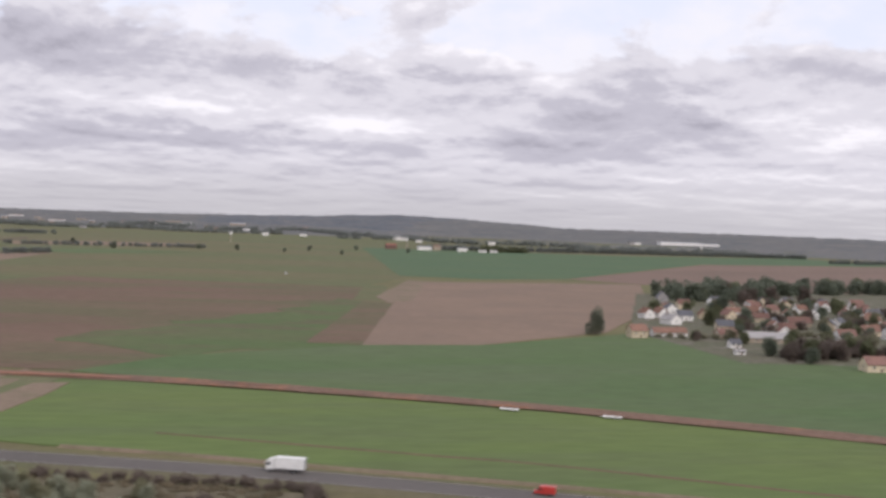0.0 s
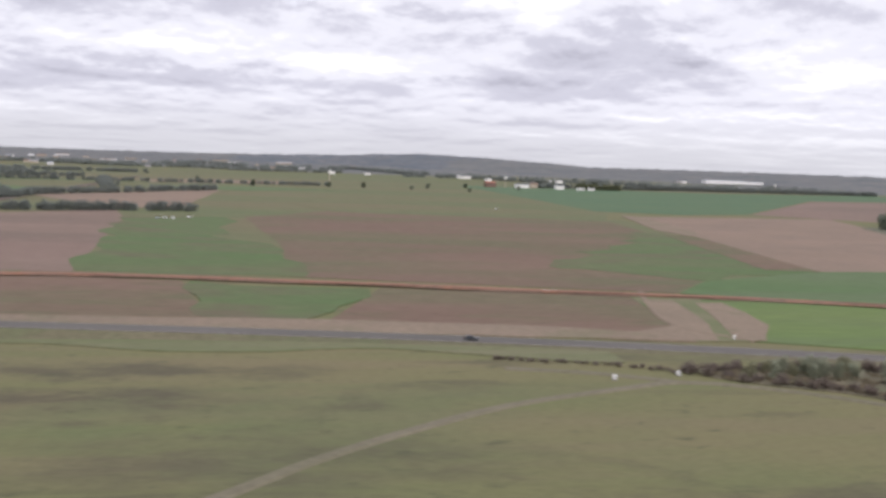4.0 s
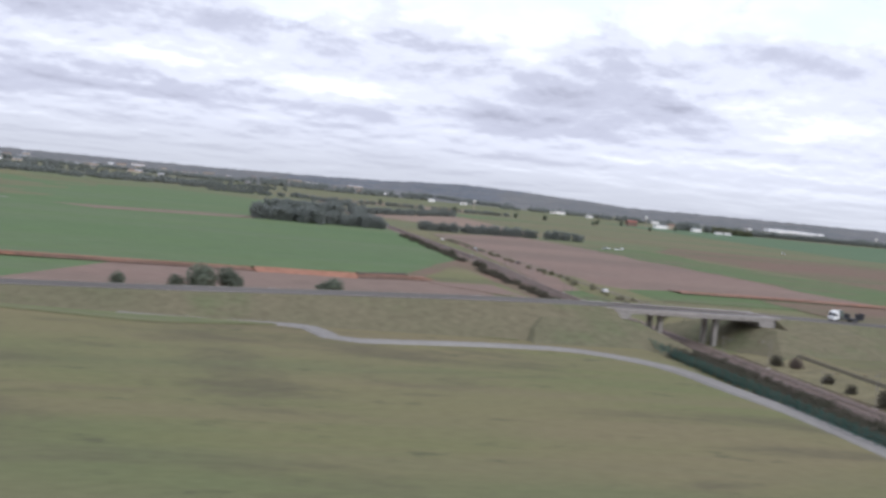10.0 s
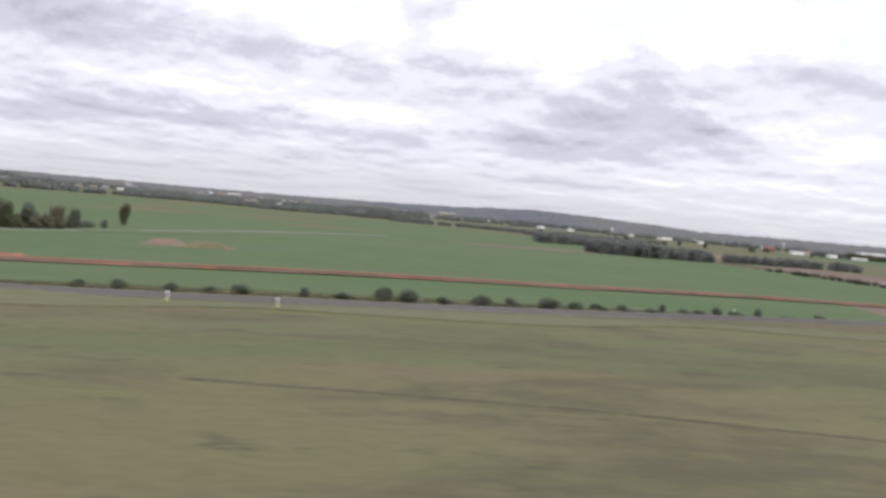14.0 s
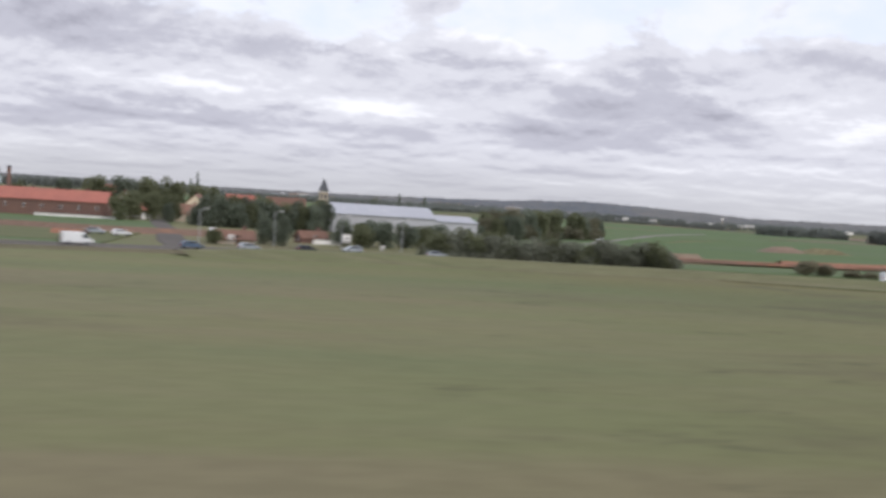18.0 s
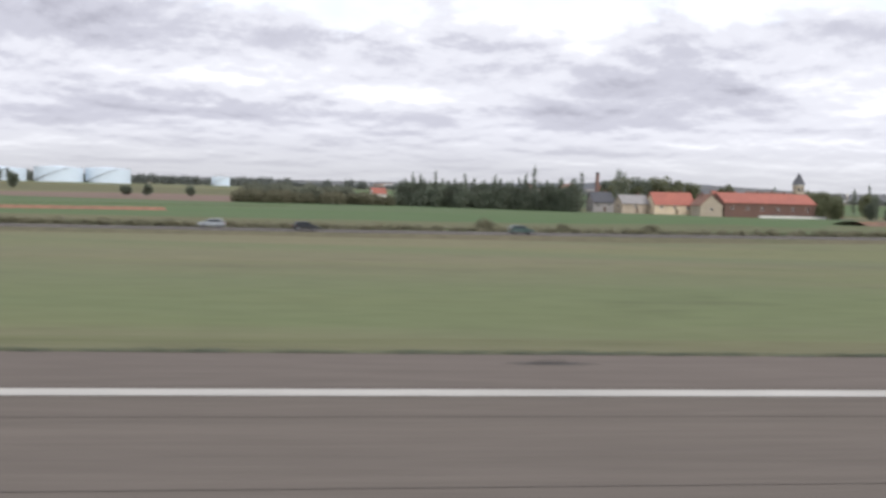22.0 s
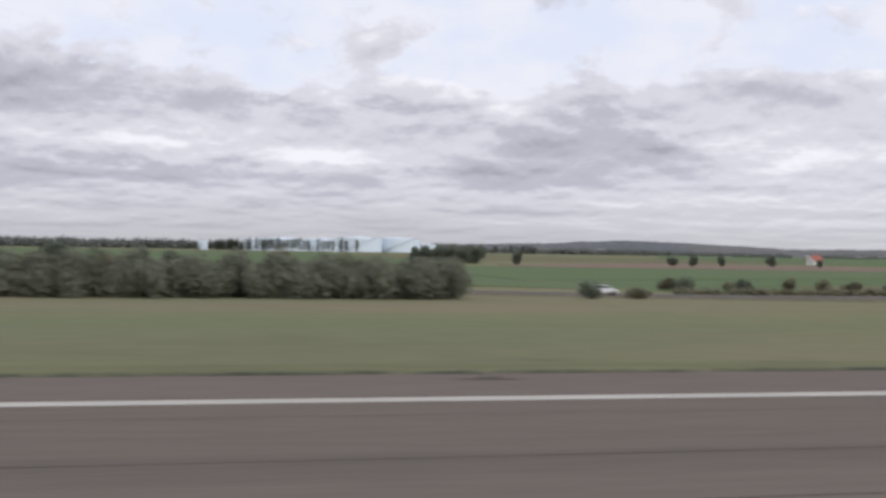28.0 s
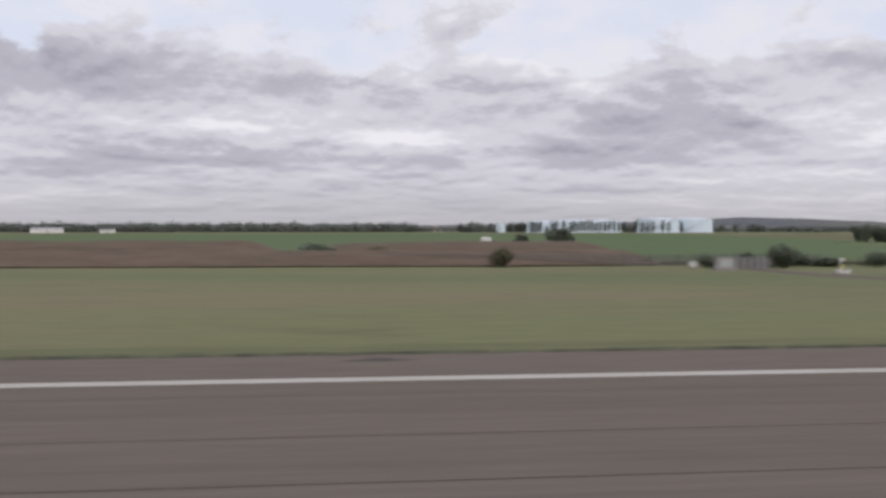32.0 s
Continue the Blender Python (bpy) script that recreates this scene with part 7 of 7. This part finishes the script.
PAD = mat("dark_asphalt_patch", (0.062, 0.056, 0.050), (0.085, 0.076, 0.068), 0.5, 2.0, 0.8, grain=0.25)
GLASSLAMP = plain("smoked_lamp_glass", (0.16, 0.15, 0.13), 0.4)


def edge_lamp():
    top = empty("edge_light")
    part("pad", tube(bmesh.new(), (0, 0, 0.02), (0, 0, 0.066), 0.15, 0.14, 14), PAD, top, "dark stained pad").scale = (4.2, 1, 1)
    part("base", tube(bmesh.new(), (0, 0, 0.06), (0, 0, 0.12), 0.07, 0.06, 10), PAD, top)
    part("lens", tube(bmesh.new(), (0, 0, 0.12), (0, 0, 0.2), 0.04, 0.03, 10), GLASSLAMP, top)
    return tagged(top, "small raised runway edge light on a dark pad", "runway light", "runway edge lights")


lamp = edge_lamp()
lamp.matrix_basis = pose(-718.8, 18.1, 0)
for k in range(-9, 60):
    if k:
        copy_thing(lamp, pose(-718.8 - 15.72 * k, 18.1, 0))


# ---- signs, lamps and small things along the road ----
def road_sign(x, y, w, h, up, material, label):
    top = empty("road_sign", pose(x, y, ground_at(x, y)))
    for s in (-0.35, 0.35):
        part("post", tube(bmesh.new(), (s * w, 0, -0.3), (s * w, 0, up + h * 0.5), 0.03, 0.03, 6), STEEL, top)
    board = part("board", box(bmesh.new(), 0, -0.05, up, w, 0.05, h, 0.02), material, top)
    part("border", box(bmesh.new(), 0, -0.085, up + h * 0.1, w * 0.8, 0.012, h * 0.12), SLATE, board)
    part("text_bar", box(bmesh.new(), 0, -0.085, up + h * 0.45, w * 0.6, 0.012, h * 0.14), SLATE, board, "unreadable dark line of writing")
    return tagged(top, label, "sign", "road signs")


road_sign(-671.4, 150.5, 1.1, 1.1, 0.9, SIGNWHITE, "tall white road sign at the junction")
road_sign(-667.5, 141.5, 0.5, 0.5, 0.6, SIGNWHITE, "small white road sign at the junction")
road_sign(-661.6, 126.0, 1.0, 0.5, 0.3, SIGNWHITE, "low white road sign on the verge")
road_sign(-686.4, 142, 0.6, 0.6, 0.8, SIGNWHITE, "small white road sign before low houses")
road_sign(-584.0, 140, 0.5, 0.6, 0.7, SIGNWHITE, "small white road sign beside the lane")
road_sign(-455.0, 170, 0.4, 0.5, 0.6, SIGNWHITE, "small white road sign beside the hedge")
road_sign(-62.0, 187, 0.5, 0.6, 0.6, SIGNWHITE, "small white road sign at a field corner")


def street_lamp(x, y, h):
    top = empty("street_lamp", pose(x, y, ground_at(x, y)))
    part("post", tube(bmesh.new(), (0, 0, -0.3), (0, 0, h), 0.07, 0.045, 8), STEEL, top)
    part("arm", tube(bmesh.new(), (0, 0, h - 0.02), (0.7, -0.2, h + 0.15), 0.035, 0.03, 6), STEEL, top)
    part("lamp_head", box(bmesh.new(), 0.85, -0.24, h + 0.1, 0.45, 0.18, 0.1, 0.02), SIGNWHITE, top)
    tagged(top, "slim grey street lamp at the road junction", "street lamp", "street lamps")


for x, y in ((-681, 150), (-672, 152), (-690, 138), (-664, 150)):
    street_lamp(x, y, 4.4)

house(-686.2, 149.6, 12, 5.0, 3.0, 0.7, 0.9, BEIGE, BROWNTILE, "low shed with a dull brown roof by the junction", "sheds at the junction", panes=1)
house(-675.4, 166, 25, 4.4, 2.6, 0.8, 0.8, BRICK, BROWNTILE, "low brick shed behind a cream garden wall", "sheds at the junction", panes=1)
top = empty("garden_wall", pose(-673.3, 163.0, ground_at(-673, 163)) @ Matrix.Rotation(radians(20), 4, "Z"))
part("wall", box(bmesh.new(), 0, 0, -0.3, 4.2, 0.25, 0.95, 0.03), WHITE, top)
part("coping", box(bmesh.new(), 0, 0, 0.65, 4.4, 0.36, 0.08), CONCRETE, top)
tagged(top, "low cream garden wall before a brick house", "wall")

for x, y, turn, length in ((52.7, 212.6, -27, 4.0), (72, 204.4, -25, 4.0), (-77.0, 259.6, -12, 3.4)):
    top = empty("plastic_sheet", pose(x, y - 1.2, ground_at(x, y) + 0.62) @ Matrix.Rotation(radians(turn), 4, "Z"))
    bm = bmesh.new()
    n = 8
    rows = [[bm.verts.new((length * (i / n - 0.5), s * 0.7, 0.1 * math.sin(i * 1.9 + s) + (0.16 if s == 0 else 0))) for i in range(n + 1)] for s in (-1, 0, 1)]
    for r, q in zip(rows, rows[1:]):
        for i in range(n):
            bm.faces.new((r[i], r[i + 1], q[i + 1], q[i]))
    part("sheet", bm, SIGNWHITE, top)
    bm = tube(bmesh.new(), (-length / 2, -0.72, 0.02), (length / 2, -0.72, 0.02), 0.09, 0.09, 8)
    part("rolled_edge", bm, SIGNWHITE, top)
    tagged(top, "crumpled white plastic sheet on the trench bank", "sheet", "plastic sheets")

# a length of dark pipe beside the trench
top = empty("pipe", pose(-343.3, 248.2, 0.62, 0, 0, 37))
part("barrel", tube(bmesh.new(), (-7.4, 0, 0), (7.4, 0, 0), 0.42, 0.42, 14), SEAM, top)
for x in (-7.4, 7.4):
    part("collar", tube(bmesh.new(), (x - 0.2, 0, 0), (x + 0.2, 0, 0), 0.5, 0.5, 14), SEAM, top)
for x in (-5, 0, 5):
    part("support", box(bmesh.new(), x, 0, -0.72, 0.5, 1.2, 0.4), CONCRETE, top)
tagged(top, "long dark pipe resting on blocks beside the trench", "pipe")


# ---- vehicles ----
TYRE = plain("black_rubber", (0.02, 0.02, 0.02), 0.85)
RIM = plain("grey_wheel_rim", (0.35, 0.35, 0.36), 0.4, 0.5)
LAMPGLASS = plain("clear_lamp_glass", (0.7, 0.7, 0.66), 0.2)
TAILRED = plain("red_lamp_glass", (0.45, 0.03, 0.03), 0.3)
CARWHITE = plain("white_car_paint", (0.75, 0.75, 0.75), 0.3, grain=0.03)
CARSILVER = plain("silver_car_paint", (0.40, 0.43, 0.45), 0.3, 0.3, grain=0.03)
CARDARK = plain("dark_car_paint", (0.03, 0.032, 0.036), 0.3, grain=0.03)
CARBLUE = plain("blue_grey_car_paint", (0.10, 0.14, 0.20), 0.3, grain=0.03)
CARGREEN = plain("dark_green_car_paint", (0.06, 0.10, 0.09), 0.3, grain=0.03)
TRUCKRED = plain("dull_red_truck_paint", (0.26, 0.085, 0.07), 0.5, grain=0.06)
VANRED = plain("red_van_paint", (0.50, 0.05, 0.04), 0.35, grain=0.03)
TARP = plain("white_truck_body", (0.80, 0.79, 0.76), 0.5, grain=0.04)
CHASSIS = plain("dark_chassis_steel", (0.045, 0.045, 0.05), 0.7)
PURPLE = plain("purple_logo_paint", (0.10, 0.05, 0.25), 0.5)
REDORANGE = plain("red_logo_paint", (0.70, 0.05, 0.06), 0.5)


def on_road(x):
    """Where the road lies at x, and which way it runs."""
    p, q = min(zip(ROAD_PTS, ROAD_PTS[1:]), key=lambda s: abs((s[0].x + s[1].x) / 2 - x))
    d = p - q
    k = (x - q.x) / d.x if d.x else 0
    return q + d * k, math.atan2(d.y, d.x)


def wheel(top, x, y, r, w):
    hub = part("wheel", tube(bmesh.new(), (x, y - w / 2, r), (x, y + w / 2, r), r, r, 14), TYRE, top)
    s = -1 if y < 0 else 1
    part("rim", tube(bmesh.new(), (x, y + s * w * 0.4, r), (x, y + s * w * 0.56, r), r * 0.6, r * 0.55, 12), RIM, hub)


def outline_body(bm, pts, half, bevel=0.05):
    prism(bm, pts, -half, half)
    bmesh.ops.bevel(bm, geom=[e for e in bm.edges], offset=bevel, segments=1, affect="EDGES")
    return bm


def car(x, away, paint, label, lane=-1, z=None, y=None, turn=None):
    """A small estate car; away: 1 if it points to growing x."""
    p, a = on_road(x)
    if y is not None:
        p, a = Vector((x, y, z if z is not None else ground_at(x, y))), radians(turn or 0)
    else:
        p = p + Vector((-math.sin(a), math.cos(a), 0)) * lane * 1.45
        p.z += 0.34
    top = empty("car", Matrix.Translation(p) @ Matrix.Rotation(a if away > 0 else a + math.pi, 4, "Z") @ Matrix.Diagonal((U, U, U, 1)))
    part("body", outline_body(bmesh.new(), [(-2.1, 0.3), (2.1, 0.3), (2.15, 0.7), (1.2, 0.95), (-2.05, 1.0)], 0.85, 0.07), paint, top)
    cab = part("cabin", outline_body(bmesh.new(), [(-1.9, 0.95), (1.2, 0.93), (0.45, 1.42), (-1.5, 1.46)], 0.74, 0.06), paint, top)
    for s in (-1, 1):
        bm = bmesh.new()
        prism(bm, [(-1.65, 1.0), (0.9, 0.99), (0.36, 1.34), (-1.4, 1.37)], s * 0.745 - 0.012, s * 0.745 + 0.012)
        part("side_window", bm, GLASS, cab)
        part("headlight", box(bmesh.new(), 2.12, s * 0.6, 0.55, 0.08, 0.3, 0.16), LAMPGLASS, top)
        part("tail_light", box(bmesh.new(), -2.1, s * 0.65, 0.65, 0.06, 0.2, 0.22), TAILRED, top)
        for u in (-1.3, 1.35):
            wheel(top, u, s * 0.76, 0.31, 0.2)
    bm = bmesh.new()
    box(bm, 0, 0, 0, 0.03, 1.25, 0.55, m=Matrix.Translation((0.86, 0, 0.98)) @ Matrix.Rotation(radians(-57), 4, "Y"))
    part("windscreen", bm, GLASS, cab)
    part("bumper", box(bmesh.new(), 2.12, 0, 0.3, 0.12, 1.6, 0.2, 0.03), CHASSIS, top)
    part("number_plate", box(bmesh.new(), -2.14, 0, 0.5, 0.03, 0.5, 0.12), SIGNWHITE, top)
    return tagged(top, label, "car", "cars")


def van(x, away, paint, label, lane=-1, y=None, turn=0):
    p, a = on_road(x)
    if y is not None:
        p, a = Vector((x, y, ground_at(x, y))), radians(turn)
    else:
        p = p + Vector((-math.sin(a), math.cos(a), 0)) * lane * 1.45
        p.z += 0.34
    top = empty("van", Matrix.Translation(p) @ Matrix.Rotation(a if away > 0 else a + math.pi, 4, "Z") @ Matrix.Diagonal((U, U, U, 1)))
    body = part("body", outline_body(bmesh.new(), [(-2.7, 0.4), (2.7, 0.4), (2.75, 0.95), (2.0, 1.25), (1.3, 2.1), (1.0, 2.3), (-2.7, 2.35)], 0.95, 0.08), paint, top)
    for s in (-1, 1):
        bm = bmesh.new()
        prism(bm, [(0.75, 1.3), (1.85, 1.3), (1.25, 1.95), (0.75, 1.95)], s * 0.955 - 0.012, s * 0.955 + 0.012)
        part("side_window", bm, GLASS, body)
        part("headlight", box(bmesh.new(), 2.68, s * 0.7, 0.8, 0.1, 0.3, 0.22), LAMPGLASS, top)
        part("tail_light", box(bmesh.new(), -2.7, s * 0.8, 0.9, 0.06, 0.15, 0.4), TAILRED, top)
        for u in (-1.7, 1.7):
            wheel(top, u, s * 0.86, 0.36, 0.22)
    bm = bmesh.new()
    box(bm, 0, 0, 0, 0.03, 1.5, 0.95, m=Matrix.Translation((1.96, 0, 1.3)) @ Matrix.Rotation(radians(-38), 4, "Y"))
    part("windscreen", bm, GLASS, body)
    part("bumper", box(bmesh.new(), 2.7, 0, 0.4, 0.16, 1.8, 0.25, 0.04), CHASSIS, top)
    part("mirror", box(bmesh.new(), 1.7, -1.08, 1.3, 0.12, 0.2, 0.3), CHASSIS, top)
    return tagged(top, label, "van", "vans")


def truck(x, away, label, load, length, high, axles, lane=-1, cab_paint=TARP, body_paint=TARP, logo=False):
    """A lorry: cab in front, and a box, a curtain trailer or an open flatbed behind."""
    p, a = on_road(x)
    p = p + Vector((-math.sin(a), math.cos(a), 0)) * lane * 1.45
    p.z += 0.34
    top = empty("truck", Matrix.Translation(p) @ Matrix.Rotation(a if away > 0 else a + math.pi, 4, "Z") @ Matrix.Diagonal((U, U, U, 1)))
    front = length / 2
    cab = part("cab", outline_body(bmesh.new(), [(front - 2.2, 0.6), (front, 0.6), (front + 0.02, 1.7), (front - 0.3, 3.0), (front - 0.9, 3.5), (front - 2.2, 3.6)], 1.2, 0.1), cab_paint, top, "white tractor cab")
    part("windscreen", box(bmesh.new(), 0, 0, 0, 0.05, 2.1, 1.15, m=Matrix.Translation((front - 0.02, 0, 1.75)) @ Matrix.Rotation(radians(-13), 4, "Y")), GLASS, cab)
    for s in (-1, 1):
        part("side_window", box(bmesh.new(), front - 0.85, s * 1.2, 1.8, 0.9, 0.04, 0.8), GLASS, cab)
        part("headlight", box(bmesh.new(), front, s * 0.9, 0.8, 0.08, 0.4, 0.2), LAMPGLASS, cab)
        part("mirror", box(bmesh.new(), front - 0.1, s * 1.4, 1.9, 0.12, 0.22, 0.6), CHASSIS, cab)
    part("bumper", box(bmesh.new(), front, 0, 0.35, 0.2, 2.3, 0.35, 0.04), CHASSIS, cab)
    part("chassis", box(bmesh.new(), -1.0, 0, 0.75, length - 2.4, 1.0, 0.3), CHASSIS, top)
    back = -length / 2
    if load == "box":
        hold = part("cargo_box", box(bmesh.new(), (back + front - 2.5) / 2, 0, 1.1, front - 2.5 - back, 2.5, high - 1.1, 0.05), body_paint, top, "tall white cargo box")
        part("side_skirt", box(bmesh.new(), (back + front - 2.5) / 2, -1.1, 0.5, (front - back) * 0.45, 0.06, 0.55), CHASSIS, top)
        part("rear_door", box(bmesh.new(), back - 0.02, 0, 1.2, 0.05, 2.3, high - 1.35), STEEL, hold)
        part("top_rail", box(bmesh.new(), (back + front - 2.5) / 2, -1.27, high - 0.14, front - 2.5 - back, 0.05, 0.12), STEEL, hold)
        if logo:
            n = -1 if away > 0 else 1
            for i, (u, w, h, c) in enumerate(((0.0, 0.35, 1.3, PURPLE), (0.4, 0.9, 0.75, PURPLE), (1.4, 0.9, 1.0, PURPLE), (2.4, 0.45, 1.35, REDORANGE), (2.95, 0.9, 1.0, REDORANGE))):
                part("logo_bar", box(bmesh.new(), back + 0.9 + u + w / 2, n * 1.27, high - 2.0, w, 0.03, h), c, hold)
    else:
        bed = part("flatbed", box(bmesh.new(), (back + front - 2.5) / 2, 0, 1.05, front - 2.5 - back, 2.5, 0.22), CHASSIS, top)
        part("headboard", box(bmesh.new(), front - 2.8, 0, 1.25, 0.15, 2.4, 1.9), CHASSIS, bed)
        for u in (0.3, 0.75):
            part("stake", box(bmesh.new(), back + (front - 2.5 - back) * u - 1.5, 0, 1.25, 0.2, 2.4, 1.5), CHASSIS, bed)
        part("crane", box(bmesh.new(), front - 3.6, 0, 1.25, 0.9, 1.6, 2.3, 0.1), CARGREEN, bed)
        part("stake", box(bmesh.new(), back + 0.2, 0, 1.25, 0.2, 2.4, 1.7), CHASSIS, bed)
    for u in axles:
        for s in (-1, 1):
            wheel(top, front - u, s * 1.08, 0.5, 0.32)
    return tagged(top, label, "truck", "trucks")


truck(5.0, -1, "white box truck driving along the road", "box", 10.5, 4.0, (1.4, 7.6), lane=1)
truck(-267.0, -1, "white-cabbed flatbed truck with dark stakes on the road", "flat", 13, 3.0, (1.4, 8.6, 10.0), lane=1)
truck(-588.0, 1, "white semi-trailer truck driving along the road", "box", 16.5, 4.0, (1.5, 5.2, 12.2, 13.5, 14.8))
truck(-924.0, 1, "white semi-trailer truck with a purple and red logo", "box", 15.0, 3.6, (1.5, 5.0, 10.8, 12.1, 13.4), logo=True)
van(41.0, -1, VANRED, "red delivery van on the road", lane=1)
van(-604.0, 1, CARWHITE, "white van on the road beside a bush")
van(-701.5, 1, CARWHITE, "white van on the road before the warehouse")
van(-722.0, -1, CARWHITE, "small white van on the road", lane=1)
van(-595.4, 1, CARWHITE, "white van with a coloured panel on the lane", y=281, turn=55)
van(-632.1, 1, TRUCKRED, "dull red lorry parked at the roadworks", y=199.1, turn=70)
for x, away, paint, label, lane in ((-112.0, 1, CARDARK, "dark car on the road", -1), (-731.0, 1, CARSILVER, "silver car on the road", -1), (-712.0, 1, CARDARK, "black car on the road", -1), (-690.5, 1, CARBLUE, "blue-grey car on the road", -1),
                                    (-684.5, 1, CARSILVER, "silver car on the road", -1), (-678.0, 1, CARDARK, "black car on the road", -1), (-671.5, -1, CARSILVER, "silver car on the road", 1), (-662.0, 1, CARSILVER, "silver car on the road", -1), (-831.5, 1, CARDARK, "dark car on the road", -1),
                                    (-811.0, 1, CARGREEN, "dark green car on the road", -1), (-840.0, -1, CARSILVER, "silver car on the road", 1), (-765.0, 1, CARBLUE, "blue-grey car on the road", -1), (-1021.0, 1, CARWHITE, "white car on the road", -1), (-987.0, -1, CARSILVER, "silver car on the road", 1)):
    car(x, away, paint, label, lane)
for x, y, turn, paint, label in ((-183, 529.9, 20, CARWHITE, "white car parked in the fields"), (-187, 531, 10, CARWHITE, "white car parked in the fields"), (-190, 528, 10, CARSILVER, "silver car parked in the fields"), (-176, 540, 30, CARWHITE, "white car parked in the fields"),
                                 (-287.5, 256.6, 88, CARWHITE, "white car parked on the railway track"), (-286.5, 339.7, 88, CARDARK, "dark car parked on the railway track"), (-285.5, 403.8, 88, CARSILVER, "silver car parked on the railway track"), (-286.5, 462.1, 88, CARWHITE, "white car parked on the railway track"), (-628.5, 167.8, 40, CARWHITE, "white car parked at the roadworks"), (-626.8, 167.0, 60, CARSILVER, "silver car parked at the roadworks"), (-621.1, 162.5, 10, CARWHITE, "white car parked beside the diggings"), (20.2, 733.7, 0, CARWHITE, "white car in an open field"), (-700.5, 150, 30, CARWHITE, "white car on the side road"), (-690, 180, 60, CARWHITE, "white car parked by the roadworks"), (-704, 152, 0, CARSILVER, "silver car parked by the road"),
                                 (-652, 222, 0, CARSILVER, "silver car parked before the warehouse"), (-646, 222, 0, CARWHITE, "white car parked before the warehouse"), (-640, 222, 0, CARDARK, "dark car parked before the warehouse")):
    car(x, 1, paint, label, z=ground_at(x, y) + (0.2 if y > 140 else 0), y=y, turn=turn)
